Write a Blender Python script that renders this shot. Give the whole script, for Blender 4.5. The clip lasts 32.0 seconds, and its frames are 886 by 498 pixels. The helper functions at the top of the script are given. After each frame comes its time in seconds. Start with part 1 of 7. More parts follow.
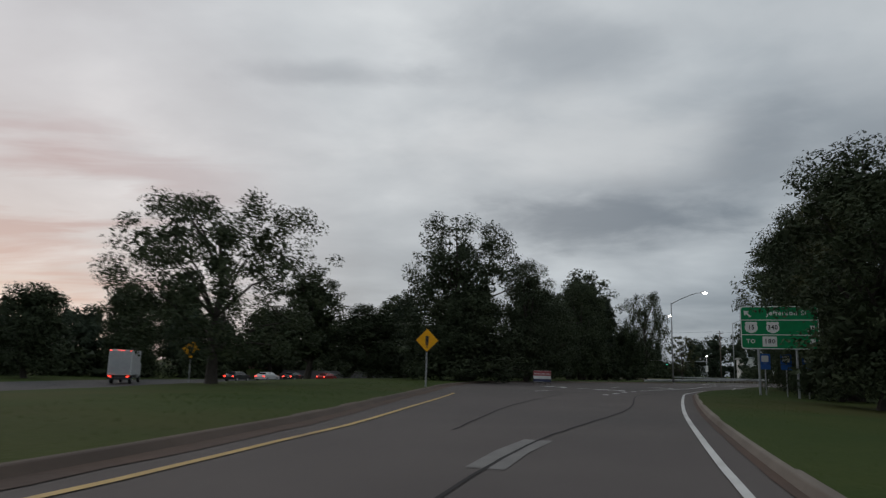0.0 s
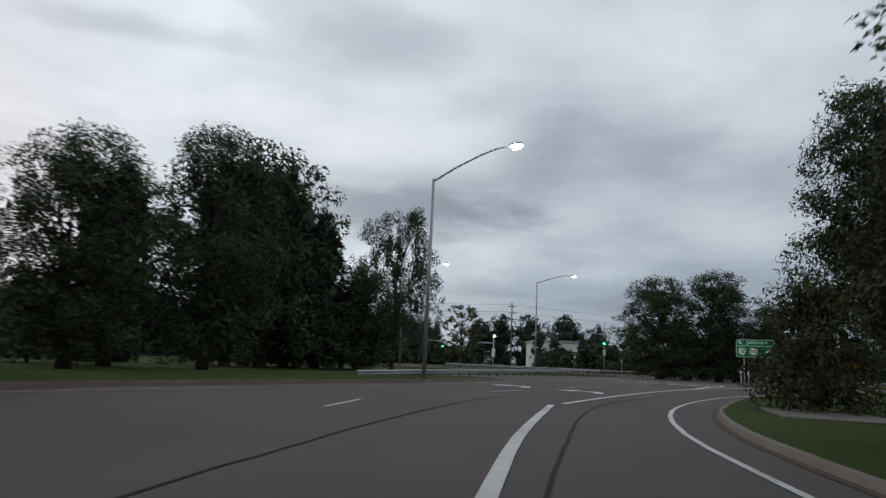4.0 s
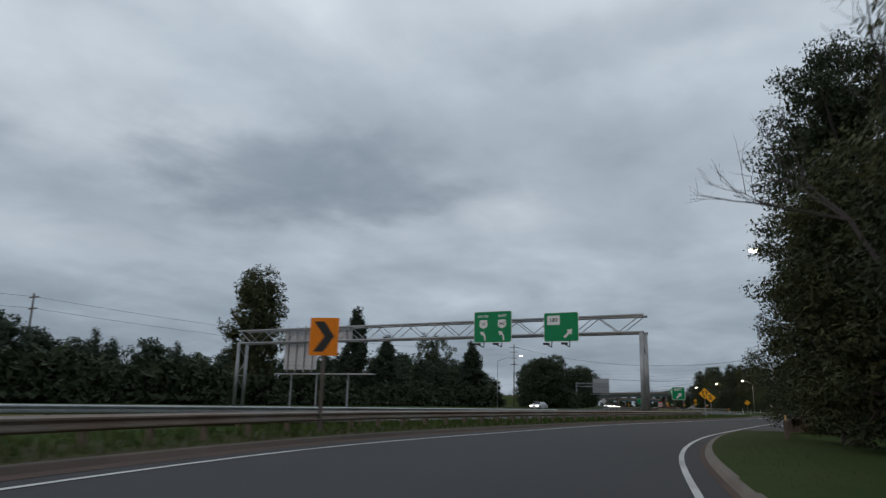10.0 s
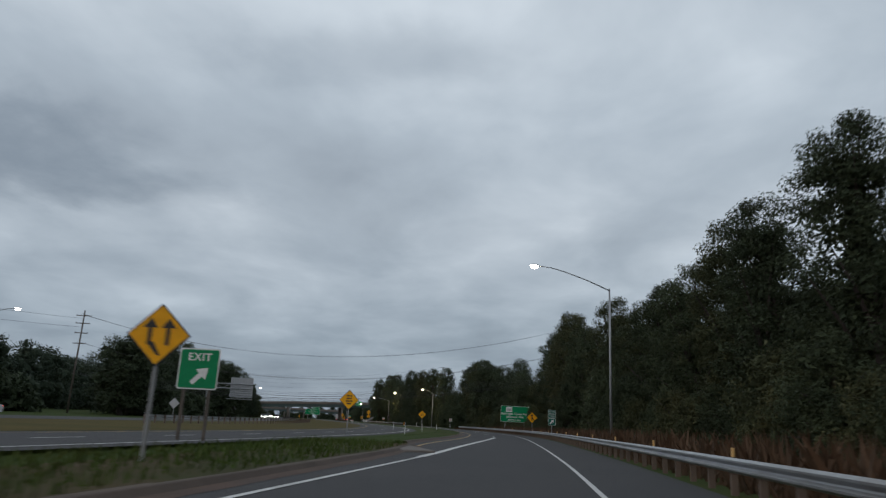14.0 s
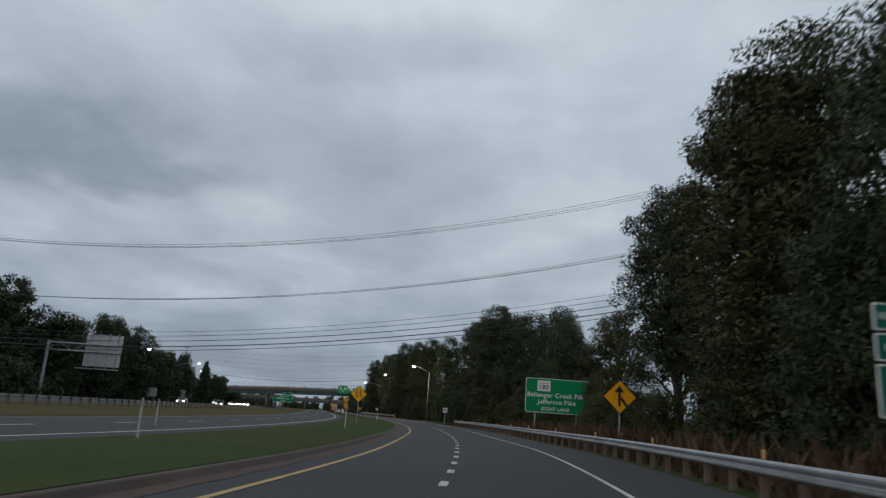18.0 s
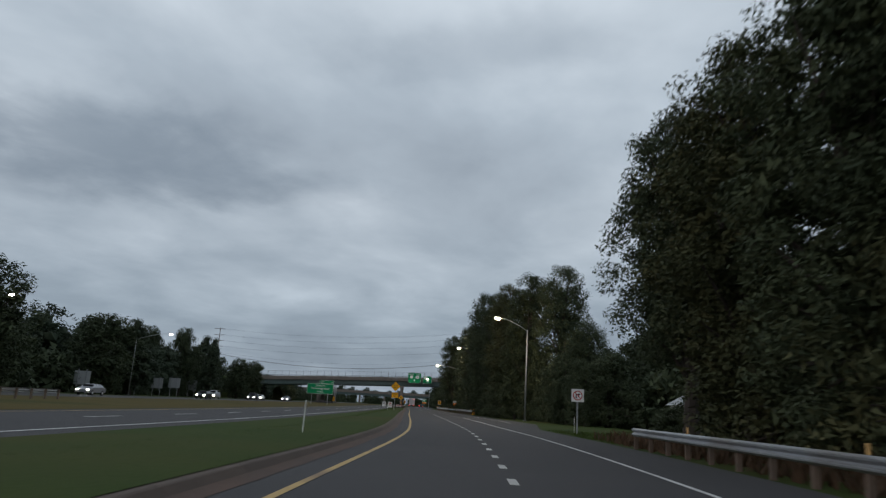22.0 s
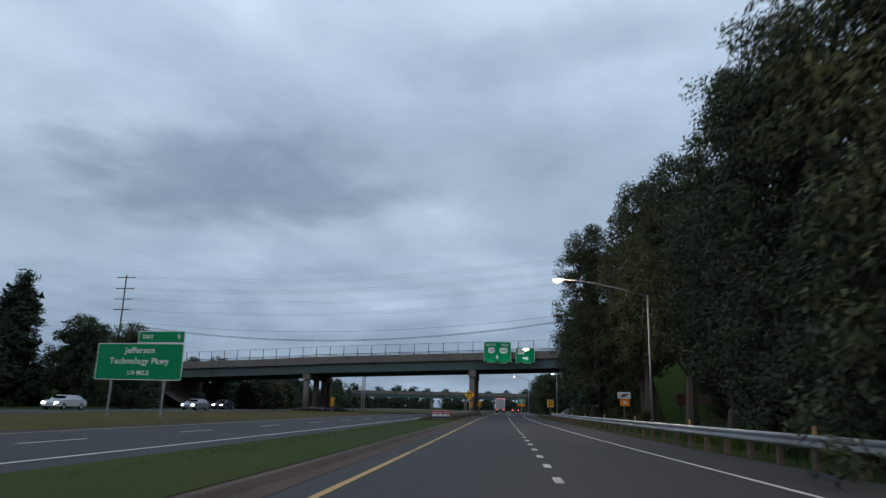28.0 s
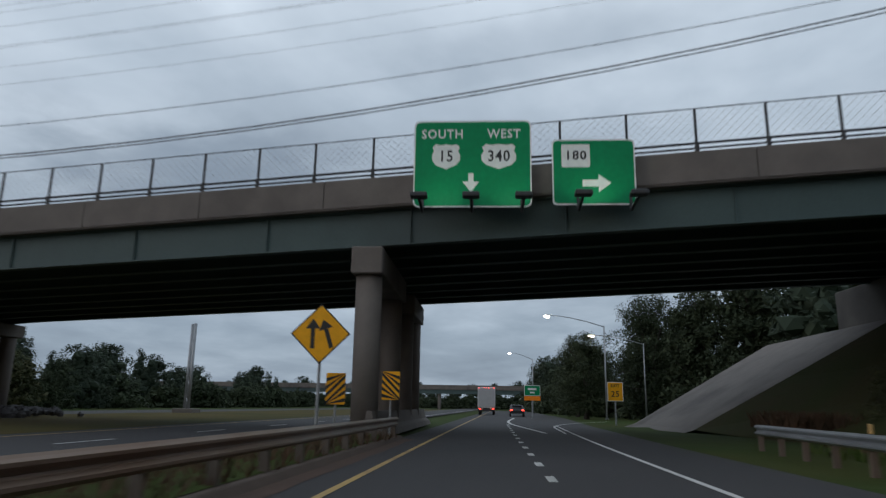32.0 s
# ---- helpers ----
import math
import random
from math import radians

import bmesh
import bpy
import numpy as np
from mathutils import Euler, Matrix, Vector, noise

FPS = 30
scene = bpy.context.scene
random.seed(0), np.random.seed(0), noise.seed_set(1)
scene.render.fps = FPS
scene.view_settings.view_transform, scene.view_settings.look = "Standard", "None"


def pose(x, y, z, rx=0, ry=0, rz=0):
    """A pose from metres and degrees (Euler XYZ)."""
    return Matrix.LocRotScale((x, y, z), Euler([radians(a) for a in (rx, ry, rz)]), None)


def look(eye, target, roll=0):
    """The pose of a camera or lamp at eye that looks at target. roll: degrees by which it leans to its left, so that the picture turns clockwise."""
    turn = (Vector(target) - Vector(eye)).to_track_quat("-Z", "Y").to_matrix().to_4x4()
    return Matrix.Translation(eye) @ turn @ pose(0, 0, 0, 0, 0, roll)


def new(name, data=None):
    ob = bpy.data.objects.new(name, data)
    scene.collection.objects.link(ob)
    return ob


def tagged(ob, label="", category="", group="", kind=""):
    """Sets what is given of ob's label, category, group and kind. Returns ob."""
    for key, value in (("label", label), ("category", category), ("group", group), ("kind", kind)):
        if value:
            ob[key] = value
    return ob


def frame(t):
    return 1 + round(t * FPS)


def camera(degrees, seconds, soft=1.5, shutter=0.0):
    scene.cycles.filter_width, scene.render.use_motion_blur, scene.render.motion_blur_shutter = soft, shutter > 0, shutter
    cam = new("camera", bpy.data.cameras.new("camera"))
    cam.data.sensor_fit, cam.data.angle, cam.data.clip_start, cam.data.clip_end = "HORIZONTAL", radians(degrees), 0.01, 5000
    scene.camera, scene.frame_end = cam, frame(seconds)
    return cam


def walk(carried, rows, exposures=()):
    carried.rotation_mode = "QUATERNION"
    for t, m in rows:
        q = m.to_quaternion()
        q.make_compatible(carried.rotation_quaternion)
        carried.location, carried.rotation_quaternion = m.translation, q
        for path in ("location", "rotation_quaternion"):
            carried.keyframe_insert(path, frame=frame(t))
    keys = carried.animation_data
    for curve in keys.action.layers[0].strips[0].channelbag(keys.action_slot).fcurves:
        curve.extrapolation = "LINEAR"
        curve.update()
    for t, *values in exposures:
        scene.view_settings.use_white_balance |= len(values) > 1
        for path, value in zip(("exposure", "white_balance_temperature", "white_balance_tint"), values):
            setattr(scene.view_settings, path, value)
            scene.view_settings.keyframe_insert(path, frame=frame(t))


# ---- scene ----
cam = camera(65.8, 32.0, soft=1.3, shutter=0.28)
PATH = [
    (0, (-222.575, -69.727, 1.19), (-222.393, -67.765, 1.532), 1.69),
    (0.5, (-219.900, -62.183, 1.19), (-219.643, -60.228, 1.528), 2.82),
    (1, (-217.022, -54.647, 1.19), (-216.687, -52.707, 1.538), 1.96),
    (1.5, (-213.938, -47.179, 1.19), (-213.530, -45.252, 1.538), 0.56),
    (2, (-210.604, -39.835, 1.19), (-210.127, -37.923, 1.535), -0.01),
    (2.5, (-207.017, -32.711, 1.19), (-206.477, -30.813, 1.520), 1.15),
    (4.5, (-190.875, -6.253, 1.19), (-190.029, -4.470, 1.511), 1.53),
    (5, (-186.184, -0.536, 1.19), (-185.221, 1.185, 1.526), 0.44),
    (5.5, (-181.005, 5.124, 1.19), (-179.933, 6.779, 1.523), 2.30),
    (6, (-175.237, 10.450, 1.19), (-174.019, 11.999, 1.533), 1.12),
    (6.5, (-168.903, 15.489, 1.19), (-167.551, 16.919, 1.545), 1.13),
    (7, (-161.897, 19.997, 1.19), (-160.433, 21.310, 1.557), 1.18),
    (7.5, (-154.572, 24.048, 1.19), (-153.004, 25.228, 1.575), 1.60),
    (8, (-147.368, 27.254, 1.19), (-145.702, 28.290, 1.582), 2.09),
    (8.5, (-139.907, 29.751, 1.19), (-138.136, 30.579, 1.614), 0.48),
    (9, (-131.960, 31.445, 1.19), (-130.126, 32.114, 1.622), 0.90),
    (9.5, (-123.844, 32.551, 1.19), (-121.964, 33.083, 1.619), 1.64),
    (10, (-115.577, 33.011, 1.19), (-113.663, 33.397, 1.623), 1.45),
    (10.5, (-107.083, 32.835, 1.19), (-105.144, 33.068, 1.625), 1.75),
    (11, (-98.381, 31.869, 1.19), (-96.431, 31.924, 1.632), 1.35),
    (11.5, (-89.662, 30.282, 1.19), (-87.716, 30.195, 1.643), 2.12),
    (12, (-81.029, 28.244, 1.19), (-79.095, 28.026, 1.650), 2.11),
    (12.5, (-72.428, 25.639, 1.19), (-70.512, 25.324, 1.672), 0.53),
    (13, (-63.839, 22.615, 1.19), (-61.933, 22.250, 1.675), 1.36),
    (13.5, (-55.114, 19.645, 1.19), (-53.216, 19.245, 1.679), 2.59),
    (14, (-46.126, 16.311, 1.19), (-44.236, 15.881, 1.684), 2.79),
    (14.5, (-36.947, 12.762, 1.19), (-35.063, 12.318, 1.692), 2.57),
    (16.5, (0.072, -0.263, 1.19), (1.973, -0.666, 1.667), 4.94),
    (17, (8.703, -2.936, 1.19), (10.607, -3.326, 1.663), 5.20),
    (17.5, (17.484, -5.483, 1.19), (19.390, -5.859, 1.662), 4.10),
    (18, (26.546, -7.937, 1.19), (28.457, -8.283, 1.665), 3.92),
    (18.5, (35.900, -10.136, 1.19), (37.821, -10.439, 1.659), 4.12),
    (19, (45.312, -12.265, 1.19), (47.239, -12.529, 1.656), 4.50),
    (19.5, (54.841, -14.147, 1.19), (56.773, -14.372, 1.654), 5.16),
    (20, (64.303, -15.852, 1.19), (66.240, -16.047, 1.652), 5.41),
    (20.5, (73.558, -17.417, 1.19), (75.497, -17.584, 1.651), 5.00),
    (21, (82.997, -18.756, 1.19), (84.939, -18.897, 1.650), 4.75),
    (21.5, (92.654, -20.004, 1.19), (94.599, -20.119, 1.640), 4.19),
    (22, (102.515, -21.098, 1.19), (104.463, -21.181, 1.637), 3.33),
    (22.5, (112.512, -22.067, 1.19), (114.460, -22.116, 1.641), 3.21),
    (23, (122.597, -22.847, 1.19), (124.544, -22.861, 1.649), 3.12),
    (23.5, (132.734, -23.352, 1.19), (134.684, -23.323, 1.636), 3.22),
    (24, (142.881, -23.746, 1.19), (144.828, -23.696, 1.644), 3.22),
    (24.5, (153.090, -24.023, 1.19), (155.036, -23.944, 1.643), 3.51),
    (25, (163.456, -24.273, 1.19), (165.402, -24.167, 1.643), 3.41),
    (25.5, (174.098, -24.513, 1.19), (176.041, -24.382, 1.645), 3.08),
    (27.5, (219.045, -24.757, 1.19), (220.986, -24.583, 1.641), 1.70),
    (28, (230.094, -24.710, 1.19), (232.035, -24.539, 1.640), 1.46),
    (28.5, (241.018, -24.771, 1.19), (242.960, -24.602, 1.636), 1.20),
    (29, (251.834, -24.845, 1.19), (253.775, -24.677, 1.638), 1.12),
    (29.5, (262.696, -24.853, 1.19), (264.637, -24.700, 1.644), 0.95),
    (30, (273.777, -24.707, 1.19), (275.720, -24.554, 1.639), 0.79),
    (30.5, (285.040, -24.499, 1.19), (286.984, -24.356, 1.641), 0.80),
    (31, (296.309, -24.504, 1.19), (298.253, -24.359, 1.636), 0.84),
    (31.5, (307.565, -24.581, 1.19), (309.509, -24.442, 1.637), 1.06),
    (32, (318.836, -24.698, 1.19), (320.781, -24.567, 1.636), 0.97),
]
walk(cam, [(t, look(eye, target, roll)) for t, eye, target, roll in PATH],
     exposures=[(0.0, -0.22, 6900, 11), (1.0, -0.10, 6850, 11), (2.0, 0.08, 6800, 11), (4.0, 0.20, 6700, 11), (5.0, 0.20, 6700, 11), (7.0, 0.02, 6550, 10), (9.0, 0.0, 6500, 10), (25.0, 0.0, 6450, 10), (27.0, 0.03, 6150, 10), (28.0, 0.08, 5750, 9), (29.0, 0.06, 6250, 10), (31.0, 0.12, 6250, 10), (32.0, 0.08, 6250, 10)])

# ---------------------------------------------------------------- light
world = bpy.data.worlds.new("dusk_sky")
scene.world = world
world.use_nodes = True


DIM = (0.150, 0.190, 0.240)
CLOUDS = [
    ((0.81, 2.46), -0.26, (0.48, 0.36), 0.85, DIM),
    ((-0.18, 1.64), -0.10, (0.28, 0.07), 0.5, DIM),
    ((1.05, 1.79), -0.29, (0.14, 0.34), 0.5, DIM),
    ((1.22, 1.60), -0.70, (0.33, 0.31), 0.35, DIM),
    ((1.86, 0.90), -0.84, (0.45, 0.37), 0.55, DIM),
    ((0.35, 1.46), -0.17, (0.34, 0.18), 0.4, DIM),
    ((1.91, 0.75), -1.25, (0.58, 0.28), 0.30, DIM),
    ((1.62, 0.46), -1.66, (0.46, 0.36), 0.12, DIM),
    ((0.54, 1.93), -0.21, (0.55, 0.30), 0.35, (0.62, 0.66, 0.70)),
    ((1.00, 1.15), -0.70, (0.36, 0.30), 0.30, (0.60, 0.65, 0.70)),
    ((2.20, 1.85), -0.85, (0.60, 0.36), 0.40, (0.54, 0.59, 0.64)),
    ((2.08, 0.86), -1.58, (0.70, 0.17), 0.22, DIM),
    ((1.32, -0.17), -1.83, (0.36, 0.12), 0.3, DIM),
]


def build_sky():
    nt = world.node_tree
    nt.nodes.clear()
    N, L = nt.nodes.new, nt.links.new
    out, bg = N("ShaderNodeOutputWorld"), N("ShaderNodeBackground")
    sky = N("ShaderNodeTexSky")
    sky.sky_type, sky.sun_disc = "NISHITA", False
    sky.sun_elevation, sky.sun_rotation = radians(4), radians(-28)
    tc = N("ShaderNodeTexCoord")
    sep = N("ShaderNodeSeparateXYZ")
    L(tc.outputs["Generated"], sep.inputs[0])

    def math_node(op, a, b=None, c=None):
        n = N("ShaderNodeMath")
        n.operation = op
        for k, v in enumerate((a, b, c)):
            if v is None:
                continue
            if isinstance(v, (int, float)):
                n.inputs[k].default_value = v
            else:
                L(v, n.inputs[k])
        return n.outputs[0]

    up = math_node("MAXIMUM", sep.outputs[2], 0.0)
    den = math_node("ADD", up, 0.16)
    u = math_node("DIVIDE", sep.outputs[0], den)
    v = math_node("DIVIDE", sep.outputs[1], den)
    flat = N("ShaderNodeCombineXYZ")
    L(u, flat.inputs[0]), L(v, flat.inputs[1])

    def noise_tex(scale, detail, rough, off, dist=0.0, squash=1.0, turn=0.0):
        m = N("ShaderNodeMapping")
        m.inputs["Location"].default_value = off
        m.inputs["Rotation"].default_value = (0, 0, turn)
        m.inputs["Scale"].default_value = (1, squash, 1)
        L(flat.outputs[0], m.inputs[0])
        n = N("ShaderNodeTexNoise")
        n.inputs["Scale"].default_value, n.inputs["Detail"].default_value = scale, detail
        n.inputs["Roughness"].default_value, n.inputs["Distortion"].default_value = rough, dist
        L(m.outputs[0], n.inputs["Vector"])
        return n.outputs[0]

    def ramp(fac, stops):
        r = N("ShaderNodeValToRGB")
        e = r.color_ramp.elements
        while len(e) < len(stops):
            e.new(0.5)
        for k, (p, c) in enumerate(stops):
            e[k].position, e[k].color = p, (*c, 1)
        L(fac, r.inputs[0])
        return r.outputs[0]

    def mix(fac, a, b, mode="MIX"):
        m = N("ShaderNodeMix")
        m.data_type, m.blend_type = "RGBA", mode
        if isinstance(fac, float):
            m.inputs[0].default_value = fac
        else:
            L(fac, m.inputs[0])
        for k, val in ((6, a), (7, b)):
            if isinstance(val, tuple):
                m.inputs[k].default_value = (*val, 1)
            else:
                L(val, m.inputs[k])
        return m.outputs[2]

    big = noise_tex(0.60, 3.0, 0.45, (3.1, 1.7, 0), 0.25, 1.1, 0.5)
    mid = noise_tex(1.8, 5.0, 0.52, (7.3, 2.2, 0), 0.2, 1.1, 0.5)
    both = math_node("ADD", math_node("MULTIPLY", big, 0.5), math_node("MULTIPLY", mid, 0.5))
    wisp = noise_tex(3.2, 6.0, 0.55, (2.0, 5.0, 0), 0.2, 1.0, 0.5)
    deck = ramp(both, [(0.32, (0.262, 0.306, 0.356)), (0.46, (0.335, 0.388, 0.443)), (0.57, (0.425, 0.480, 0.535)), (0.70, (0.56, 0.62, 0.675))])
    # single clouds: plan place on the cloud deck, size across and along the view, strength
    for (cu, cv), turn, (sa, sb), strength, tone in CLOUDS:
        m = N("ShaderNodeMapping")
        m.vector_type = "TEXTURE"
        m.inputs["Location"].default_value = (cu, cv, 0)
        m.inputs["Rotation"].default_value = (0, 0, turn)
        m.inputs["Scale"].default_value = (sa, sb, 1)
        L(flat.outputs[0], m.inputs[0])
        ln = N("ShaderNodeVectorMath")
        ln.operation = "LENGTH"
        L(m.outputs[0], ln.inputs[0])
        edge = math_node("ADD", ln.outputs["Value"], math_node("MULTIPLY", math_node("SUBTRACT", wisp, 0.5), 2.0))
        f = N("ShaderNodeMapRange")
        f.interpolation_type = "SMOOTHSTEP"
        f.inputs[1].default_value, f.inputs[2].default_value = 1.35, 0.2
        f.inputs[3].default_value, f.inputs[4].default_value = 0.0, strength
        L(edge, f.inputs[0])
        deck = mix(f.outputs[0], deck, tone)
    # darker and bluer towards the horizon away from the afterglow
    low = ramp(sep.outputs[2], [(0.0, (0.62, 0.66, 0.70)), (0.10, (0.72, 0.76, 0.80)), (0.28, (0.99, 0.99, 0.995)), (0.42, (1.10, 1.10, 1.10)), (0.7, (1.14, 1.13, 1.12))])
    col = mix(1.0, deck, low, "MULTIPLY")
    # afterglow: brighter and pinker low in the sky where the sun has set
    glow_dir = N("ShaderNodeVectorMath")
    glow_dir.operation = "DOT_PRODUCT"
    L(tc.outputs["Generated"], glow_dir.inputs[0])
    glow_dir.inputs[1].default_value = Vector((-0.55, 0.83, 0.12)).normalized()
    near = ramp(glow_dir.outputs["Value"], [(0.45, (0, 0, 0)), (0.85, (0.35, 0.33, 0.32)), (1.0, (0.75, 0.62, 0.60))])
    col = mix(0.36, col, near, "ADD")
    streak = noise_tex(1.1, 5.0, 0.5, (1.0, 4.0, 0), 0.4, 3.2, -0.3)
    rose_band = ramp(sep.outputs[2], [(0.02, (0, 0, 0)), (0.07, (1, 1, 1)), (0.26, (1, 1, 1)), (0.34, (0, 0, 0))])
    rose_side = ramp(glow_dir.outputs["Value"], [(0.90, (0, 0, 0)), (0.985, (1, 1, 1))])
    rose_tex = ramp(streak, [(0.46, (0, 0, 0)), (0.62, (1, 1, 1))])
    rose = mix(1.0, mix(1.0, rose_band, rose_side, "MULTIPLY"), rose_tex, "MULTIPLY")
    col = mix(mix(1.0, rose, (0.8, 0.8, 0.8), "MULTIPLY"), col, (0.44, 0.36, 0.39))
    clear = mix(0.006, col, sky.outputs[0])
    L(clear, bg.inputs[0])
    bg.inputs[1].default_value = 1.16
    L(bg.outputs[0], out.inputs[0])


build_sky()
sun = new("sun", bpy.data.lights.new("sun", "SUN"))
sun.data.energy, sun.data.angle, sun.data.color = 0.25, radians(25), (1.0, 0.86, 0.80)
sun.matrix_world = look((0, 0, 50), (0.53 * 20, -0.85 * 20, 44))

# ---------------------------------------------------------------- materials
MATS = {}


def mat(name, c1, c2=None, scale=3.0, rough=0.7, bump=0.0, metal=0.0, fine=40.0, stain=None, glow=None, vary=0.0, spec=0.5):
    """A surface with two scales of colour variation, relief and, if given, a stain colour or light of its own."""
    if name in MATS:
        return MATS[name]
    m = bpy.data.materials.new(name)
    m.use_nodes = True
    nt = m.node_tree
    N, L = nt.nodes.new, nt.links.new
    b = nt.nodes["Principled BSDF"]
    b.inputs["Roughness"].default_value, b.inputs["Metallic"].default_value = rough, metal
    b.inputs["Specular IOR Level"].default_value = spec
    if glow:
        b.inputs["Base Color"].default_value = (*c1, 1)
        b.inputs["Emission Color"].default_value = (*c1, 1)
        b.inputs["Emission Strength"].default_value = glow
        MATS[name] = m
        return m
    geo = N("ShaderNodeNewGeometry")
    c2 = c2 or tuple(v * 0.8 for v in c1)

    def noise_col(sc, lo, hi, detail=4):
        t = N("ShaderNodeTexNoise")
        t.inputs["Scale"].default_value, t.inputs["Detail"].default_value = sc, detail
        L(geo.outputs["Position"], t.inputs["Vector"])
        r = N("ShaderNodeMapRange")
        r.inputs[1].default_value, r.inputs[2].default_value = lo, hi
        L(t.outputs[0], r.inputs[0])
        return r.outputs[0], t.outputs[0]

    def mixed(f, a, bb, mode="MIX"):
        x = N("ShaderNodeMix")
        x.data_type, x.blend_type = "RGBA", mode
        if isinstance(f, float):
            x.inputs[0].default_value = f
        else:
            L(f, x.inputs[0])
        for k, v in ((6, a), (7, bb)):
            if isinstance(v, tuple):
                x.inputs[k].default_value = (*v, 1)
            else:
                L(v, x.inputs[k])
        return x.outputs[2]

    f1, _ = noise_col(scale, 0.35, 0.65)
    col = mixed(f1, c1, c2)
    f2, raw = noise_col(fine, 0.3, 0.7, 2)
    dark = tuple(v * 0.72 for v in c1)
    half = N("ShaderNodeMath")
    half.operation = "MULTIPLY"
    half.inputs[1].default_value = 0.45
    L(f2, half.inputs[0])
    col = mixed(half.outputs[0], col, dark)
    if stain:
        f3, _ = noise_col(scale * 0.23, 0.52, 0.72)
        col = mixed(f3, col, stain)
    if vary:
        info = N("ShaderNodeObjectInfo")
        vr = N("ShaderNodeMapRange")
        vr.inputs[3].default_value, vr.inputs[4].default_value = 1 - vary, 1 + vary
        L(info.outputs["Random"], vr.inputs[0])
        gray = N("ShaderNodeCombineColor")
        for k in range(3):
            L(vr.outputs[0], gray.inputs[k])
        col = mixed(1.0, col, gray.outputs[0], "MULTIPLY")
    L(col, b.inputs["Base Color"])
    if bump:
        bp = N("ShaderNodeBump")
        bp.inputs["Strength"].default_value, bp.inputs["Distance"].default_value = bump, 0.02
        L(raw, bp.inputs["Height"])
        L(bp.outputs[0], b.inputs["Normal"])
    MATS[name] = m
    return m


def leaf_mat(name, c1, c2, c3):
    """Foliage: every leaf clump takes its own tone."""
    m = bpy.data.materials.new(name)
    m.use_nodes = True
    nt = m.node_tree
    N, L = nt.nodes.new, nt.links.new
    b = nt.nodes["Principled BSDF"]
    b.inputs["Roughness"].default_value = 0.6
    b.inputs["Specular IOR Level"].default_value = 0.06
    geo, info, tc = N("ShaderNodeNewGeometry"), N("ShaderNodeObjectInfo"), N("ShaderNodeTexCoord")
    clump = N("ShaderNodeTexNoise")
    clump.inputs["Scale"].default_value, clump.inputs["Detail"].default_value = 0.55, 2.0
    L(tc.outputs["Object"], clump.inputs["Vector"])
    spread = N("ShaderNodeMapRange")
    spread.inputs[1].default_value, spread.inputs[2].default_value = 0.3, 0.7
    spread.inputs[3].default_value, spread.inputs[4].default_value = 0.0, 0.42
    L(clump.outputs[0], spread.inputs[0])
    add = N("ShaderNodeMath")
    add.operation = "MULTIPLY_ADD"
    add.inputs[1].default_value = 0.34
    L(geo.outputs["Random Per Island"], add.inputs[0])
    L(spread.outputs[0], add.inputs[2])
    whole = N("ShaderNodeMath")
    whole.operation = "MULTIPLY_ADD"
    whole.inputs[1].default_value = 0.26
    L(info.outputs["Random"], whole.inputs[0])
    L(add.outputs[0], whole.inputs[2])
    add = whole
    r = N("ShaderNodeValToRGB")
    e = r.color_ramp.elements
    e.new(0.5)
    for k, (p, c) in enumerate(((0.05, c1), (0.5, c2), (0.95, c3))):
        e[k].position, e[k].color = p, (*c, 1)
    L(add.outputs[0], r.inputs[0])
    L(r.outputs[0], b.inputs["Base Color"])
    b.inputs["Transmission Weight"].default_value = 0.0
    MATS[name] = m
    return m


ASPHALT = mat("asphalt_worn", (0.086, 0.070, 0.066), (0.104, 0.086, 0.080), 0.35, 0.88, 0.6, fine=55, stain=(0.068, 0.058, 0.055))
ASPHALT_NEW = mat("asphalt_dark", (0.034, 0.032, 0.034), (0.042, 0.039, 0.041), 0.3, 0.84, 0.5, fine=60, stain=(0.026, 0.025, 0.027))
CRACK = mat("sealed_crack", (0.034, 0.031, 0.031), rough=0.9, spec=0.2)
PATCH = mat("patched_asphalt", (0.17, 0.16, 0.155), (0.21, 0.20, 0.19), 2.0, 0.9, 0.3)
WHITE_LINE = mat("road_paint_white", (0.66, 0.65, 0.63), (0.54, 0.53, 0.51), 1.6, 0.7, 0.2, fine=25, stain=(0.36, 0.35, 0.33))
YELLOW_LINE = mat("road_paint_yellow", (0.52, 0.34, 0.11), (0.44, 0.29, 0.11), 1.4, 0.7, 0.2, fine=25, stain=(0.22, 0.14, 0.07))
CONCRETE = mat("concrete", (0.175, 0.152, 0.134), (0.140, 0.122, 0.108), 0.9, 0.9, 0.4, fine=22, stain=(0.082, 0.070, 0.063))
RUBBLE = mat("dark_broken_stone", (0.105, 0.100, 0.105), (0.070, 0.068, 0.074), 2.5, 0.9, 0.4, fine=14)
KERB_PALE = mat("kerb_concrete_pale", (0.21, 0.175, 0.145), (0.17, 0.14, 0.115), 0.8, 0.9, 0.5, fine=20, stain=(0.11, 0.085, 0.066))
KERB = mat("kerb_concrete", (0.100, 0.070, 0.054), (0.074, 0.053, 0.041), 0.8, 0.9, 0.5, fine=20, stain=(0.060, 0.042, 0.033), vary=0.12)
GRASS = mat("grass_soil", (0.038, 0.061, 0.015), (0.052, 0.069, 0.018), 0.25, 0.95, 0.8, fine=9, stain=(0.056, 0.056, 0.018), spec=0.08)
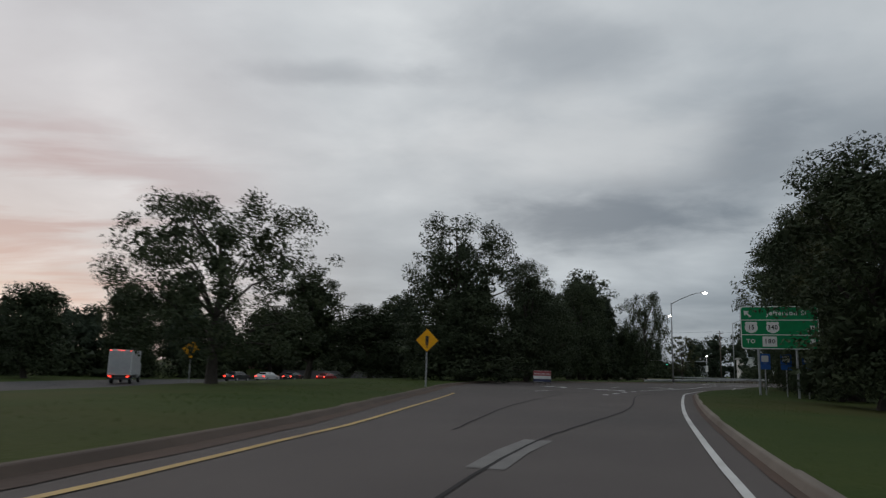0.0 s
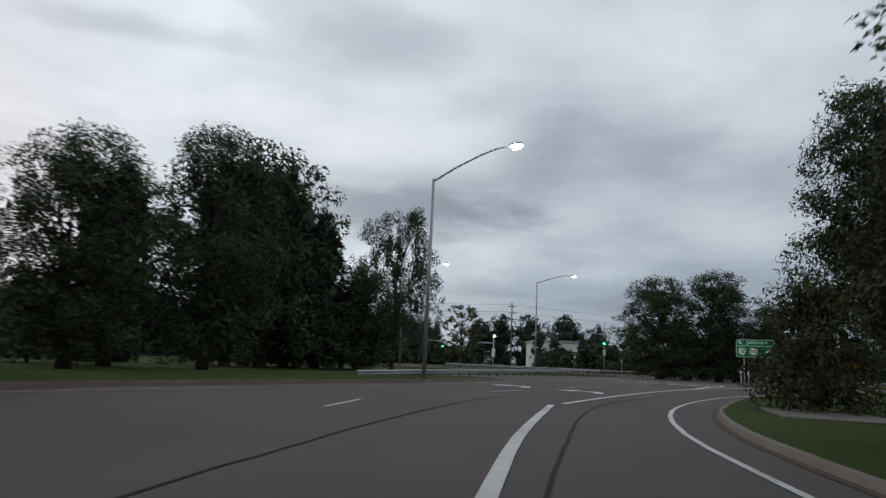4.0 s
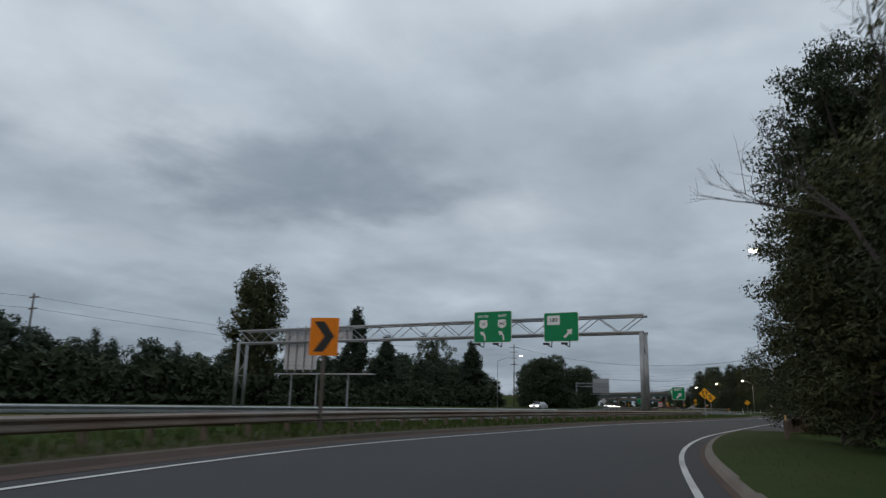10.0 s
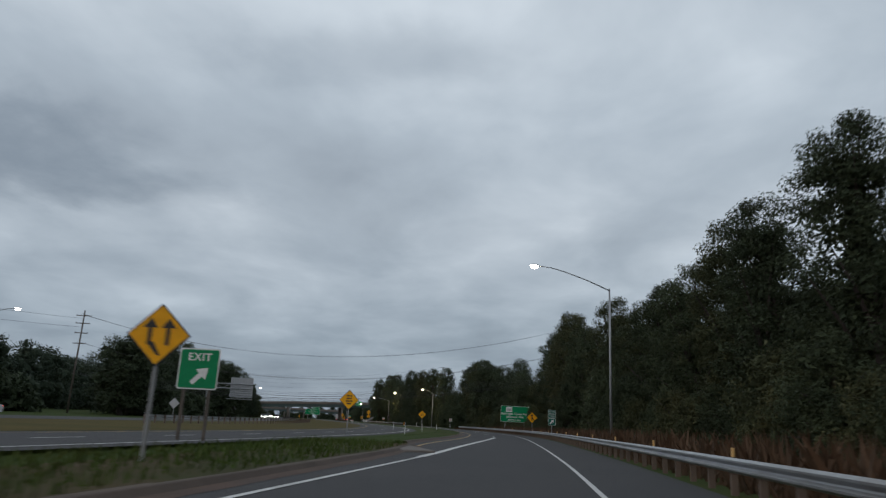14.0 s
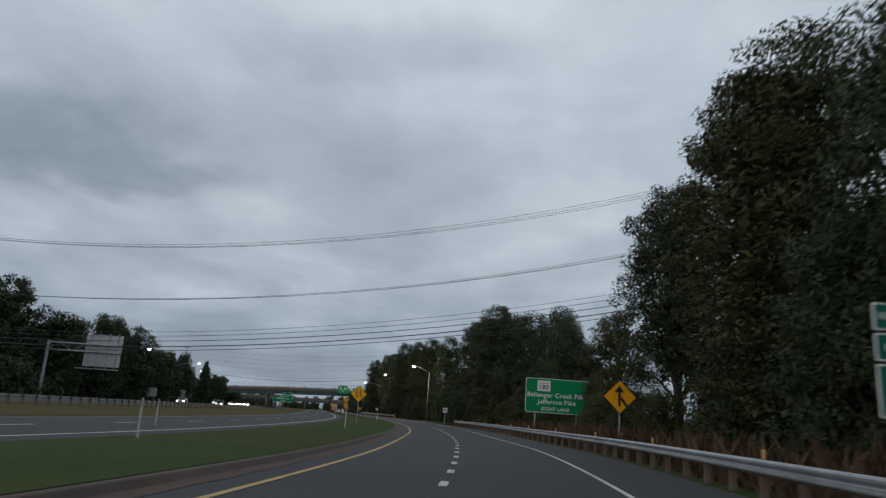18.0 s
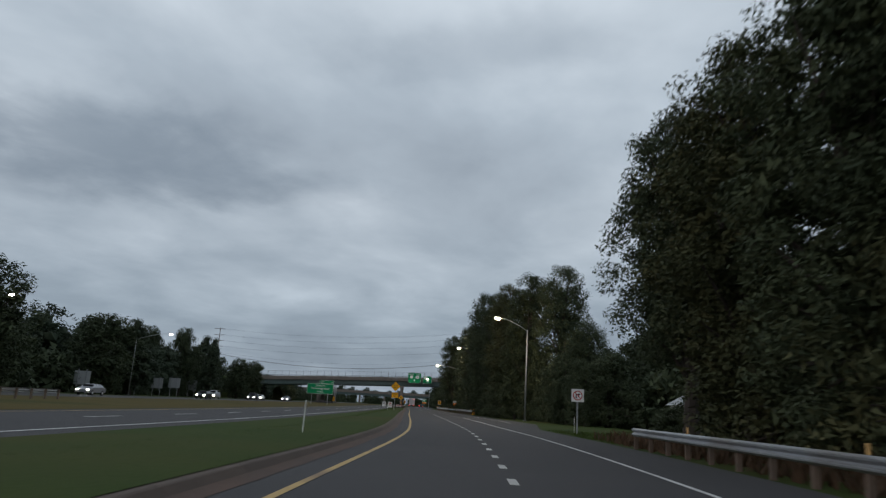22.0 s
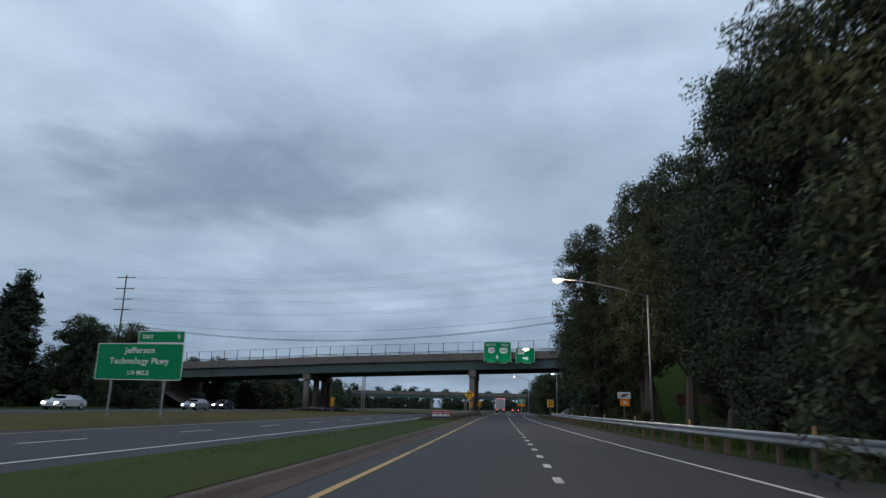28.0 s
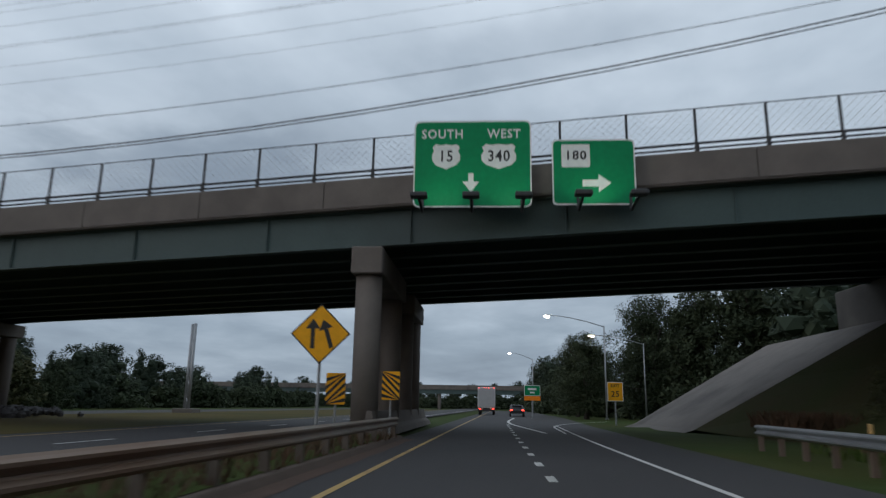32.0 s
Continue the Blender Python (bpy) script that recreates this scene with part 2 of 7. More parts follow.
ROUGH = mat("rough_grass_and_earth", (0.048, 0.058, 0.022), (0.064, 0.054, 0.028), 0.35, 0.95, 0.8, fine=9, stain=(0.098, 0.058, 0.038), spec=0.08)
DIRT = mat("bare_earth", (0.092, 0.053, 0.037), (0.063, 0.040, 0.030), 0.6, 0.95, 0.8, fine=8)
GALV = mat("galvanised_steel", (0.42, 0.43, 0.44), (0.33, 0.34, 0.35), 1.5, 0.45, 0.1, metal=0.75, fine=12, stain=(0.25, 0.23, 0.21))
GALV_DULL = mat("weathered_steel_pole", (0.36, 0.37, 0.38), (0.29, 0.30, 0.31), 1.2, 0.55, 0.1, metal=0.55, fine=15)
GALV_STAINED = mat("rust_stained_rail", (0.30, 0.26, 0.23), (0.25, 0.19, 0.15), 0.9, 0.55, 0.1, metal=0.45, fine=12, stain=(0.20, 0.13, 0.09))
RUST = mat("weathered_post", (0.17, 0.12, 0.09), (0.12, 0.09, 0.07), 2.0, 0.85, 0.4, fine=25)
WOOD = mat("weathered_wood", (0.14, 0.115, 0.095), (0.09, 0.075, 0.062), 2.0, 0.9, 0.5, fine=18)
HAY = mat("dry_mown_grass", (0.100, 0.076, 0.026), (0.078, 0.066, 0.022), 0.25, 0.95, 0.8, fine=9, stain=(0.046, 0.052, 0.016), spec=0.08)
GIRDER = mat("green_girder_paint", (0.060, 0.094, 0.090), (0.050, 0.080, 0.077), 0.5, 0.65, 0.15, fine=10, stain=(0.042, 0.058, 0.056))
DARK = mat("dark_steel", (0.03, 0.03, 0.032), rough=0.5)
SIGN_GREEN = mat("sign_green", (0.003, 0.235, 0.088), (0.003, 0.215, 0.080), 0.8, 0.55, fine=5, spec=0.2)
SIGN_YELLOW = mat("sign_yellow", (0.92, 0.43, 0.012), (0.86, 0.39, 0.012), 0.8, 0.55, fine=5, spec=0.2)
SIGN_ORANGE = mat("sign_orange", (0.94, 0.26, 0.012), (0.90, 0.24, 0.012), 0.8, 0.55, fine=5, spec=0.2)
SIGN_WHITE = mat("sign_white", (0.78, 0.78, 0.76), (0.72, 0.72, 0.70), 0.8, 0.55, fine=5, spec=0.2)
SIGN_BLACK = mat("sign_black", (0.012, 0.012, 0.012), rough=0.5)
SIGN_RED = mat("sign_red", (0.45, 0.02, 0.025), (0.40, 0.02, 0.025), 1.0, 0.4)
SIGN_BLUE = mat("sign_blue", (0.01, 0.10, 0.40), (0.01, 0.09, 0.36), 1.0, 0.4)
SIGN_TEAL = mat("sign_dark_green", (0.01, 0.16, 0.115), (0.01, 0.14, 0.10), 1.0, 0.4)
ALU = mat("sign_back_aluminium", (0.42, 0.43, 0.44), (0.36, 0.37, 0.38), 1.0, 0.45, metal=0.4, fine=8)
GLOW_WHITE = mat("lamp_light_white", (1.0, 0.95, 0.86), glow=14.0)
GLOW_WARM = mat("lamp_light_warm", (1.0, 0.84, 0.56), glow=40.0)
GLOW_GREEN = mat("signal_green_light", (0.02, 1.0, 0.42), glow=14.0)
GLOW_RED = mat("tail_light", (1.0, 0.05, 0.03), glow=4.0)
GLOW_HEAD = mat("head_light", (1.0, 0.90, 0.70), glow=45.0)
GLOW_AMBER = mat("amber_light", (1.0, 0.42, 0.08), glow=4.0)
AMBER = mat("amber_reflector", (0.80, 0.50, 0.20), rough=0.3)
BARK = mat("bark", (0.055, 0.045, 0.038), (0.04, 0.033, 0.028), 3.0, 0.95, 0.6, fine=14)
LEAF = leaf_mat("leaves_dark", (0.030, 0.040, 0.024), (0.046, 0.060, 0.034), (0.080, 0.096, 0.050))
LEAF_B = leaf_mat("leaves_olive", (0.036, 0.043, 0.023), (0.060, 0.068, 0.034), (0.112, 0.104, 0.048))
# pine needles; far broadleaf trees wear it too, to look darker
NEEDLE_AND_FAR = leaf_mat("needles", (0.028, 0.040, 0.028), (0.040, 0.054, 0.036), (0.060, 0.076, 0.046))
BLADE = leaf_mat("grass_blades", (0.040, 0.068, 0.016), (0.056, 0.086, 0.020), (0.088, 0.094, 0.030))
STALK = leaf_mat("dry_stalks", (0.052, 0.040, 0.026), (0.088, 0.056, 0.036), (0.115, 0.068, 0.042))
CAR_DARK = mat("car_paint_dark", (0.035, 0.036, 0.04), rough=0.25)
CAR_WHITE = mat("car_paint_white", (0.62, 0.63, 0.64), rough=0.25)
CAR_SILVER = mat("car_paint_silver", (0.36, 0.37, 0.39), rough=0.25, metal=0.3)
CAR_RED = mat("car_paint_red", (0.30, 0.03, 0.03), rough=0.25)
CAR_GLASS = mat("tinted_glass", (0.02, 0.022, 0.025), rough=0.08)
RUBBER = mat("rubber", (0.02, 0.02, 0.02), rough=0.85)


# ---------------------------------------------------------------- shaping helpers
def part(name, bm, material, parent=None, label="", smooth=False):
    me = bpy.data.meshes.new(name)
    bm.to_mesh(me)
    bm.free()
    if smooth:
        for p in me.polygons:
            p.use_smooth = True
    for m in (material if isinstance(material, (list, tuple)) else [material]):
        me.materials.append(m)
    ob = new(name, me)
    if parent is not None:
        ob.parent = parent
    if label:
        ob["label"] = label
    return ob


def share(ob, parent, m):
    """Another piece on the same mesh."""
    o = new(ob.name.split(".")[0], ob.data)
    o.parent = parent
    o.matrix_basis = m
    if "label" in ob:
        o["label"] = ob["label"]
    return o


def thing(name, m, label, category, group="", kind=""):
    ob = new(name)
    ob.empty_display_size = 0.2
    ob.matrix_basis = m
    return tagged(ob, label, category, group, kind)


def box(bm, x0, x1, y0, y1, z0, z1, bevel=0.0, m=None):
    r = bmesh.ops.create_cube(bm, size=1)
    vs = r["verts"]
    for v in vs:
        v.co = Vector((x0 + (v.co.x + 0.5) * (x1 - x0), y0 + (v.co.y + 0.5) * (y1 - y0), z0 + (v.co.z + 0.5) * (z1 - z0)))
    if bevel:
        es = list({e for v in vs for e in v.link_edges})
        vs = bmesh.ops.bevel(bm, geom=es, offset=bevel, segments=1, affect="EDGES")["verts"]
    if m is not None:
        bmesh.ops.transform(bm, matrix=m, verts=vs)
    return bm


def boxed(*a, **k):
    return box(bmesh.new(), *a, **k)


def tube(bm, pts, radii, sides=8, cap=True):
    """A tapered tube along points."""
    rings = []
    pts = [Vector(p) for p in pts]
    for k, p in enumerate(pts):
        d = (pts[min(k + 1, len(pts) - 1)] - pts[max(k - 1, 0)]).normalized()
        a = d.orthogonal().normalized() if abs(d.z) > 0.9 else d.cross(Vector((0, 0, 1))).normalized()
        b = d.cross(a)
        r = radii[k] if isinstance(radii, (list, tuple)) else radii
        rings.append([bm.verts.new(p + r * (math.cos(2 * math.pi * s / sides) * a + math.sin(2 * math.pi * s / sides) * b)) for s in range(sides)])
    for q, w in zip(rings, rings[1:]):
        for s in range(sides):
            bm.faces.new((q[s], q[(s + 1) % sides], w[(s + 1) % sides], w[s]))
    if cap:
        bm.faces.new(rings[0][::-1])
        bm.faces.new(rings[-1])
    return bm


def tubed(pts, radii, sides=8):
    return tube(bmesh.new(), pts, radii, sides)


def plate(outline, y0, y1):
    """A flat plate in x and z with that outline, from y0 to y1."""
    bm = bmesh.new()
    a = [bm.verts.new((x, y0, z)) for x, z in outline]
    b = [bm.verts.new((x, y1, z)) for x, z in outline]
    bm.faces.new(a)
    bm.faces.new(b[::-1])
    n = len(a)
    for k in range(n):
        bm.faces.new((a[(k + 1) % n], a[k], b[k], b[(k + 1) % n]))
    bmesh.ops.recalc_face_normals(bm, faces=bm.faces)
    return bm


def rounded(w, h, r, n=4, cx=0.0, cz=0.0):
    pts = []
    for qx, qz, a0 in ((1, 1, 0), (-1, 1, 90), (-1, -1, 180), (1, -1, 270)):
        for k in range(n + 1):
            a = radians(a0 + 90 * k / n)
            pts.append((cx + qx * (w / 2 - r) + r * math.cos(a), cz + qz * (h / 2 - r) + r * math.sin(a)))
    return pts


def spline(ctrl, step=2.0):
    """Points along a smooth curve through the given plan points, about step apart."""
    c = np.array(ctrl, float)
    c = np.vstack([2 * c[0] - c[1], c, 2 * c[-1] - c[-2]])
    out = []
    for k in range(1, len(c) - 2):
        p0, p1, p2, p3 = c[k - 1:k + 3]
        t0 = 0.0
        t1 = t0 + np.linalg.norm(p1 - p0) ** 0.5
        t2 = t1 + np.linalg.norm(p2 - p1) ** 0.5
        t3 = t2 + np.linalg.norm(p3 - p2) ** 0.5
        n = max(1, int(np.linalg.norm(p2 - p1) / step))
        for t in np.linspace(t1, t2, n, endpoint=False):
            a1 = (t1 - t) / (t1 - t0) * p0 + (t - t0) / (t1 - t0) * p1
            a2 = (t2 - t) / (t2 - t1) * p1 + (t - t1) / (t2 - t1) * p2
            a3 = (t3 - t) / (t3 - t2) * p2 + (t - t2) / (t3 - t2) * p3
            b1 = (t2 - t) / (t2 - t0) * a1 + (t - t0) / (t2 - t0) * a2
            b2 = (t3 - t) / (t3 - t1) * a2 + (t - t1) / (t3 - t1) * a3
            out.append((t2 - t) / (t2 - t1) * b1 + (t - t1) / (t2 - t1) * b2)
    out.append(c[-2])
    return np.array(out)


def along(line):
    return np.r_[0, np.cumsum(np.linalg.norm(np.diff(line, axis=0), axis=1))]


def resample(line, step=None, n=None):
    s = along(line)
    at = np.linspace(0, s[-1], n or max(2, int(s[-1] / step) + 1))
    return np.c_[np.interp(at, s, line[:, 0]), np.interp(at, s, line[:, 1])]


def normals(line):
    """Unit vectors to the left of the way."""
    d = np.gradient(line, axis=0)
    d /= np.linalg.norm(d, axis=1, keepdims=True)
    return np.c_[-d[:, 1], d[:, 0]]


def offset(line, left):
    return line + normals(line) * (np.asarray(left)[..., None] if np.ndim(left) else left)


def cut(line, x0, x1):
    """The stretch of a line whose x lies between two values."""
    return line[(line[:, 0] >= x0) & (line[:, 0] <= x1)]


def loft(profile_lines):
    """A surface through rows of 3D points, one row per line of the profile."""
    bm = bmesh.new()
    rows = [[bm.verts.new(p) for p in line] for line in profile_lines]
    for a, b in zip(rows, rows[1:]):
        for k in range(len(a) - 1):
            bm.faces.new((a[k], a[k + 1], b[k + 1], b[k]))
    bmesh.ops.recalc_face_normals(bm, faces=bm.faces)
    if bm.faces and sum(f.normal.z for f in bm.faces) < 0:
        bmesh.ops.reverse_faces(bm, faces=bm.faces)
    return bm


def flat_rows(line, z):
    return [(x, y, z) for x, y in line]


def band(left, right, z):
    """A level surface between two plan lines."""
    n = max(len(left), len(right))
    return loft([flat_rows(resample(left, n=n), z), flat_rows(resample(right, n=n), z)])


def stripe(line, width, z):
    return loft([flat_rows(offset(line, width / 2), z), flat_rows(offset(line, -width / 2), z)])


def heading(line, k):
    d = line[min(k + 1, len(line) - 1)] - line[max(k - 1, 0)]
    return math.degrees(math.atan2(-d[0], d[1]))


def text_mesh(string, size, font_width=1.0):
    cu = bpy.data.curves.new("lettering", "FONT")
    cu.body, cu.size, cu.align_x, cu.align_y, cu.extrude = string, size, "CENTER", "CENTER", 0.002
    cu.resolution_u = 2
    cu.space_character = 1.12
    cu.offset = size * 0.018
    ob = bpy.data.objects.new("lettering", cu)
    scene.collection.objects.link(ob)
    me = bpy.data.meshes.new_from_object(ob.evaluated_get(bpy.context.evaluated_depsgraph_get()))
    bpy.data.objects.remove(ob)
    bpy.data.curves.remove(cu)
    for v in me.vertices:
        v.co = (v.co.x * font_width, -v.co.z, v.co.y)
    return me


def lettering(string, size, x, z, parent, material, y=-0.012, font_width=1.0):
    me = text_mesh(string, size, font_width)
    me.materials.clear()
    me.materials.append(material)
    ob = new("lettering", me)
    ob.parent = parent
    ob.location = (x, y, z)
    ob["label"] = "lettering reading " + string
    return ob


# ---------------------------------------------------------------- plan
# left edge of the turning roadway, then the dotted lane line
GORE = spline([(-189.5, -0.1), (-183.4, 6.2), (-172.6, 15.8), (-162.7, 23.4), (-156.2, 27.2), (-144, 33.9), (-128, 38.6), (-113.7, 39.9), (-100, 39.3), (-84.8, 35.4),
               (-71.9, 31.4), (-52.7, 23.8), (-38.1, 18), (-19.4, 10.4), (-8.2, 6.2), (9.8, -0.7), (25.2, -6.5)])
LANE = spline([(25.2, -6.4), (37.8, -10.15), (51.4, -13.45), (64.7, -16.25), (78, -18.5), (95.6, -21), (112, -22.8), (135, -24.4), (151, -24.8), (190, -25.2), (243, -25.7), (306, -25.7), (371, -26.1), (520, -29)])
RIGHT = spline([(-227, -84), (-222, -71.5), (-218.8, -62.9), (-216, -56), (-212.7, -48.2), (-206.6, -34.8), (-202.9, -27.2), (-196.8, -17.6), (-192.0, -11.9), (-185.8, -1.8), (-180.9, 4.2), (-174.4, 10.0),
                (-168.7, 14.0), (-163.0, 17.4), (-157.6, 20.4), (-151.2, 23.5), (-142.6, 26.7), (-138, 28.35), (-134.5, 29.3), (-129, 30.4), (-121, 31.5), (-111.2, 31.8), (-103.5, 31.3), (-95.3, 30.3), (-85.3, 28.1), (-69.9, 23.2),
                (-52.6, 17.2), (-44.2, 14.1), (-22, 5.9), (7.5, -4.2), (25.4, -10), (45, -15.6), (57.8, -18.5), (77.6, -21.5), (100, -24.8), (115.8, -26.4), (134, -27.4), (151.5, -27.6)])
EDGE_E = spline([(168, -31.2), (178, -31.3), (192, -30.8), (210, -30.4), (241, -29.5), (262, -28.8), (306, -28.1), (342, -28.4), (366, -29.2)])
YELLOW = spline([(-14, 10.2), (-4, 7.0), (8.7, 2.2), (17.9, -1.1), (30.8, -5.3), (46.7, -9.65), (58.1, -12.1), (76.5, -15.5), (95, -18.05), (111.7, -19.6), (131.9, -21.2), (149, -21.6), (190, -21.8), (240, -22.3), (306, -22.3), (362, -23), (520, -26)])
HIGHWAY = spline([(-330, 140), (-200, 92), (-110, 58.6), (-43, 31.0), (15.9, 8.0), (44.7, -0.4), (62, -4.2), (99.5, -9.6), (139, -12.9), (178, -14.3), (242, -15.8), (306, -16.2), (371, -17), (520, -20), (760, -26)])
START_L = spline([(-231.6, -86), (-228, -71), (-225.1, -62.5), (-224.0, -58.6), (-223.1, -55.6), (-221.5, -48.7), (-219.1, -38), (-216.2, -23), (-213.0, -12.5), (-208.6, -4.4), (-200.2, 4.2), (-192.5, 11.2), (-186.8, 15.8), (-181.9, 19.5), (-175.5, 25.4), (-166, 34.5), (-150, 47)])
LEFT_OFF = np.interp(START_L[:, 1], [-60, -50, -42, -20, 5, 20], [0.90, 1.20, 1.50, 1.45, 1.50, 1.70])
LEFT_KERB = offset(START_L, LEFT_OFF)[START_L[:, 1] < 29]
RIGHT_PART = cut(RIGHT, -230, -76)
RIGHT_KERB = offset(RIGHT_PART, -np.interp(RIGHT_PART[:, 0], [-205, -190, -178, -165, -150], [0.58, 0.85, 1.35, 1.00, 0.55]))[::-1]
ISLAND_KERB = spline([(-131, 49.5), (-137.5, 44.2), (-144.6, 37.0), (-144.2, 35.4), (-142.4, 35.6), (-136.9, 37.7), (-127.3, 39.7), (-119.9, 40.5), (-112, 41.0), (-97.5, 40.0), (-84.2, 36.5), (-70.7, 32.0), (-52, 24.7), (-37.8, 18.9), (-19, 11.8), (-10, 9.0)], 1.0)

# ground
bm = bmesh.new()
bmesh.ops.create_grid(bm, x_segments=320, y_segments=320, size=2400)


def dip(x, y):
    """The land falls away to the lower highway beyond the first bend."""
    d = min(1.0, max(0.0, (-231.0 - x + 0.30 * (y + 40)) / 26.0)) if y < 60 else 0.0
    return -1.7 * d * d * (3 - 2 * d)


for v in bm.verts:
    v.co.z = dip(v.co.x, v.co.y)
part("ground", bm, GRASS)
tagged(bpy.data.objects["ground"], "grass and bare earth reaching to the horizon", "ground", kind="structure")
bpy.data.objects["ground"].location = (0, 0, -0.12)


def structure(name, bm, material, label, category):
    return tagged(part(name, bm, material), label, category, kind="structure")


# carriageways
structure("road_approach", band(offset(START_L, 1.45), spline([(-228, -84), (-217.3, -64.3), (-210.9, -49), (-200.6, -27.5), (-183.6, -3.4), (-171.9, 8.1), (-157, 18), (-137, 27), (-120, 34)]), 0.0), ASPHALT,
          "worn grey asphalt roadway with sealed cracks", "road")
structure("road_crossing", band(np.array([(-190, 30.0), (-100, 88.0), (-60, 130)]), np.array([(-150, 32.0), (-84, 84.0), (-40, 125)]), -0.006), ASPHALT, "asphalt roadway running on to the signals", "road")
ramp_left = np.vstack([offset(cut(GORE, -144.5, -15), 2.3), offset(cut(YELLOW, -12.5, 520), 1.25)])
ramp_right = np.vstack([cut(offset(RIGHT, -1.05), -144, -80), offset(cut(RIGHT, -72, 150), -2.7), offset(cut(EDGE_E, 160, 366), -2.4), np.array([(400, -33.5), (520, -36)])])
structure("road_ramp", band(resample(ramp_left, 2.0), resample(ramp_right, 2.0), 0.004), ASPHALT_NEW, "dark newer asphalt slip road and merging lanes", "road")
structure("road_highway", band(offset(HIGHWAY, 8.2), offset(HIGHWAY, -1.2), 0.0), ASPHALT_NEW, "two-lane highway carriageway of grey asphalt", "road")
OPP = offset(HIGHWAY, 28.5)
structure("road_opposite", band(offset(OPP, 9.0), offset(OPP, -1.2), 0.0), ASPHALT_NEW, "opposite highway carriageway of grey asphalt", "road")

# ---------------------------------------------------------------- road markings
marks = thing("road_marking", Matrix(), "worn white and yellow painted road lines", "road marking", kind="structure")


def mark(name, line, width, material, z=0.012, label=""):
    return part(name, stripe(line, width, z), material, marks, label)


def dashes(name, line, period, length, width, material, z=0.012):
    s = along(line)
    k = 0.0
    while k + length < s[-1]:
        at = np.linspace(k, k + length, 3)
        mark(name, np.c_[np.interp(at, s, line[:, 0]), np.interp(at, s, line[:, 1])], width, material, z)
        k += period


mark("edge_line", cut(RIGHT, -230, 152), 0.12, WHITE_LINE)
mark("edge_line", cut(EDGE_E, 168, 366), 0.13, WHITE_LINE)
mark("edge_line", cut(GORE, -184, -150), 0.20, WHITE_LINE, 0.013)
mark("edge_line", cut(GORE, -150.5, -14), 0.14, WHITE_LINE, 0.0135)
mark("edge_line", cut(GORE, -22, 25.5), 0.30, WHITE_LINE, 0.016)
mark("yellow_edge_line", cut(YELLOW, -14, 520), 0.13, YELLOW_LINE)
mark("yellow_edge_line", START_L[START_L[:, 1] < -34], 0.14, YELLOW_LINE)
mark("edge_line", spline([(-203.0, -21.1), (-199.8, -17.0), (-195.4, -11.4), (-189.6, -2.2), (-184.2, 5.6)]), 0.20, WHITE_LINE, 0.0145)
mark("yellow_edge_line", START_L[START_L[:, 1] > -2], 0.10, YELLOW_LINE)
dashes("lane_dash", resample(cut(LANE, 26.5, 372), 1.0), 3.05, 0.95, 0.16, WHITE_LINE)
mark("gore_line", spline([(-161.6, 24.3), (-155.7, 29.2), (-150.7, 33.0), (-148.6, 35.4), (-149.0, 37.4), (-151.6, 38.8)], 0.6), 0.34, WHITE_LINE, 0.017)
mark("edge_line", offset(HIGHWAY, 0.0), 0.16, WHITE_LINE)
mark("edge_line", offset(HIGHWAY, 7.1), 0.13, YELLOW_LINE)
dashes("lane_dash", resample(cut(offset(HIGHWAY, 3.5), -60, 420), 1.0), 9.0, 3.0, 0.14, WHITE_LINE)
mark("edge_line", offset(cut(RIGHT, 146, 152), 0.0), 0.16, WHITE_LINE)
mark("edge_line", spline([(151, -27.6), (168, -27.9), (182, -27.9)]), 0.16, WHITE_LINE)
dashes("lane_dash", resample(spline([(186.5, -27.85), (200, -27.6), (224, -27.2)]), 1.0), 3.05, 0.95, 0.14, WHITE_LINE)
mark("gore_line", spline([(352, -27.4), (372, -26.3), (395, -27.5)]), 0.22, WHITE_LINE, 0.016)
mark("edge_line", spline([(352, -28.3), (366, -29.2), (374, -31.5), (385, -36)]), 0.14, WHITE_LINE, 0.016)
for x0, y0 in ((-182.6, 12.9), (-174.3, 20.0), (-163.0, 28.6), (-153.6, 36.0), (-191.5, 3.5), (-203.6, -15.2), (-208.2, -21.3), (-213.2, -29.6)):
    d = Vector((0.80, 0.60)) if x0 > -190 else Vector((0.50, 0.866)) if x0 > -206 else Vector((0.53, 0.85))
    mark("lane_dash", np.array([(x0, y0), (x0 + d.x * 1.5, y0 + d.y * 1.5), (x0 + d.x * 3.2, y0 + d.y * 3.2)]), 0.11, WHITE_LINE)
dashes("lane_dash", resample(spline([(-210.3, -33.3), (-208.4, -29.9), (-206.0, -25.8), (-203.4, -21.8)]), 1.0), 3.05, 0.85, 0.30, WHITE_LINE)

ARROW = [(-1.35, 0.35), (-0.35, 0.95), (-0.35, 0.55), (0.45, 0.45), (1.0, 0.0), (1.15, -0.9), (0.75, -0.9), (0.6, -0.25), (0.25, 0.1), (-0.35, 0.2), (-0.35, -0.2)]


def turn_arrow(x, y, yaw, size=1.0):
    bm = bmesh.new()
    c, s_ = math.cos(radians(yaw)), math.sin(radians(yaw))
    vs = [bm.verts.new((x + size * (a * c - b * 1.6 * s_), y + size * (a * s_ + b * 1.6 * c), 0.013)) for a, b in ARROW]
    bm.faces.new(vs)
    bmesh.ops.recalc_face_normals(bm, faces=bm.faces)
    if bm.faces[:][0].normal.z < 0:
        bmesh.ops.reverse_faces(bm, faces=bm.faces)
    bmesh.ops.triangulate(bm, faces=bm.faces)
    part("turn_arrow", bm, WHITE_LINE, marks)


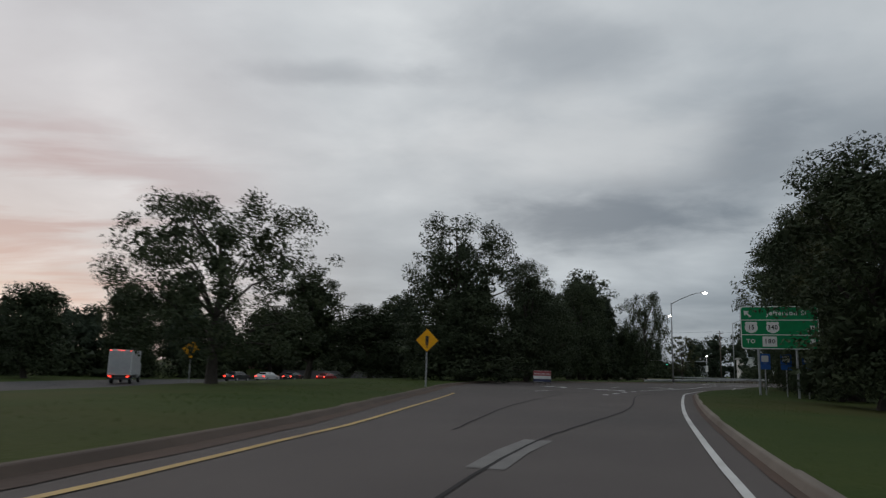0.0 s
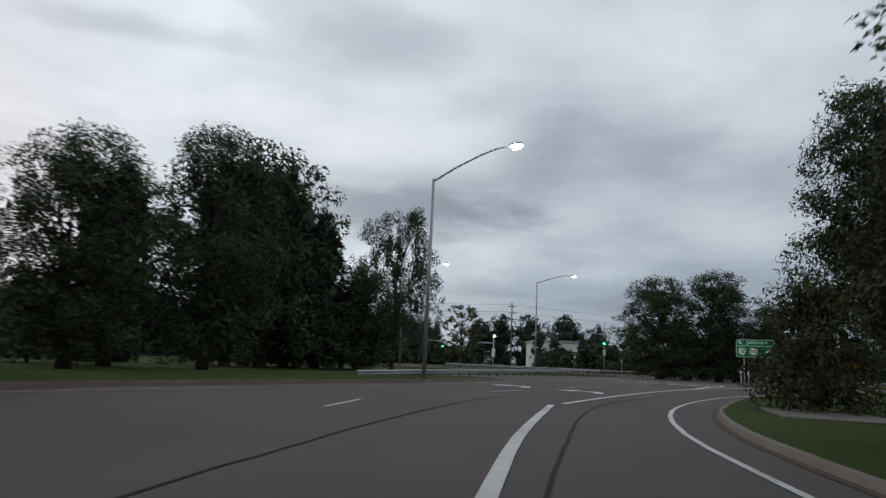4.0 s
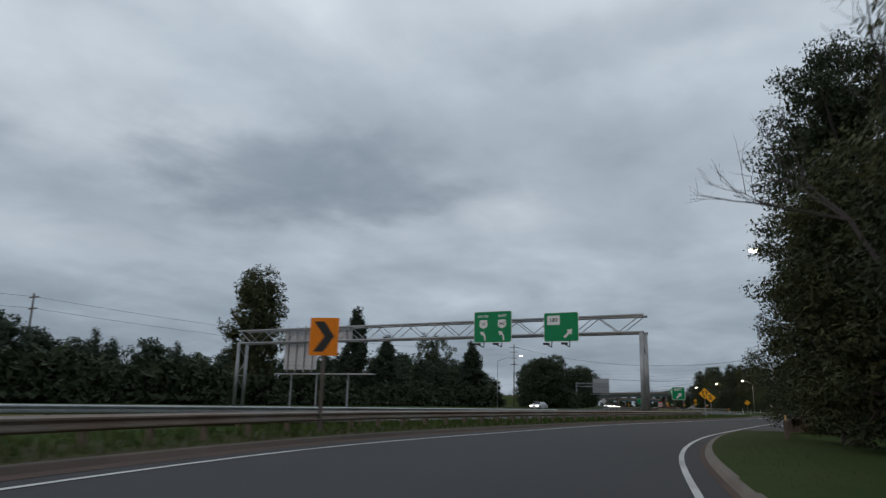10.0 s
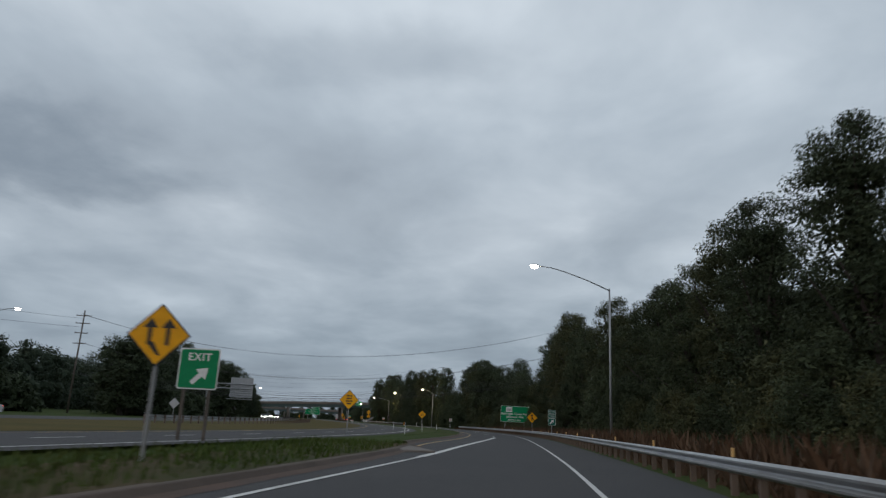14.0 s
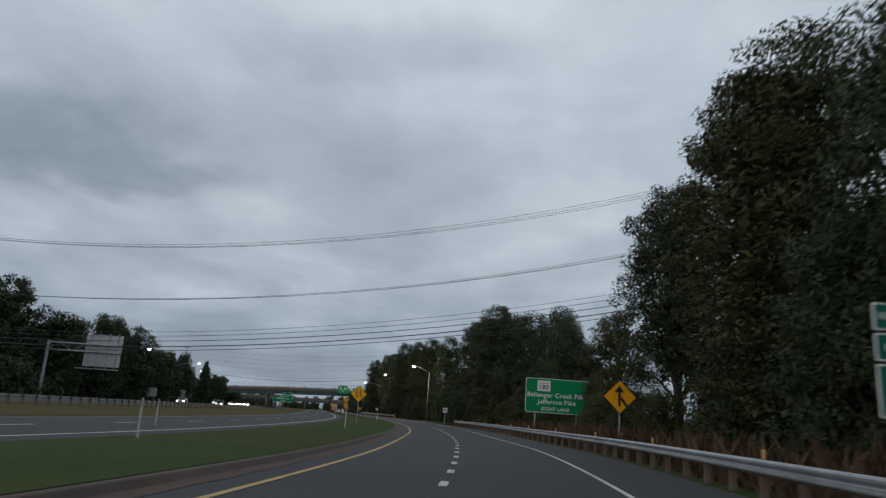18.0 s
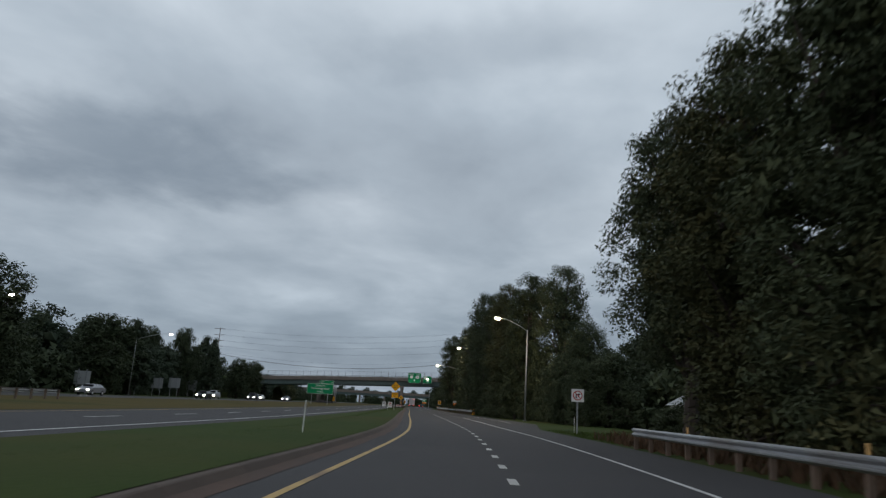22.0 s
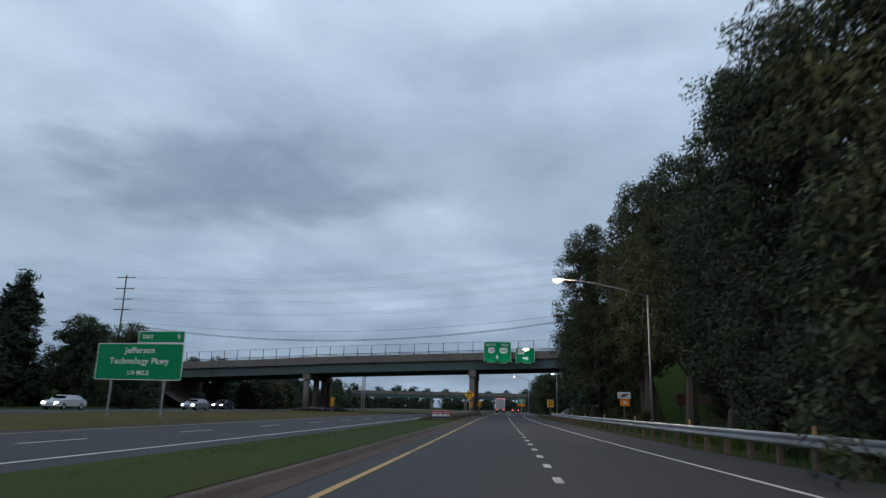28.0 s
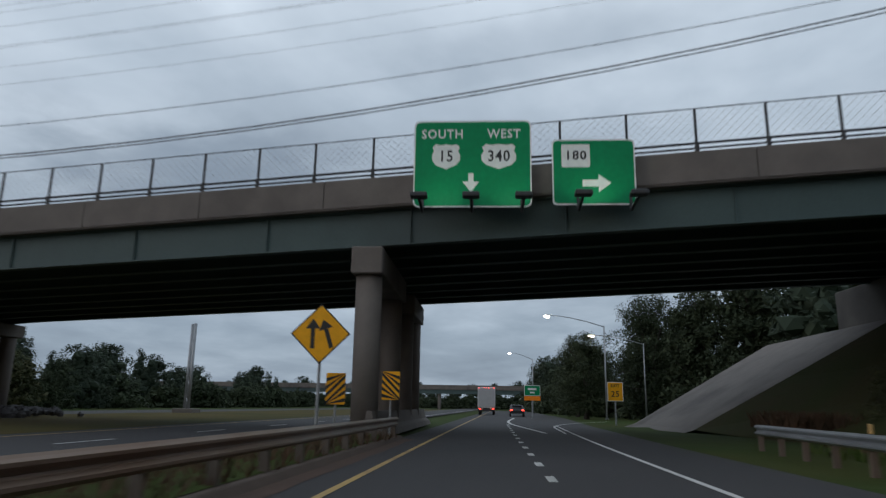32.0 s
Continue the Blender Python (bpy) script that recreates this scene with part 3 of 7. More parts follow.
for x, y, yaw in ((-176.6, 15.3, -42), (-178.0, 19.5, -42), (-206.4, -23.1, -28), (-208.9, -17.6, -28), (-197.7, -11.2, -33)):
    turn_arrow(x, y, yaw)


def road_word(word, x, y, yaw, size, stretch):
    me = text_mesh(word, size)
    for v in me.vertices:
        v.co = (v.co.x, v.co.z * stretch, -v.co.y)
    me.materials.clear()
    me.materials.append(WHITE_LINE)
    ob = new("road_word", me)
    ob.parent = marks
    ob["label"] = "painted word ONLY on the lane"
    ob.matrix_basis = pose(x, y, 0.014, 0, 0, yaw)


road_word("ONLY", -153.6, 33.7, -36, 1.2, 2.5)
road_word("ONLY", -155.9, 37.2, -36, 1.2, 2.5)


def crack(ctrl, width):
    line = spline(ctrl, 0.8)
    rnd = random.Random(len(ctrl) + int(ctrl[0][0]))
    line = line + np.array([[rnd.uniform(-0.025, 0.025), rnd.uniform(-0.025, 0.025)] for _ in line])
    part("crack", stripe(line, width, 0.009), CRACK, marks, "dark sealed crack in the asphalt")


crack([(-222.3, -64), (-219.7, -57.7), (-214.1, -47), (-208.5, -33.4), (-205.5, -28.3), (-199.9, -19.3)], 0.06)
crack([(-199.9, -19.3), (-192, -7), (-182.8, 5.3), (-178.0, 9.6), (-168, 17.0), (-156.3, 24.6), (-147.3, 28.6)], 0.055)
crack([(-214, -34.5), (-209.4, -28.3), (-199, -12), (-191, 0.5), (-184, 9.4), (-178.1, 14.2), (-168, 23)], 0.055)
crack([(-221, -56), (-217.8, -46), (-212.5, -33)], 0.05)
part("patch", stripe(np.array([(-221.2, -61.2), (-220.5, -59.4), (-219.7, -57.7)]), 0.50, 0.008), PATCH, marks, "light grey patch in the asphalt")

# ---------------------------------------------------------------- kerbs and verges


def kerb(name, line, label, height=0.13, width=0.34, seg=3.0, material=None, slope=0.15):
    """A kerb of separate stones along a line, whose face looks to the right of the way."""
    k = thing(name, Matrix(), label, "kerb", kind="structure")
    pts = resample(line, 1.0)
    nrm = normals(pts)
    n = int(seg)
    for a in range(0, len(pts) - 1, n):
        run = slice(a, min(a + n + 1, len(pts)))
        p, q = pts[run], nrm[run]
        if len(p) < 2:
            continue
        p = p.copy()
        d = (p[-1] - p[0]) / np.linalg.norm(p[-1] - p[0])
        p[0], p[-1] = p[0] + d * 0.006, p[-1] - d * 0.006
        rows = []
        for off, z in ((-0.02, -0.02), (0.0, 0.02), (slope * 0.75, height * 0.9), (slope, height), (width, height), (width, -0.02), (-0.02, -0.02)):
            rows.append([(x + nx * off, y + ny * off, z) for (x, y), (nx, ny) in zip(p, q)])
        bm = loft(rows)
        bmesh.ops.remove_doubles(bm, verts=bm.verts, dist=0.0005)
        bmesh.ops.holes_fill(bm, edges=bm.edges)
        bmesh.ops.recalc_face_normals(bm, faces=bm.faces)
        part("kerb_stone", bm, material or KERB, k)
    return k


def verge(name, line, width, label, z0=0.13, z1=-0.10, material=None, bump=0.05):
    pts = resample(line, 2.0)
    rows = []
    for k in range(7):
        f = k / 6
        row = []
        for (x, y), (nx, ny) in zip(pts, normals(pts)):
            px, py = x + nx * width * f, y + ny * width * f
            w = bump * noise.noise((px * 0.3, py * 0.3, 0)) * (1 if 0 < k else 0)
            row.append((px, py, z0 + (z1 - z0) * max(0, (f - 0.45) / 0.55) ** 1.5 + w))
        rows.append(row)
    return structure(name, loft(rows), material or GRASS, label, "grass")


kerb("kerb_start", LEFT_KERB, "weathered concrete kerb beside a grass island")
kerb("kerb_island", ISLAND_KERB, "brown weathered concrete kerb along the slip road")
kerb("kerb_right", RIGHT_KERB, "weathered concrete kerb beside a mown verge", 0.13, 0.19, material=KERB_PALE, slope=0.06)
kerb("kerb_median", offset(cut(YELLOW, -8, 345), 1.0), "brown weathered concrete kerb beside the median")
verge("verge_start", offset(LEFT_KERB, 0.25), 14, "rough grass island")
verge("verge_right", offset(RIGHT_KERB, 0.14), 7, "mown grass verge sloping to trees")
verge("verge_island", offset(cut(ISLAND_KERB[30:], -143.5, -10), 0.25), 5, "rough grass strip beside the slip road", z1=-0.05, material=ROUGH)
tip_l, tip_r = resample(offset(cut(ISLAND_KERB[:25], -144.4, -131), 0.25), n=14)[::-1], resample(offset(cut(ISLAND_KERB[22:], -142.6, -124), 0.25), n=14)
structure("verge_tip", loft([[(a[0] * f + b[0] * (1 - f), a[1] * f + b[1] * (1 - f), 0.145 + 0.05 * math.sin(f * math.pi)) for a, b in zip(tip_l, tip_r)] for f in np.linspace(0, 1, 6)]), ROUGH,
          "rough grass and bare earth at the tip of the island", "grass")
med_l, med_r = resample(cut(offset(HIGHWAY, -1.15), -9, 345), n=180), resample(cut(offset(YELLOW, 1.28), -11, 345), n=180)
rows = []
for k in range(6):
    f = k / 5
    rows.append([(a[0] * f + b[0] * (1 - f), a[1] * f + b[1] * (1 - f), 0.14 + 0.10 * math.sin(f * math.pi) * (1 - f) - 0.13 * f) for a, b in zip(med_l, med_r)])
structure("verge_median", loft(rows), GRASS, "mown grass median between the slip road and the highway", "grass")
verge("verge_woods", np.vstack([offset(cut(RIGHT, -74, 150), -2.3), offset(cut(EDGE_E, 168, 366), -2.0)])[::-1], 9, "weedy verge in front of the woods", z0=-0.012, z1=-0.06, bump=0.10)
verge("verge_highway", cut(offset(HIGHWAY, 8.25), -180, 520), 19, "dry brownish mown grass between the carriageways", z0=0.01, z1=0.0, bump=0.04, material=HAY)

# silt and leaf litter in the gutters
def gutter(name, line, width, seed):
    rnd = random.Random(seed)
    pts = resample(line, 1.2)
    nr = normals(pts)
    inner = [(x - nx * (width * rnd.uniform(0.82, 1.06)), y - ny * width * rnd.uniform(0.82, 1.06), 0.010) for (x, y), (nx, ny) in zip(pts, nr)]
    outer = [(x + nx * 0.02, y + ny * 0.02, 0.024) for (x, y), (nx, ny) in zip(pts, nr)]
    structure(name, loft([outer, inner]), DIRT, "brown silt and leaf litter along the kerb", "gutter")


gutter("gutter_start", LEFT_KERB, 0.38, 1)
gutter("gutter_median", offset(cut(YELLOW, -8, 345), 1.0), 0.38, 2)
gutter("gutter_island", cut(ISLAND_KERB[30:], -142, -10), 0.42, 3)
gutter("gutter_right", RIGHT_KERB, 0.14, 4)

# ---------------------------------------------------------------- guard rails
W_BEAM = [(0.0, 0.0), (0.03, 0.025), (0.075, 0.05), (0.075, 0.085), (0.015, 0.125), (0.0, 0.155), (0.015, 0.185), (0.075, 0.225), (0.075, 0.26), (0.03, 0.285), (0.0, 0.31)]


def guard_rail(line, label, top=0.78, side=1, reflect=None, wood=False, metal=GALV):
    """A W-beam rail on posts. side: 1 if traffic passes on its left."""
    g = thing("guard_rail", Matrix(), label, "guard rail", "roadside guard rails")
    pts = resample(line, 1.9)
    nrm = normals(pts) * side
    step = 2
    for a in range(0, len(pts) - 1, step):
        p, q = pts[a:a + step + 1], nrm[a:a + step + 1]
        if len(p) < 2:
            break
        rows = [[(x + nx * (0.10 + d), y + ny * (0.10 + d), top - 0.31 + h) for (x, y), (nx, ny) in zip(p, q)] for d, h in W_BEAM]
        rows += [[(x + nx * (0.096 + d), y + ny * (0.096 + d), top - 0.31 + h) for (x, y), (nx, ny) in zip(p, q)] for d, h in W_BEAM[::-1]]
        part("rail_panel", loft(rows), metal, g)
    first = None
    for k in range(0, len(pts)):
        yaw = heading(pts, k)
        m = pose(pts[k][0], pts[k][1], 0, 0, 0, yaw)
        if first is None:
            bm = boxed(-0.075, 0.075, -0.05, 0.05, -0.15, top - 0.03, 0.008)
            first = part("post", bm, WOOD if wood else RUST, g)
            first.matrix_basis = m
            blk = part("spacer", boxed(-0.06 if side > 0 else -0.10, 0.10 if side > 0 else 0.06, -0.045, 0.045, top - 0.33, top - 0.02, 0.006), WOOD, g)
            blk.matrix_basis = m @ Matrix.Translation((-0.03 * side, 0, 0))
        else:
            share(first, g, m)
            share(blk, g, m @ Matrix.Translation((-0.03 * side, 0, 0)))
    if reflect:
        ref = None
        for k in range(1, len(pts), reflect):
            m = pose(pts[k][0], pts[k][1], 0, 0, 0, heading(pts, k))
            if ref is None:
                ref = part("reflector", boxed(-0.035, 0.035, -0.015, 0.015, top, top + 0.20, 0.006), AMBER, g, "amber reflector plate")
                ref.matrix_basis = m
            else:
                share(ref, g, m)
    return g


guard_rail(np.vstack([offset(cut(RIGHT, -88, 130), -3.0)]), "galvanised guard rail in front of the woods", side=1, reflect=5)
guard_rail(spline([(226, -33.2), (245, -32.0), (262, -31.5), (306, -31.2), (325, -31.6), (341, -33.0)]), "galvanised guard rail ending before the bridge", side=1, reflect=5)
guard_rail(spline([(-113.5, 42.6), (-96, 41.4), (-80, 37.4), (-60, 30.0), (-50, 25.4), (-42.2, 21.4)]), "rust-stained guard rail along the outside of the bend", side=-1, metal=GALV_STAINED)
guard_rail(spline([(289, -20.5), (303, -20.75), (315, -20.85), (330, -21.2), (343.5, -21.4)]), "rust-stained guard rail leading to the bridge pier", side=-1, wood=True, metal=GALV_STAINED)
guard_rail(spline([(-184.6, 26.0), (-183, 27.6), (-176, 34.4), (-165.4, 43.6), (-152, 54.6), (-143, 61.5)]), "dark weathered guard rail across the crossroads", side=-1).matrix_basis = Matrix.Translation((-143, 61.5, 0)) @ Matrix.Rotation(radians(-0.42), 4, Vector((-0.655, 0.755, 0))) @ Matrix.Translation((143, -61.5, 0))
guard_rail(cut(offset(HIGHWAY, -3.0), -160, -60), "far guard rail beside the highway", side=-1)
guard_rail(cut(offset(HIGHWAY, 20.0), 20, 160), "far guard rail beyond the highway median", side=1)

# ---------------------------------------------------------------- street lamps


def street_lamp(x, y, height, arm, yaw, label, lit="white"):
    """A tapered steel pole with an upswept arm that reaches along local x."""
    t = thing("street_lamp", pose(x, y, 0, 0, 0, yaw), label, "street lamp", "roadside street lamps")
    h1 = height * 0.91
    part("pole", tubed([(0, 0, 0), (0, 0, h1 * 0.5), (0, 0, h1)], [0.115, 0.095, 0.07], 10), GALV_DULL, t, smooth=True)
    part("base_flange", boxed(-0.2, 0.2, -0.2, 0.2, 0, 0.06, 0.01), GALV_DULL, t)
    rise = height - h1
    pts = [(0.0, 0, h1 - 0.15), (arm * 0.3, 0, h1 + rise * 0.38), (arm * 0.62, 0, h1 + rise * 0.80), (arm * 0.82, 0, h1 + rise * 0.98), (arm, 0, height)]
    part("arm", tubed(pts, [0.055, 0.05, 0.045, 0.04, 0.035], 8), GALV_DULL, t, smooth=True)
    bm = bmesh.new()
    bmesh.ops.create_uvsphere(bm, u_segments=12, v_segments=8, radius=1)
    for v in bm.verts:
        v.co = Vector((arm + 0.30 + v.co.x * 0.42, v.co.y * 0.20, height + 0.02 + max(v.co.z, -0.25) * 0.13))
    part("lamp_head", bm, GALV_DULL, t, smooth=True)
    bm = bmesh.new()
    bmesh.ops.create_uvsphere(bm, u_segments=12, v_segments=6, radius=1)
    for v in bm.verts:
        v.co = Vector((arm + 0.34 + v.co.x * 0.36, v.co.y * 0.22, height - 0.03 + min(v.co.z, 0.1) * 0.24))
    part("lens", bm, GLOW_WARM if lit == "warm" else GLOW_WHITE, t, "glowing lamp lens", smooth=True)
    return t


def lamp_at(head, pole, height, label, lit="white"):
    dx, dy = head[0] - pole[0], head[1] - pole[1]
    return street_lamp(pole[0], pole[1], height, math.hypot(dx, dy) - 0.3, math.degrees(math.atan2(dy, dx)), label, lit)


def lamp_light(x, y, z, power):
    l = new("street_lamp_light", bpy.data.lights.new("street_lamp_light", "POINT"))
    l.data.energy, l.data.color, l.data.shadow_soft_size = power, (1.0, 0.72, 0.40), 0.2
    l.location = (x, y, z - 0.55)


for spot in ((-57.6, 19.0, 13.8), (186.3, -31.9, 12.2), (238.4, -31.2, 12.6), (286.3, -29.3, 11.7)):
    lamp_light(*spot, 750 if spot[0] < 0 else 1300)
TALL = "tall galvanised street lamp with a lit head beside the slip road"
lamp_at((-179.4, 17.3), (-182.0, 21.9), 12.1, "tall galvanised street lamp lit at dusk by the kerb")
lamp_at((-141.5, 69.8), (-146.9, 70.7), 13.7, "tall street lamp lit at dusk beyond the crossroads")
lamp_at((-162, 67.8), (-167, 69.5), 13.3, "tall street lamp lit at dusk beyond the crossroads")
lamp_at((-57.6, 19.0), (-58.9, 12.7), 13.8, TALL, "warm")
lamp_at((4.7, -2.9), (5.0, -9.6), 13.9, TALL, "warm")
lamp_at((186.3, -31.9), (187.8, -35.9), 12.2, TALL, "warm")
lamp_at((238.4, -31.2), (239.0, -36.0), 12.6, TALL, "warm")
lamp_at((286.3, -29.3), (287.2, -36.7), 11.7, TALL, "warm")
lamp_at((327.7, -28.2), (326.2, -36.0), 9.5, TALL, "warm")
FAR = "tall street lamp lit at dusk beside the far carriageway"
lamp_at((231.2, 22.4), (234.0, 29.5), 11.3, FAR)
lamp_at((291.6, 29.9), (294.0, 37.0), 11.4, FAR)
lamp_at((341.6, 28.6), (343.0, 34.5), 10.2, FAR)
lamp_at((186.0, 26.4), (188.0, 33.0), 11.3, FAR)
lamp_at((41.0, 46.1), (44.5, 51.7), 11.7, FAR)
lamp_at((405.0, -37.5), (405.0, -43.8), 10.0, "street lamp lit at dusk beyond the bridge", "warm")
lamp_at((398.0, -31.5), (398.5, -38.0), 11.5, "street lamp lit at dusk beyond the bridge", "warm")
lamp_at((455.0, -29.0), (456.0, -33.5), 11.5, "street lamp lit at dusk beyond the bridge")

# ---------------------------------------------------------------- the bridge over the road
SLOPE = -0.034


def deck_top(y):
    return 9.55 + SLOPE * (y + 2.5) * (1.0 if y < 10 else 1.25)


def bx(y, d=0.0):
    """x of the bridge's near face, d metres further along the road."""
    return 345.0 + 0.13 * (y + 20) + d


bridge = thing("road_bridge", Matrix(), "concrete road bridge on green steel girders with a chain-link fence", "bridge")
Y0, Y1, DEPTH = -62.0, 70.0, 17.0


def bridge_beam(name, d0, d1, h0, h1, material, y0=Y0, y1=Y1, label="", step=6.0):
    ys = np.linspace(y0, y1, max(2, int((y1 - y0) / step) + 1))
    rows = [[(bx(y, d), y, deck_top(y) + h) for y in ys] for d, h in ((d0, h0), (d1, h0), (d1, h1), (d0, h1), (d0, h0))]
    bm = loft(rows)
    bmesh.ops.remove_doubles(bm, verts=bm.verts, dist=0.001)
    bmesh.ops.holes_fill(bm, edges=bm.edges)
    bmesh.ops.recalc_face_normals(bm, faces=bm.faces)
    return part(name, bm, material, bridge, label)


END_N = 37.0
bridge_beam("deck", 0.05, DEPTH - 0.05, -1.25, -0.95, CONCRETE)
for y in np.arange(Y0, Y1 - 1, 5.5):
    bridge_beam("parapet", 0.0, 0.35, -1.18, 0.0, CONCRETE, y + 0.02, y + 5.48, step=5.5)
    bridge_beam("parapet", DEPTH - 0.35, DEPTH, -1.18, 0.0, CONCRETE, y + 0.02, y + 5.48, step=5.5)
for k in range(8):
    d = 0.55 + k * (DEPTH - 1.1) / 7
    bridge_beam("girder_web", d - 0.02, d + 0.02, -2.72, -1.25, GIRDER, y1=END_N, label="green painted steel girder")
    bridge_beam("girder_flange", d - 0.22, d + 0.22, -2.78, -2.72, GIRDER, y1=END_N)
    bridge_beam("girder_flange", d - 0.2, d + 0.2, -1.31, -1.26, GIRDER, y1=END_N)
stiff = None
for y in np.arange(-46, 36, 6.1):
    m = pose(bx(y, 0.48), y, deck_top(y) - 2.72)
    if stiff is None:
        stiff = part("stiffener", boxed(-0.06, 0.03, -0.02, 0.02, 0, 1.42), GIRDER, bridge)
        stiff.matrix_basis = m
    else:
        share(stiff, bridge, m)
# fence on the parapet
fence = thing("bridge_fence", Matrix(), "grey chain-link fence with pipe rails on the bridge parapet", "fence")
post = None
for y in np.arange(-60.0, Y1 - 1, 2.5):
    m = pose(bx(y, 0.17), y, deck_top(y))
    if post is None:
        post = part("fence_post", boxed(-0.045, 0.045, -0.045, 0.045, 0, 1.78, 0.01), DARK, fence)
        post.matrix_basis = m
        foot = part("rail_bracket", boxed(-0.10, 0.04, -0.07, 0.07, 0, 0.42, 0.02), DARK, fence)
        foot.matrix_basis = m
    else:
        share(post, fence, m)
        share(foot, fence, m)
for h, r in ((1.76, 0.022), (0.36, 0.05), (0.16, 0.04)):
    ys = np.linspace(Y0 + 1, Y1 - 1, 24)
    part("fence_rail", tubed([(bx(y, 0.14), y, deck_top(y) + h) for y in ys], r, 6), DARK, fence)
# the wire mesh: thin diagonal wires
bm = bmesh.new()
for k in range(int((Y1 - Y0) / 0.30)):
    y = Y0 + 1 + k * 0.30
    for s in (-1, 1):
        a, b = (y, y + 1.35) if s > 0 else (y + 1.35, y)
        if max(a, b) > Y1 - 1:
            continue
        p, q = Vector((bx(a, 0.19), a, deck_top(a) + 0.40)), Vector((bx(b, 0.19), b, deck_top(b) + 1.74))
        w = Vector((0, 0.006, 0))
        bm.faces.new([bm.verts.new(v) for v in (p - w, p + w, q + w, q - w)])
tagged(part("wire_mesh", bm, GALV_DULL, fence, "diamond wire mesh"), kind="stuff")


def pier(y, d0, d1, cap_h, label):
    """A bent: a cap beam on two round columns, from d0 to d1 behind the bridge's near face."""
    t = thing("bridge_pier", pose(bx(y), y, 0), label, "bridge pier", "piers of the bridge")
    top = deck_top(y) - 2.80
    part("pier_cap", boxed(d0, d1, -0.62, 0.62, top - cap_h, top - 0.12, 0.05), CONCRETE, t)
    for c in (d0 + 0.75, d1 - 0.75):
        part("column", tubed([(c, 0, -0.2), (c, 0, top - cap_h + 0.02)], 0.52, 20), CONCRETE, t, smooth=True)
    for k in range(8):
        d = 0.55 + k * (DEPTH - 1.1) / 7
        if d0 + 0.2 < d < d1 - 0.2:
            part("bearing", boxed(d - 0.2, d + 0.2, -0.2, 0.2, top - 0.12, top + 0.02), DARK, t)
    return t


for y, cap_h, where in ((-20.0, 1.2, "beside the slip road"), (9.0, 1.0, "in the median")):
    pier(y, -0.35, 7.6, cap_h, "grey concrete pier with round columns " + where)
    pier(y, 11.6, DEPTH + 0.2, cap_h, "rear grey concrete pier with round columns " + where)
rnd = np.random.RandomState(77)
verts, faces = [], []
for k in range(420):
    x, y = rnd.uniform(-1.0, 19.0), rnd.normal(0, 1.5)
    if abs(y) > 3.4:
        continue
    r = rnd.uniform(0.14, 0.36)
    v = np.array([(math.cos(a) * c, math.sin(a) * c, z) for z, c in ((-0.8, 0.6), (0.3, 1.0), (0.9, 0.45)) for a in np.arange(5) * 1.2566]) * r * rnd.uniform(0.75, 1.25, (15, 1))
    base = len(verts) * 15
    verts.append(v + np.array([bx(9.0) + x, 9.0 - 1.2 + y, 0.10 + 0.35 * max(0.0, 1 - abs(y) / 3.4)]))
    for ring in (0, 5):
        faces += [(base + ring + q, base + ring + (q + 1) % 5, base + ring + 5 + (q + 1) % 5, base + ring + 5 + q) for q in range(5)]
    faces.append(tuple(base + 10 + q for q in range(5)))
me = bpy.data.meshes.new("rubble")
me.from_pydata(np.concatenate(verts).tolist(), [], faces)
me.materials.append(RUBBLE)
tagged(new("rubble", me), "heap of dark grey broken stones round the median piers", "stones", kind="stuff")
# abutment and paved slope
ab = thing("bridge_abutment", Matrix(), "concrete abutment above a paved slope", "abutment")
part("abutment_wall", boxed(345.5, 362, -47.5, -46.0, 0.0, 8.35, 0.05), CONCRETE, ab)
bm = loft([[(x, -34.8, -0.1) for x in (357, 361, 366, 372)], [(x, -35.6, 0.15) for x in (357, 361, 366, 372)], [(x, -46.0, 6.1) for x in (356, 361, 366, 373)], [(x, -52.0, 6.5) for x in (356, 361, 366, 374)]])
part("slope_paving", bm, CONCRETE, ab, "smooth paved concrete slope")
bm = loft([[(357, -35.6, 0.16), (356.6, -40.5, 2.95), (356, -46.0, 6.1), (356, -52.0, 6.5)], [(352.5, -36.5, 0.0), (350, -41, 1.7), (347, -47, 3.9), (344, -53, 4.8)], [(344, -37.5, -0.1), (338, -42, -0.1), (330, -48, -0.1), (322, -56, -0.1)]])
structure("slope_bank", bm, ROUGH, "weedy bank beside the paved slope", "embankment")
ab2 = thing("bridge_abutment", Matrix(), "far concrete abutment with paved slope", "abutment")
part("abutment_wall", boxed(352.4, 369.6, 36.6, 38.2, -0.2, deck_top(37) - 1.3, 0.05), CONCRETE, ab2)
part("wing_wall", boxed(351.6, 352.4, 36.4, 46.0, -0.2, deck_top(40) - 1.2, 0.05), CONCRETE, ab2)
bm = loft([[(x, 31.2, -0.1) for x in (352, 358, 364, 370)], [(x, 31.6, 0.1) for x in (352, 358, 364, 370)], [(x, 36.7, 2.9) for x in (352, 358, 364, 370)]])
part("slope_paving", bm, CONCRETE, ab2, "smooth paved concrete slope")
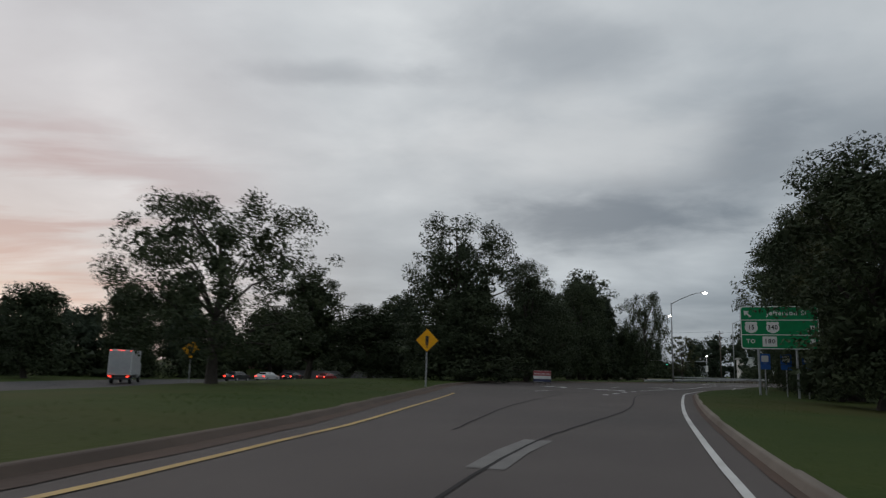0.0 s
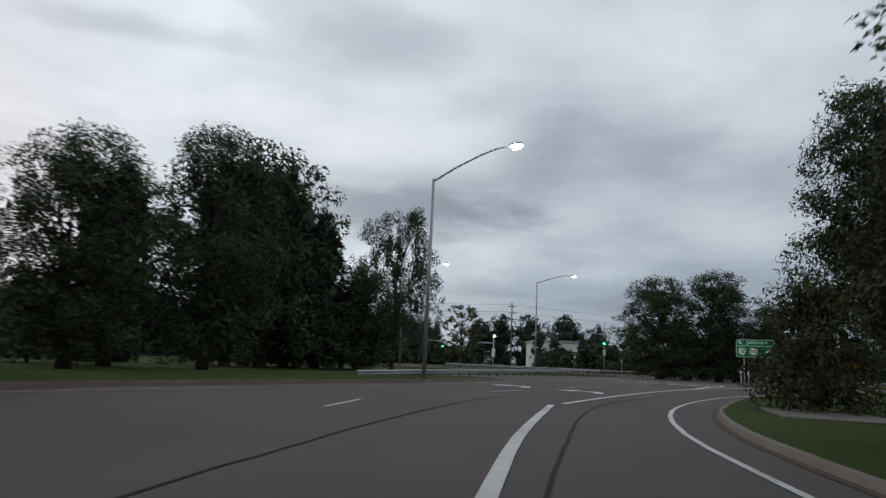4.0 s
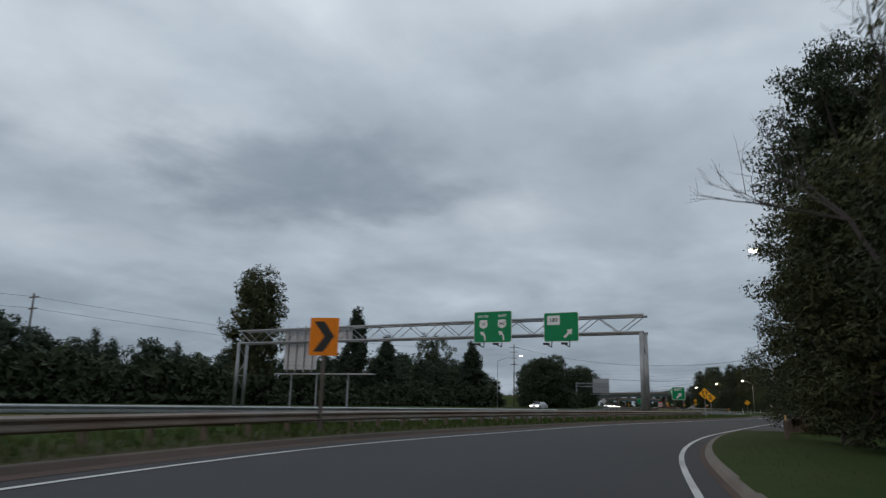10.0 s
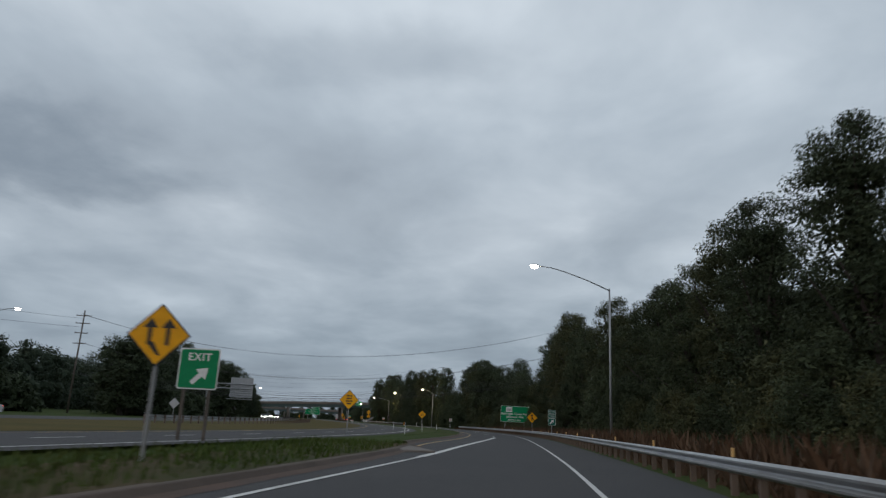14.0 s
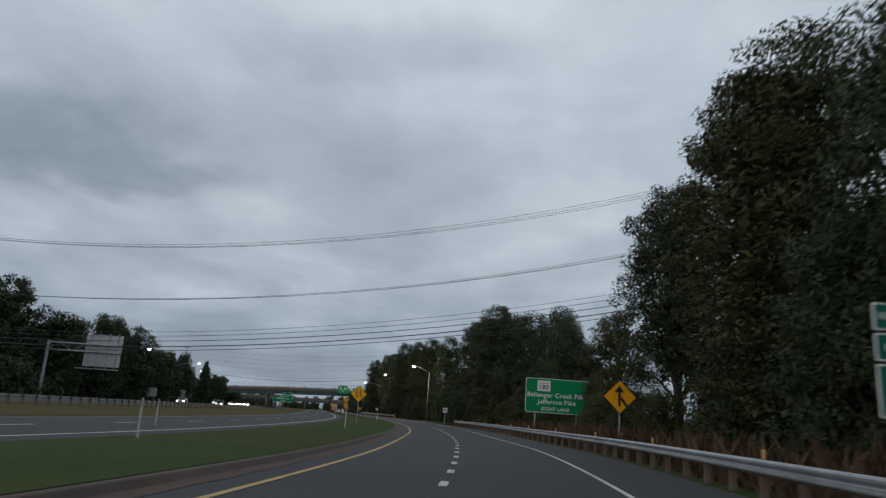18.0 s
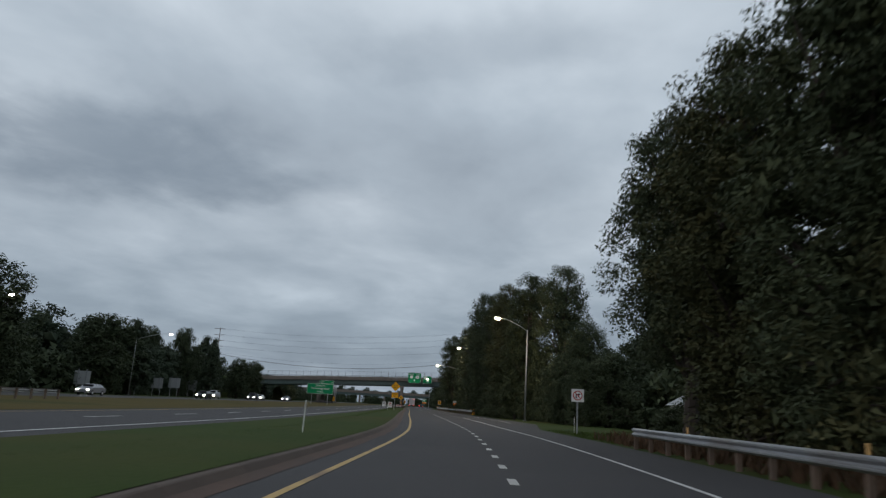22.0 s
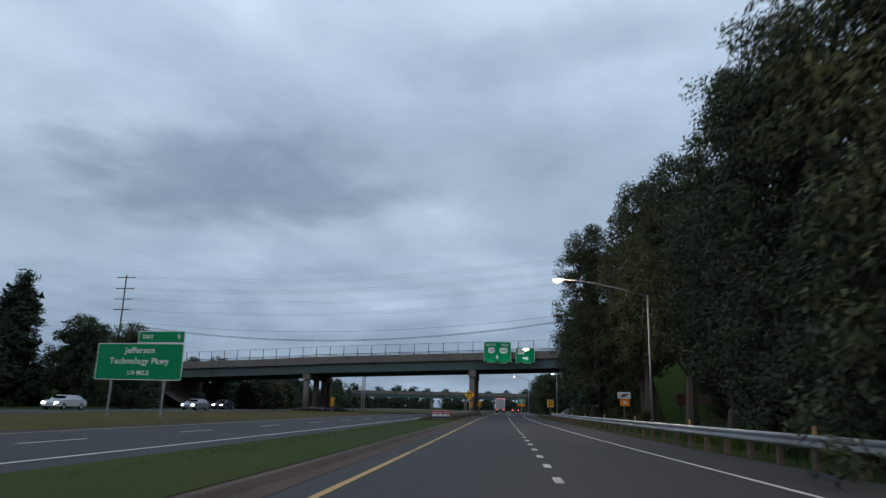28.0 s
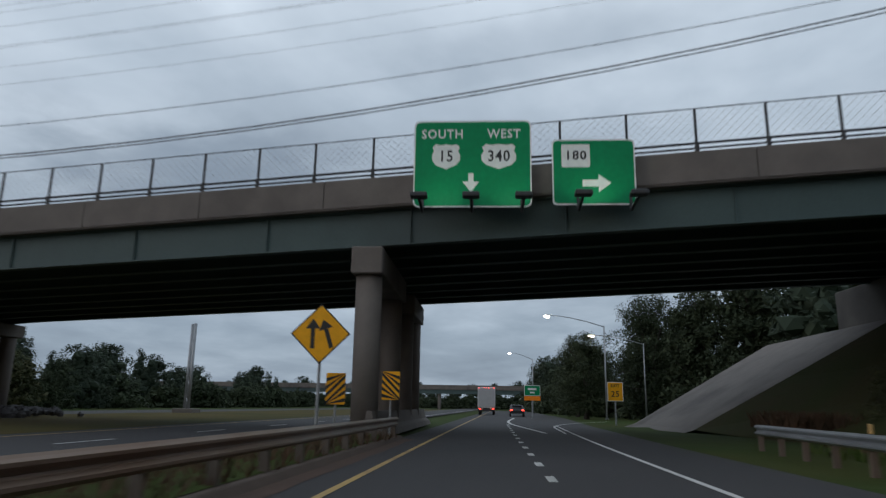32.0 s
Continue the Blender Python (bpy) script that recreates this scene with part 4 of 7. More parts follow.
# approach embankments carry the bridge road to the ground
for name, ys, sgn in (("embankment_south", np.linspace(-47, -200, 14), -1), ("embankment_north", np.linspace(37.5, 230, 16), 1)):
    rows = []
    for off, drop in ((-14, 99), (-1.0, 0.9), (0.3, 0.55), (DEPTH - 0.3, 0.55), (DEPTH + 1.0, 0.9), (DEPTH + 14, 99)):
        rows.append([(bx(y, off), y, max(-0.2, deck_top(min(max(y, Y0), Y1)) * max(0, 1 - (abs(y) - 55) / 260) - drop) if drop < 50 else -0.2) for y in ys])
    structure(name, loft(rows), GRASS, "grassy embankment of the crossing road", "embankment")
# a second bridge far beyond the first
far = thing("far_bridge", Matrix(), "low distant highway bridge with grey girders", "bridge")
part("deck", boxed(560, 572, -90, 110, 6.6, 7.4, 0.05), CONCRETE, far)
part("girder", boxed(560.3, 560.6, -90, 110, 5.2, 6.6), GIRDER, far)
part("parapet", boxed(560, 560.3, -90, 110, 7.4, 8.2), CONCRETE, far)
for y in (-60, -46, -8, 8, 46, 60):
    part("column", tubed([(561.5, y, -0.2), (561.5, y, 5.2)], 0.6, 12), CONCRETE, far)
for y, s in ((-75, -1), (85, 1)):
    bm = loft([[(x, y - s * 12, -0.2) for x in (556, 566, 576)], [(x, y + s * 10, 5.4) for x in (556, 566, 576)]])
    part("slope_paving", bm, CONCRETE, far)

# concrete barrier by the pier, with striped markers
bar = thing("concrete_barrier", Matrix(), "grey concrete barrier guarding the bridge pier", "barrier")
bm = loft([[(x, y, z) for x in (344.5, 352, 360, 366)] for y, z in ((-20.9, 0.0), (-20.8, 0.25), (-20.55, 0.4), (-20.45, 0.95), (-20.25, 0.95), (-20.15, 0.4), (-19.9, 0.25), (-19.8, 0.0), (-20.9, 0.0))])
bmesh.ops.remove_doubles(bm, verts=bm.verts, dist=0.0005)
bmesh.ops.holes_fill(bm, edges=bm.edges)
bmesh.ops.recalc_face_normals(bm, faces=bm.faces)
part("barrier_wall", bm, CONCRETE, bar)

# ---------------------------------------------------------------- signs


def arrow_shape(length, width, head, turn=0.0, cx=0.0, cz=0.0):
    """An arrow pointing up, turned anticlockwise."""
    pts = [(-width / 2, -length / 2), (width / 2, -length / 2), (width / 2, length / 2 - head), (head * 0.75, length / 2 - head), (0, length / 2), (-head * 0.75, length / 2 - head), (-width / 2, length / 2 - head)]
    c, s = math.cos(radians(turn)), math.sin(radians(turn))
    return [(cx + x * c - z * s, cz + x * s + z * c) for x, z in pts]


def us_shield(w, h, cx, cz):
    half = [(0.0, -0.5), (0.18, -0.42), (0.36, -0.33), (0.48, -0.15), (0.49, 0.05), (0.42, 0.22), (0.47, 0.38), (0.36, 0.5), (0.2, 0.46), (0.0, 0.5)]
    pts = half + [(-x, z) for x, z in half[-2:0:-1]]
    return [(cx + x * w, cz + z * h) for x, z in pts]


def sign_posts(t, xs, z0, z1, material=GALV_DULL, r=0.05, square=False):
    for x in xs:
        if square:
            part("post", boxed(x - r, x + r, 0.03, 0.03 + 2 * r, z0, z1, 0.01), material, t)
        else:
            part("post", tubed([(x, 0.03 + r, z0), (x, 0.03 + r, z1)], r, 8), material, t)


def face(t, outline, material, border=None, inset=0.05, label=""):
    """A sign plate with an optional border of another colour."""
    p = part("panel", plate(outline, -0.004, 0.02), border or material, t, label)
    if border:
        cx = sum(x for x, _ in outline) / len(outline)
        cz = sum(z for _, z in outline) / len(outline)
        wx, wz = max(abs(x - cx) for x, _ in outline), max(abs(z - cz) for _, z in outline)
        part("sign_face", plate([(cx + (x - cx) * (1 - inset / wx), cz + (z - cz) * (1 - inset / wz)) for x, z in outline], -0.008, -0.004), material, p)
    return p


def symbol(t, outline, material, y=-0.014, name="symbol"):
    return part(name, plate(outline, y, y + 0.005), material, t)


def bars(t, cx, cz, widths, h, gap, material, y=-0.014):
    """Unreadable writing as plain bars."""
    x = cx - (sum(widths) + gap * (len(widths) - 1)) / 2
    for w in widths:
        symbol(t, [(x, cz - h / 2), (x + w, cz - h / 2), (x + w, cz + h / 2), (x, cz + h / 2)], material, y, "bar")
        x += w + gap


def diamond(x, y, z, size, yaw, label, material, post=True, group="yellow warning signs"):
    """A warning sign on its corner; size is the side, z the centre."""
    t = thing("warning_sign", pose(x, y, 0, 0, 0, yaw), label, "warning sign", group)
    h = size / math.sqrt(2)
    face(t, [(0, z - h), (h, z), (0, z + h), (-h, z)], material, SIGN_BLACK, 0.0)
    for c in list(t.children_recursive):
        if c.name.startswith("sign_face"):
            for v in c.data.vertices:
                v.co.x *= 0.94
                v.co.z = z + (v.co.z - z) * 0.94
    if post:
        sign_posts(t, [0], -0.1, z + h * 0.5, GALV_DULL, 0.045)
    return t


def chevron_sign(x, y, z, w, h, yaw, label, posts=True):
    t = thing("chevron_sign", pose(x, y, 0, 0, 0, yaw), label, "chevron sign", "orange bend chevron signs")
    face(t, rounded(w, h, 0.03, 2, 0, z), SIGN_ORANGE, SIGN_ORANGE, 0.02)
    a, b = w * 0.36, h * 0.40
    symbol(t, [(-a, z + b), (0, z + b), (a, z), (0, z - b), (-a, z - b), (a * 0.05, z)], SIGN_BLACK)
    sign_posts(t, [0], -0.1, z + h * 0.3, WOOD, 0.05, True)
    return t


def guide_sign(x, y, z, w, h, yaw, label, posts=(), material=SIGN_GREEN, z_post=-0.1, name="guide_sign", category="road sign"):
    """z is the centre of the panel."""
    t = thing(name, pose(x, y, 0, 0, 0, yaw), label, category, "green guide signs")
    face(t, rounded(w, h, min(w, h) * 0.06, 3, 0, z), material, SIGN_WHITE, 0.05)
    if posts:
        sign_posts(t, posts, z_post, z + h * 0.4, GALV_DULL, 0.07)
    return t


def striped_board(x, y, z, w, h, yaw, label, lean=1, a=SIGN_YELLOW):
    """A hazard board with slanting black stripes."""
    t = thing("hazard_marker", pose(x, y, 0, 0, 0, yaw), label, "hazard marker", "striped hazard markers")
    face(t, rounded(w, h, 0.02, 2, 0, z), a)
    n = 4
    for k in range(-1, n + 1):
        z0 = z - h / 2 + (k + 0.1) * h / n
        dz = w * 1.0 * lean
        q = [(-w / 2, z0 - dz / 2), (w / 2, z0 + dz / 2), (w / 2, z0 + dz / 2 + h / n * 0.5), (-w / 2, z0 - dz / 2 + h / n * 0.5)]
        q = [(px, min(max(pz, z - h / 2), z + h / 2)) for px, pz in q]
        if abs(q[2][1] - q[1][1]) + abs(q[3][1] - q[0][1]) > 0.04:
            symbol(t, q, SIGN_BLACK, -0.012)
    sign_posts(t, [0], -0.1, z, GALV_DULL, 0.035)
    return t


# large sign by the first bend
t = guide_sign(-198.2, -30.0, 4.2, 4.3, 2.6, -28, "green guide sign on steel posts before dark trees", (-1.2, 0.9))
lettering("Jefferson St", 0.42, 0.45, 5.08, t, SIGN_WHITE)
symbol(t, arrow_shape(0.55, 0.11, 0.25, 45, -1.75, 5.05), SIGN_WHITE)
for cx, num in ((-1.55, "15"), (-0.35, "340")):
    symbol(t, us_shield(0.75, 0.72, cx, 4.2), SIGN_WHITE)
    lettering(num, 0.40, cx, 4.2, t, SIGN_BLACK, -0.02, 0.85)
lettering("TO", 0.34, -1.6, 3.35, t, SIGN_WHITE)
symbol(t, rounded(0.8, 0.62, 0.04, 2, -0.55, 3.35), SIGN_WHITE)
lettering("180", 0.38, -0.55, 3.35, t, SIGN_BLACK, -0.02)
for cz in (4.15, 3.35):
    symbol(t, arrow_shape(0.55, 0.11, 0.25, -45, 1.75, cz), SIGN_WHITE)
for cz in (4.66, 3.76):
    symbol(t, [(-2.1, cz - 0.025), (2.1, cz - 0.025), (2.1, cz + 0.025), (-2.1, cz + 0.025)], SIGN_WHITE)
t = thing("service_signs", pose(-197.0, -28.6, 0, 0, 0, -28), "small blue and white service signs on posts", "road sign")
for k, (cx, m_) in enumerate(((-1.2, SIGN_BLUE), (0.0, SIGN_BLUE), (1.2, SIGN_BLUE))):
    p = part("panel", plate(rounded(0.62, 0.62, 0.04, 2, cx, 2.35), -0.004, 0.02), m_, t)
    symbol(p, rounded(0.40, 0.40, 0.05, 2, cx, 2.35), SIGN_WHITE)
    part("panel", plate(rounded(0.62, 0.32, 0.04, 2, cx, 1.85), -0.004, 0.02), SIGN_BLUE, t)
sign_posts(t, [-1.2, 0.0, 1.2], -0.1, 2.4, GALV_DULL, 0.04)

# Jefferson sign on the island
t = guide_sign(-139.55, 39.85, 4.05, 4.0, 1.9, -65, "green guide sign with two posts on the grass island", (-1.2, 1.2))
t.matrix_basis = t.matrix_basis @ Matrix.Scale(0.92, 4)
lettering("Jefferson St", 0.44, 0.35, 4.68, t, SIGN_WHITE)
symbol(t, arrow_shape(0.55, 0.12, 0.28, 45, -1.55, 4.68), SIGN_WHITE)
symbol(t, [(-1.95, 4.28), (1.95, 4.28), (1.95, 4.34), (-1.95, 4.34)], SIGN_WHITE)
for cx, num in ((-1.35, "15"), (-0.15, "340")):
    symbol(t, us_shield(0.85, 0.80, cx, 3.70), SIGN_WHITE)
    lettering(num, 0.44, cx, 3.70, t, SIGN_BLACK, -0.02, 0.82)
symbol(t, arrow_shape(0.80, 0.17, 0.36, -45, 1.25, 3.70), SIGN_WHITE)
t = thing("notice_board", pose(-138.55, 39.1, 0, 0, 0, -62), "red, white and grey notice on a post in grass", "notice board")
face(t, rounded(0.78, 0.92, 0.02, 2, 0, 1.10), SIGN_WHITE)
symbol(t, [(-0.36, 0.86), (0.36, 0.86), (0.36, 1.34), (-0.36, 1.34)], SIGN_RED, -0.010)
for cz in (0.75, 1.45):
    symbol(t, [(-0.36, cz - 0.075), (0.36, cz - 0.075), (0.36, cz + 0.075), (-0.36, cz + 0.075)], DARK, -0.010)
bars(t, -0.05, 1.27, (0.26, 0.26), 0.05, 0.05, SIGN_WHITE)
bars(t, -0.08, 1.15, (0.44,), 0.05, 0.05, SIGN_WHITE)
bars(t, 0.0, 1.45, (0.24, 0.26), 0.05, 0.05, SIGN_WHITE)
symbol(t, arrow_shape(0.30, 0.08, 0.14, -90, 0.14, 0.97), SIGN_WHITE)
sign_posts(t, [0], -0.1, 1.2, WOOD, 0.04, True)
t = thing("yard_sign", pose(-138.95, 40.0, 0, 0, 0, -62), "small white yard sign with a red mark", "sign")
face(t, rounded(0.56, 0.60, 0.02, 2, 0, 0.62), SIGN_WHITE)
symbol(t, [(-0.12, 0.68), (0.16, 0.68), (0.16, 0.78), (-0.12, 0.78)], SIGN_RED)
bars(t, 0, 0.50, (0.28,), 0.05, 0.05, SIGN_BLACK)
sign_posts(t, [-0.2, 0.2], -0.05, 0.66, GALV_DULL, 0.012)

chevron_sign(-124.0, 40.45, 2.55, 0.68, 0.88, -75, "orange chevron sign on a wooden post in rough grass")
chevron_sign(-94.8, 41.0, 3.1, 0.95, 1.2, -88, "orange chevron sign on a post behind the guard rail")
t = striped_board(-113.6, 43.6, 1.15, 0.5, 0.55, -78, "yellow and black striped board at the end of a guard rail", 1)

t = thing("rail_terminal", pose(-112.4, 43.35, 0, 0, 0, 82), "grey box terminal at the end of a guard rail", "rail terminal")
part("box", boxed(-0.22, 0.22, -1.15, 1.0, 0.28, 0.84, 0.03), GALV, t)
for dy in (-0.9, 0.7):
    part("post", boxed(-0.08, 0.08, dy - 0.08, dy + 0.08, -0.15, 0.30, 0.01), WOOD, t)

# sign bridge over the highway
gan = thing("sign_gantry", pose(-46.75, 26.95, 0, 0, 0, 70.6), "galvanised steel truss sign gantry across the highway", "sign gantry")
GL, GZ0, GZ1 = 54.0, 8.1, 9.75
for x in (0.0, GL):
    for y in (-0.75, 0.75):
        part("leg", tubed([(x, y, -0.2), (x, y, GZ0)], [0.24, 0.20], 12), GALV_DULL, gan, smooth=True)
    for a, b in (((x, -0.75, 1.8), (x, 0.75, 3.8)), ((x, 0.75, 3.9), (x, -0.75, 5.8)), ((x, -0.75, 5.9), (x, 0.75, 7.8)), ((x, -0.75, 3.85), (x, 0.75, 3.85)), ((x, -0.75, GZ0), (x, 0.75, GZ0))):
        part("brace", tubed([a, b], 0.055, 6), GALV_DULL, gan)
for y in (-0.75, 0.75):
    for z in (GZ0, GZ1):
        part("chord", tubed([(-0.25, y, z), (GL + 0.25, y, z)], 0.12, 10), GALV_DULL, gan, smooth=True)
n = 24
for k in range(n):
    x0, x1 = GL * k / n, GL * (k + 1) / n
    for y in (-0.75, 0.75):
        part("diagonal", tubed([(x0, y, GZ0 if k % 2 else GZ1), (x1, y, GZ1 if k % 2 else GZ0)], 0.045, 6), GALV_DULL, gan)
    part("strut", tubed([(x0, -0.75, GZ1), (x0, 0.75, GZ1)], 0.04, 6), GALV_DULL, gan)
    part("strut", tubed([(x0, -0.75, GZ0), (x1, 0.75, GZ0)], 0.04, 6), GALV_DULL, gan)


def sign_light(t, x, z):
    part("sign_lamp_arm", tubed([(x, -0.02, z + 0.45), (x, -0.06, z - 0.10), (x, -0.12, z - 0.16), (x, -1.35, z)], 0.055, 6), DARK, t)
    part("sign_lamp", boxed(x - 0.30, x + 0.30, -1.65, -1.25, z - 0.04, z + 0.16, 0.04), DARK, t)


t = guide_sign(-42.6, 42.1, 9.05, 4.5, 3.35, -109.5, "green overhead guide sign hung on a steel gantry")
lettering("SOUTH", 0.36, -1.15, 10.2, t, SIGN_WHITE)
lettering("WEST", 0.36, 1.15, 10.2, t, SIGN_WHITE)
for cx, num in ((-1.1, "15"), (1.1, "340")):
    symbol(t, us_shield(1.0, 0.95, cx, 9.35), SIGN_WHITE)
    lettering(num, 0.5, cx, 9.35, t, SIGN_BLACK, -0.02, 0.82)
    symbol(t, [(cx + 0.12, 7.6), (cx + 0.28, 7.6), (cx + 0.25, 8.15), (cx + 0.02, 8.42), (cx + 0.1, 8.55), (cx - 0.4, 8.55), (cx - 0.2, 8.1), (cx - 0.1, 8.25), (cx + 0.1, 8.05)], SIGN_WHITE)
for x in (-1.0, 1.1):
    sign_light(t, x, 7.05)
t = guide_sign(-45.6, 34.8, 8.75, 3.7, 2.95, -109.5, "green overhead exit sign hung on a steel gantry")
symbol(t, rounded(1.35, 0.95, 0.05, 2, -0.8, 9.45), SIGN_WHITE)
lettering("180", 0.55, -0.8, 9.45, t, SIGN_BLACK, -0.02)
symbol(t, arrow_shape(1.2, 0.24, 0.5, -45, 0.75, 8.1), SIGN_WHITE)
for x in (-1.0, 0.9):
    sign_light(t, x, 6.9)


def sign_back(x, y, z, w, h, yaw, label, posts=(), slats=10, ribs=4, top=()):
    """The back of a large sign: stacked planks with upright stiffeners."""
    t = thing("signboard", pose(x, y, 0, 0, 0, yaw), label, "road sign")
    for k in range(slats):
        z0 = z - h / 2 + k * h / slats
        part("slat", boxed(-w / 2, w / 2, -0.03, 0.03, z0 + 0.008, z0 + h / slats - 0.008), ALU, t)
    for k in range(ribs):
        cx = -w / 2 + (k + 0.5) * w / ribs
        part("stiffener", boxed(cx - 0.06, cx + 0.06, -0.16, -0.03, z - h / 2 - 0.3, z + h / 2 + 0.25), GALV_DULL, t)
    for cx in posts:
        part("post", boxed(cx - 0.12, cx + 0.12, -0.3, -0.06, -0.2, z + h / 2), GALV_DULL, t)
    return t


t = sign_back(-30.5, 68.8, 7.4, 5.6, 5.4, -109.5, "back of a large sign with plank ribs on a steel gantry")
part("catwalk", boxed(-3.2, 12.5, -1.1, -0.3, 4.05, 4.2), GALV_DULL, t, "grated catwalk under the sign")
sign_back(-32.8, 62.4, 9.0, 3.2, 1.7, -109.5, "back of a small sign with plank ribs on a steel gantry", slats=4, ribs=2)
for x, y in ((-29.0, 70.5), (-31.4, 66.0), (-33.2, 61.2)):
    t = thing("steel_post", pose(x, y, 0), "plain steel upright under a sign back", "post", "uprights under the sign backs")
    part("shaft", tubed([(0, 0, -0.2), (0, 0, 4.3)], 0.13, 8), GALV_DULL, t)

# signs on the island between slip road and highway
t = thing("exit_sign", pose(-14.3, 19.7, 0, 0, 0, -103), "green exit sign with a white arrow on two posts", "road sign")
face(t, rounded(1.75, 1.75, 0.10, 3, 0, 3.0), SIGN_GREEN, SIGN_WHITE, 0.05)
lettering("EXIT", 0.46, 0, 3.50, t, SIGN_WHITE)
symbol(t, arrow_shape(0.95, 0.20, 0.42, -45, 0.08, 2.72), SIGN_WHITE)
sign_posts(t, [-0.55, 0.55], -0.1, 3.2, WOOD, 0.06, True)
t = diamond(-30.3, 18.9, 2.76, 0.96, -101, "yellow lane merging warning sign on a post in grass", SIGN_YELLOW)
for cx, tilt in ((-0.26, 0), (0.26, 0)):
    symbol(t, arrow_shape(0.58, 0.09, 0.21, tilt, cx * 0.75, 2.83), SIGN_BLACK)
symbol(t, [(0.00, 2.32), (0.08, 2.32), (-0.10, 2.62), (-0.20, 2.56)], SIGN_BLACK)
t = diamond(20.0, 9.6, 2.95, 1.3, -103, "yellow warning sign with four lines of writing", SIGN_YELLOW)
for k in range(4):
    bars(t, 0, 3.32 - 0.24 * k, ((0.30, 0.15), (0.5,), (0.34, 0.24), (0.4,))[k], 0.12, 0.06, SIGN_BLACK)
t = diamond(94.2, -12.95, 2.80, 1.15, -96, "yellow lanes ahead warning sign on a post in the median", SIGN_YELLOW)
symbol(t, [(-0.27, 2.46), (-0.18, 2.46), (-0.18, 3.16), (-0.27, 3.16)], SIGN_BLACK)
symbol(t, [(0.26, 2.46), (0.35, 2.46), (0.20, 2.80), (0.20, 3.16), (0.11, 3.16), (0.11, 2.78)], SIGN_BLACK)
for k in range(3):
    symbol(t, [(-0.06, 2.50 + 0.20 * k), (0.0, 2.50 + 0.20 * k), (0.0, 2.60 + 0.20 * k), (-0.06, 2.60 + 0.20 * k)], SIGN_BLACK)
t = diamond(60.4, -23.9, 2.8, 1.25, -99, "yellow merging traffic warning sign behind the guard rail", SIGN_YELLOW)
symbol(t, arrow_shape(1.05, 0.13, 0.34, 0, -0.03, 2.85), SIGN_BLACK)
symbol(t, [(0.30, 2.3), (0.42, 2.38), (0.06, 2.85), (0.03, 2.65)], SIGN_BLACK)
# route sign
t = guide_sign(88.0, -30.9, 3.72, 6.3, 3.1, -97, "green guide sign partly grown over by branches", (-2.2, 1.65))
symbol(t, rounded(1.22, 0.95, 0.05, 2, -1.45, 4.60), SIGN_WHITE)
symbol(t, [(-2.02, 4.80), (-0.88, 4.80), (-0.88, 4.83), (-2.02, 4.83)], SIGN_BLACK, -0.02)
lettering("180", 0.58, -1.45, 4.46, t, SIGN_BLACK, -0.02)
lettering("Ballenger Creek Pike", 0.57, -0.25, 3.76, t, SIGN_WHITE)
lettering("Jefferson Pike", 0.56, -0.22, 3.16, t, SIGN_WHITE)
lettering("RIGHT LANE", 0.42, -0.34, 2.52, t, SIGN_WHITE)
t = thing("clinic_sign", pose(36.0, -17.3, 0, 0, 0, -100), "dark green direction sign with a white arrow on a post", "road sign")
face(t, rounded(0.95, 0.45, 0.03, 2, 0, 3.25), SIGN_TEAL, SIGN_WHITE, 0.03)
lettering("VACCINE", 0.17, 0, 3.25, t, SIGN_WHITE)
face(t, rounded(0.95, 0.45, 0.03, 2, 0, 2.75), SIGN_TEAL, SIGN_WHITE, 0.03)
lettering("CLINIC", 0.19, 0, 2.75, t, SIGN_WHITE)
face(t, rounded(0.95, 0.85, 0.03, 2, 0, 2.05), SIGN_TEAL, SIGN_WHITE, 0.03)
symbol(t, arrow_shape(0.68, 0.15, 0.30, -45, 0, 2.05), SIGN_WHITE)
sign_posts(t, [0], -0.1, 3.2, GALV_DULL, 0.045)
t = thing("no_turn_sign", pose(145.0, -31.7, 0, 0, 0, -91), "white prohibition sign with a crossed turning arrow", "road sign")
face(t, rounded(1.2, 1.2, 0.06, 3, 0, 2.3), SIGN_WHITE)
ring = [(0.46 * math.cos(a), 2.3 + 0.46 * math.sin(a)) for a in np.linspace(0, 2 * math.pi, 24, endpoint=False)]
symbol(t, ring, SIGN_RED, -0.010)
symbol(t, [(0.37 * math.cos(a), 2.3 + 0.37 * math.sin(a)) for a in np.linspace(0, 2 * math.pi, 24, endpoint=False)], SIGN_WHITE, -0.014)
symbol(t, [(-0.20, 2.05), (-0.10, 2.05), (-0.10, 2.32), (0.06, 2.34), (0.06, 2.24), (0.26, 2.40), (0.06, 2.56), (0.06, 2.44), (-0.20, 2.42)], SIGN_BLACK, -0.018)
symbol(t, [(-0.32, 2.58), (-0.26, 2.63), (0.32, 2.02), (0.26, 1.97)], SIGN_RED, -0.022)
for c in t.children:
    c.matrix_basis = Matrix.Translation((0, 0, 2.3 * 0.36)) @ Matrix.Scale(0.64, 4) @ c.matrix_basis
sign_posts(t, [0], -0.1, 2.6, GALV_DULL, 0.05)
# lane ends
t = diamond(227.2, -19.4, 4.15, 1.25, -88, "orange lane ends warning sign above a merge plate", SIGN_YELLOW)
lettering("LANE", 0.30, 0, 4.32, t, SIGN_BLACK)
lettering("ENDS", 0.30, 0, 3.98, t, SIGN_BLACK)
symbol(t, [(-0.46, 4.5), (-0.40, 4.44), (-0.22, 4.70), (-0.28, 4.74)], SIGN_BLACK)
symbol(t, [(0.46, 3.80), (0.40, 3.86), (0.22, 3.60), (0.28, 3.56)], SIGN_BLACK)
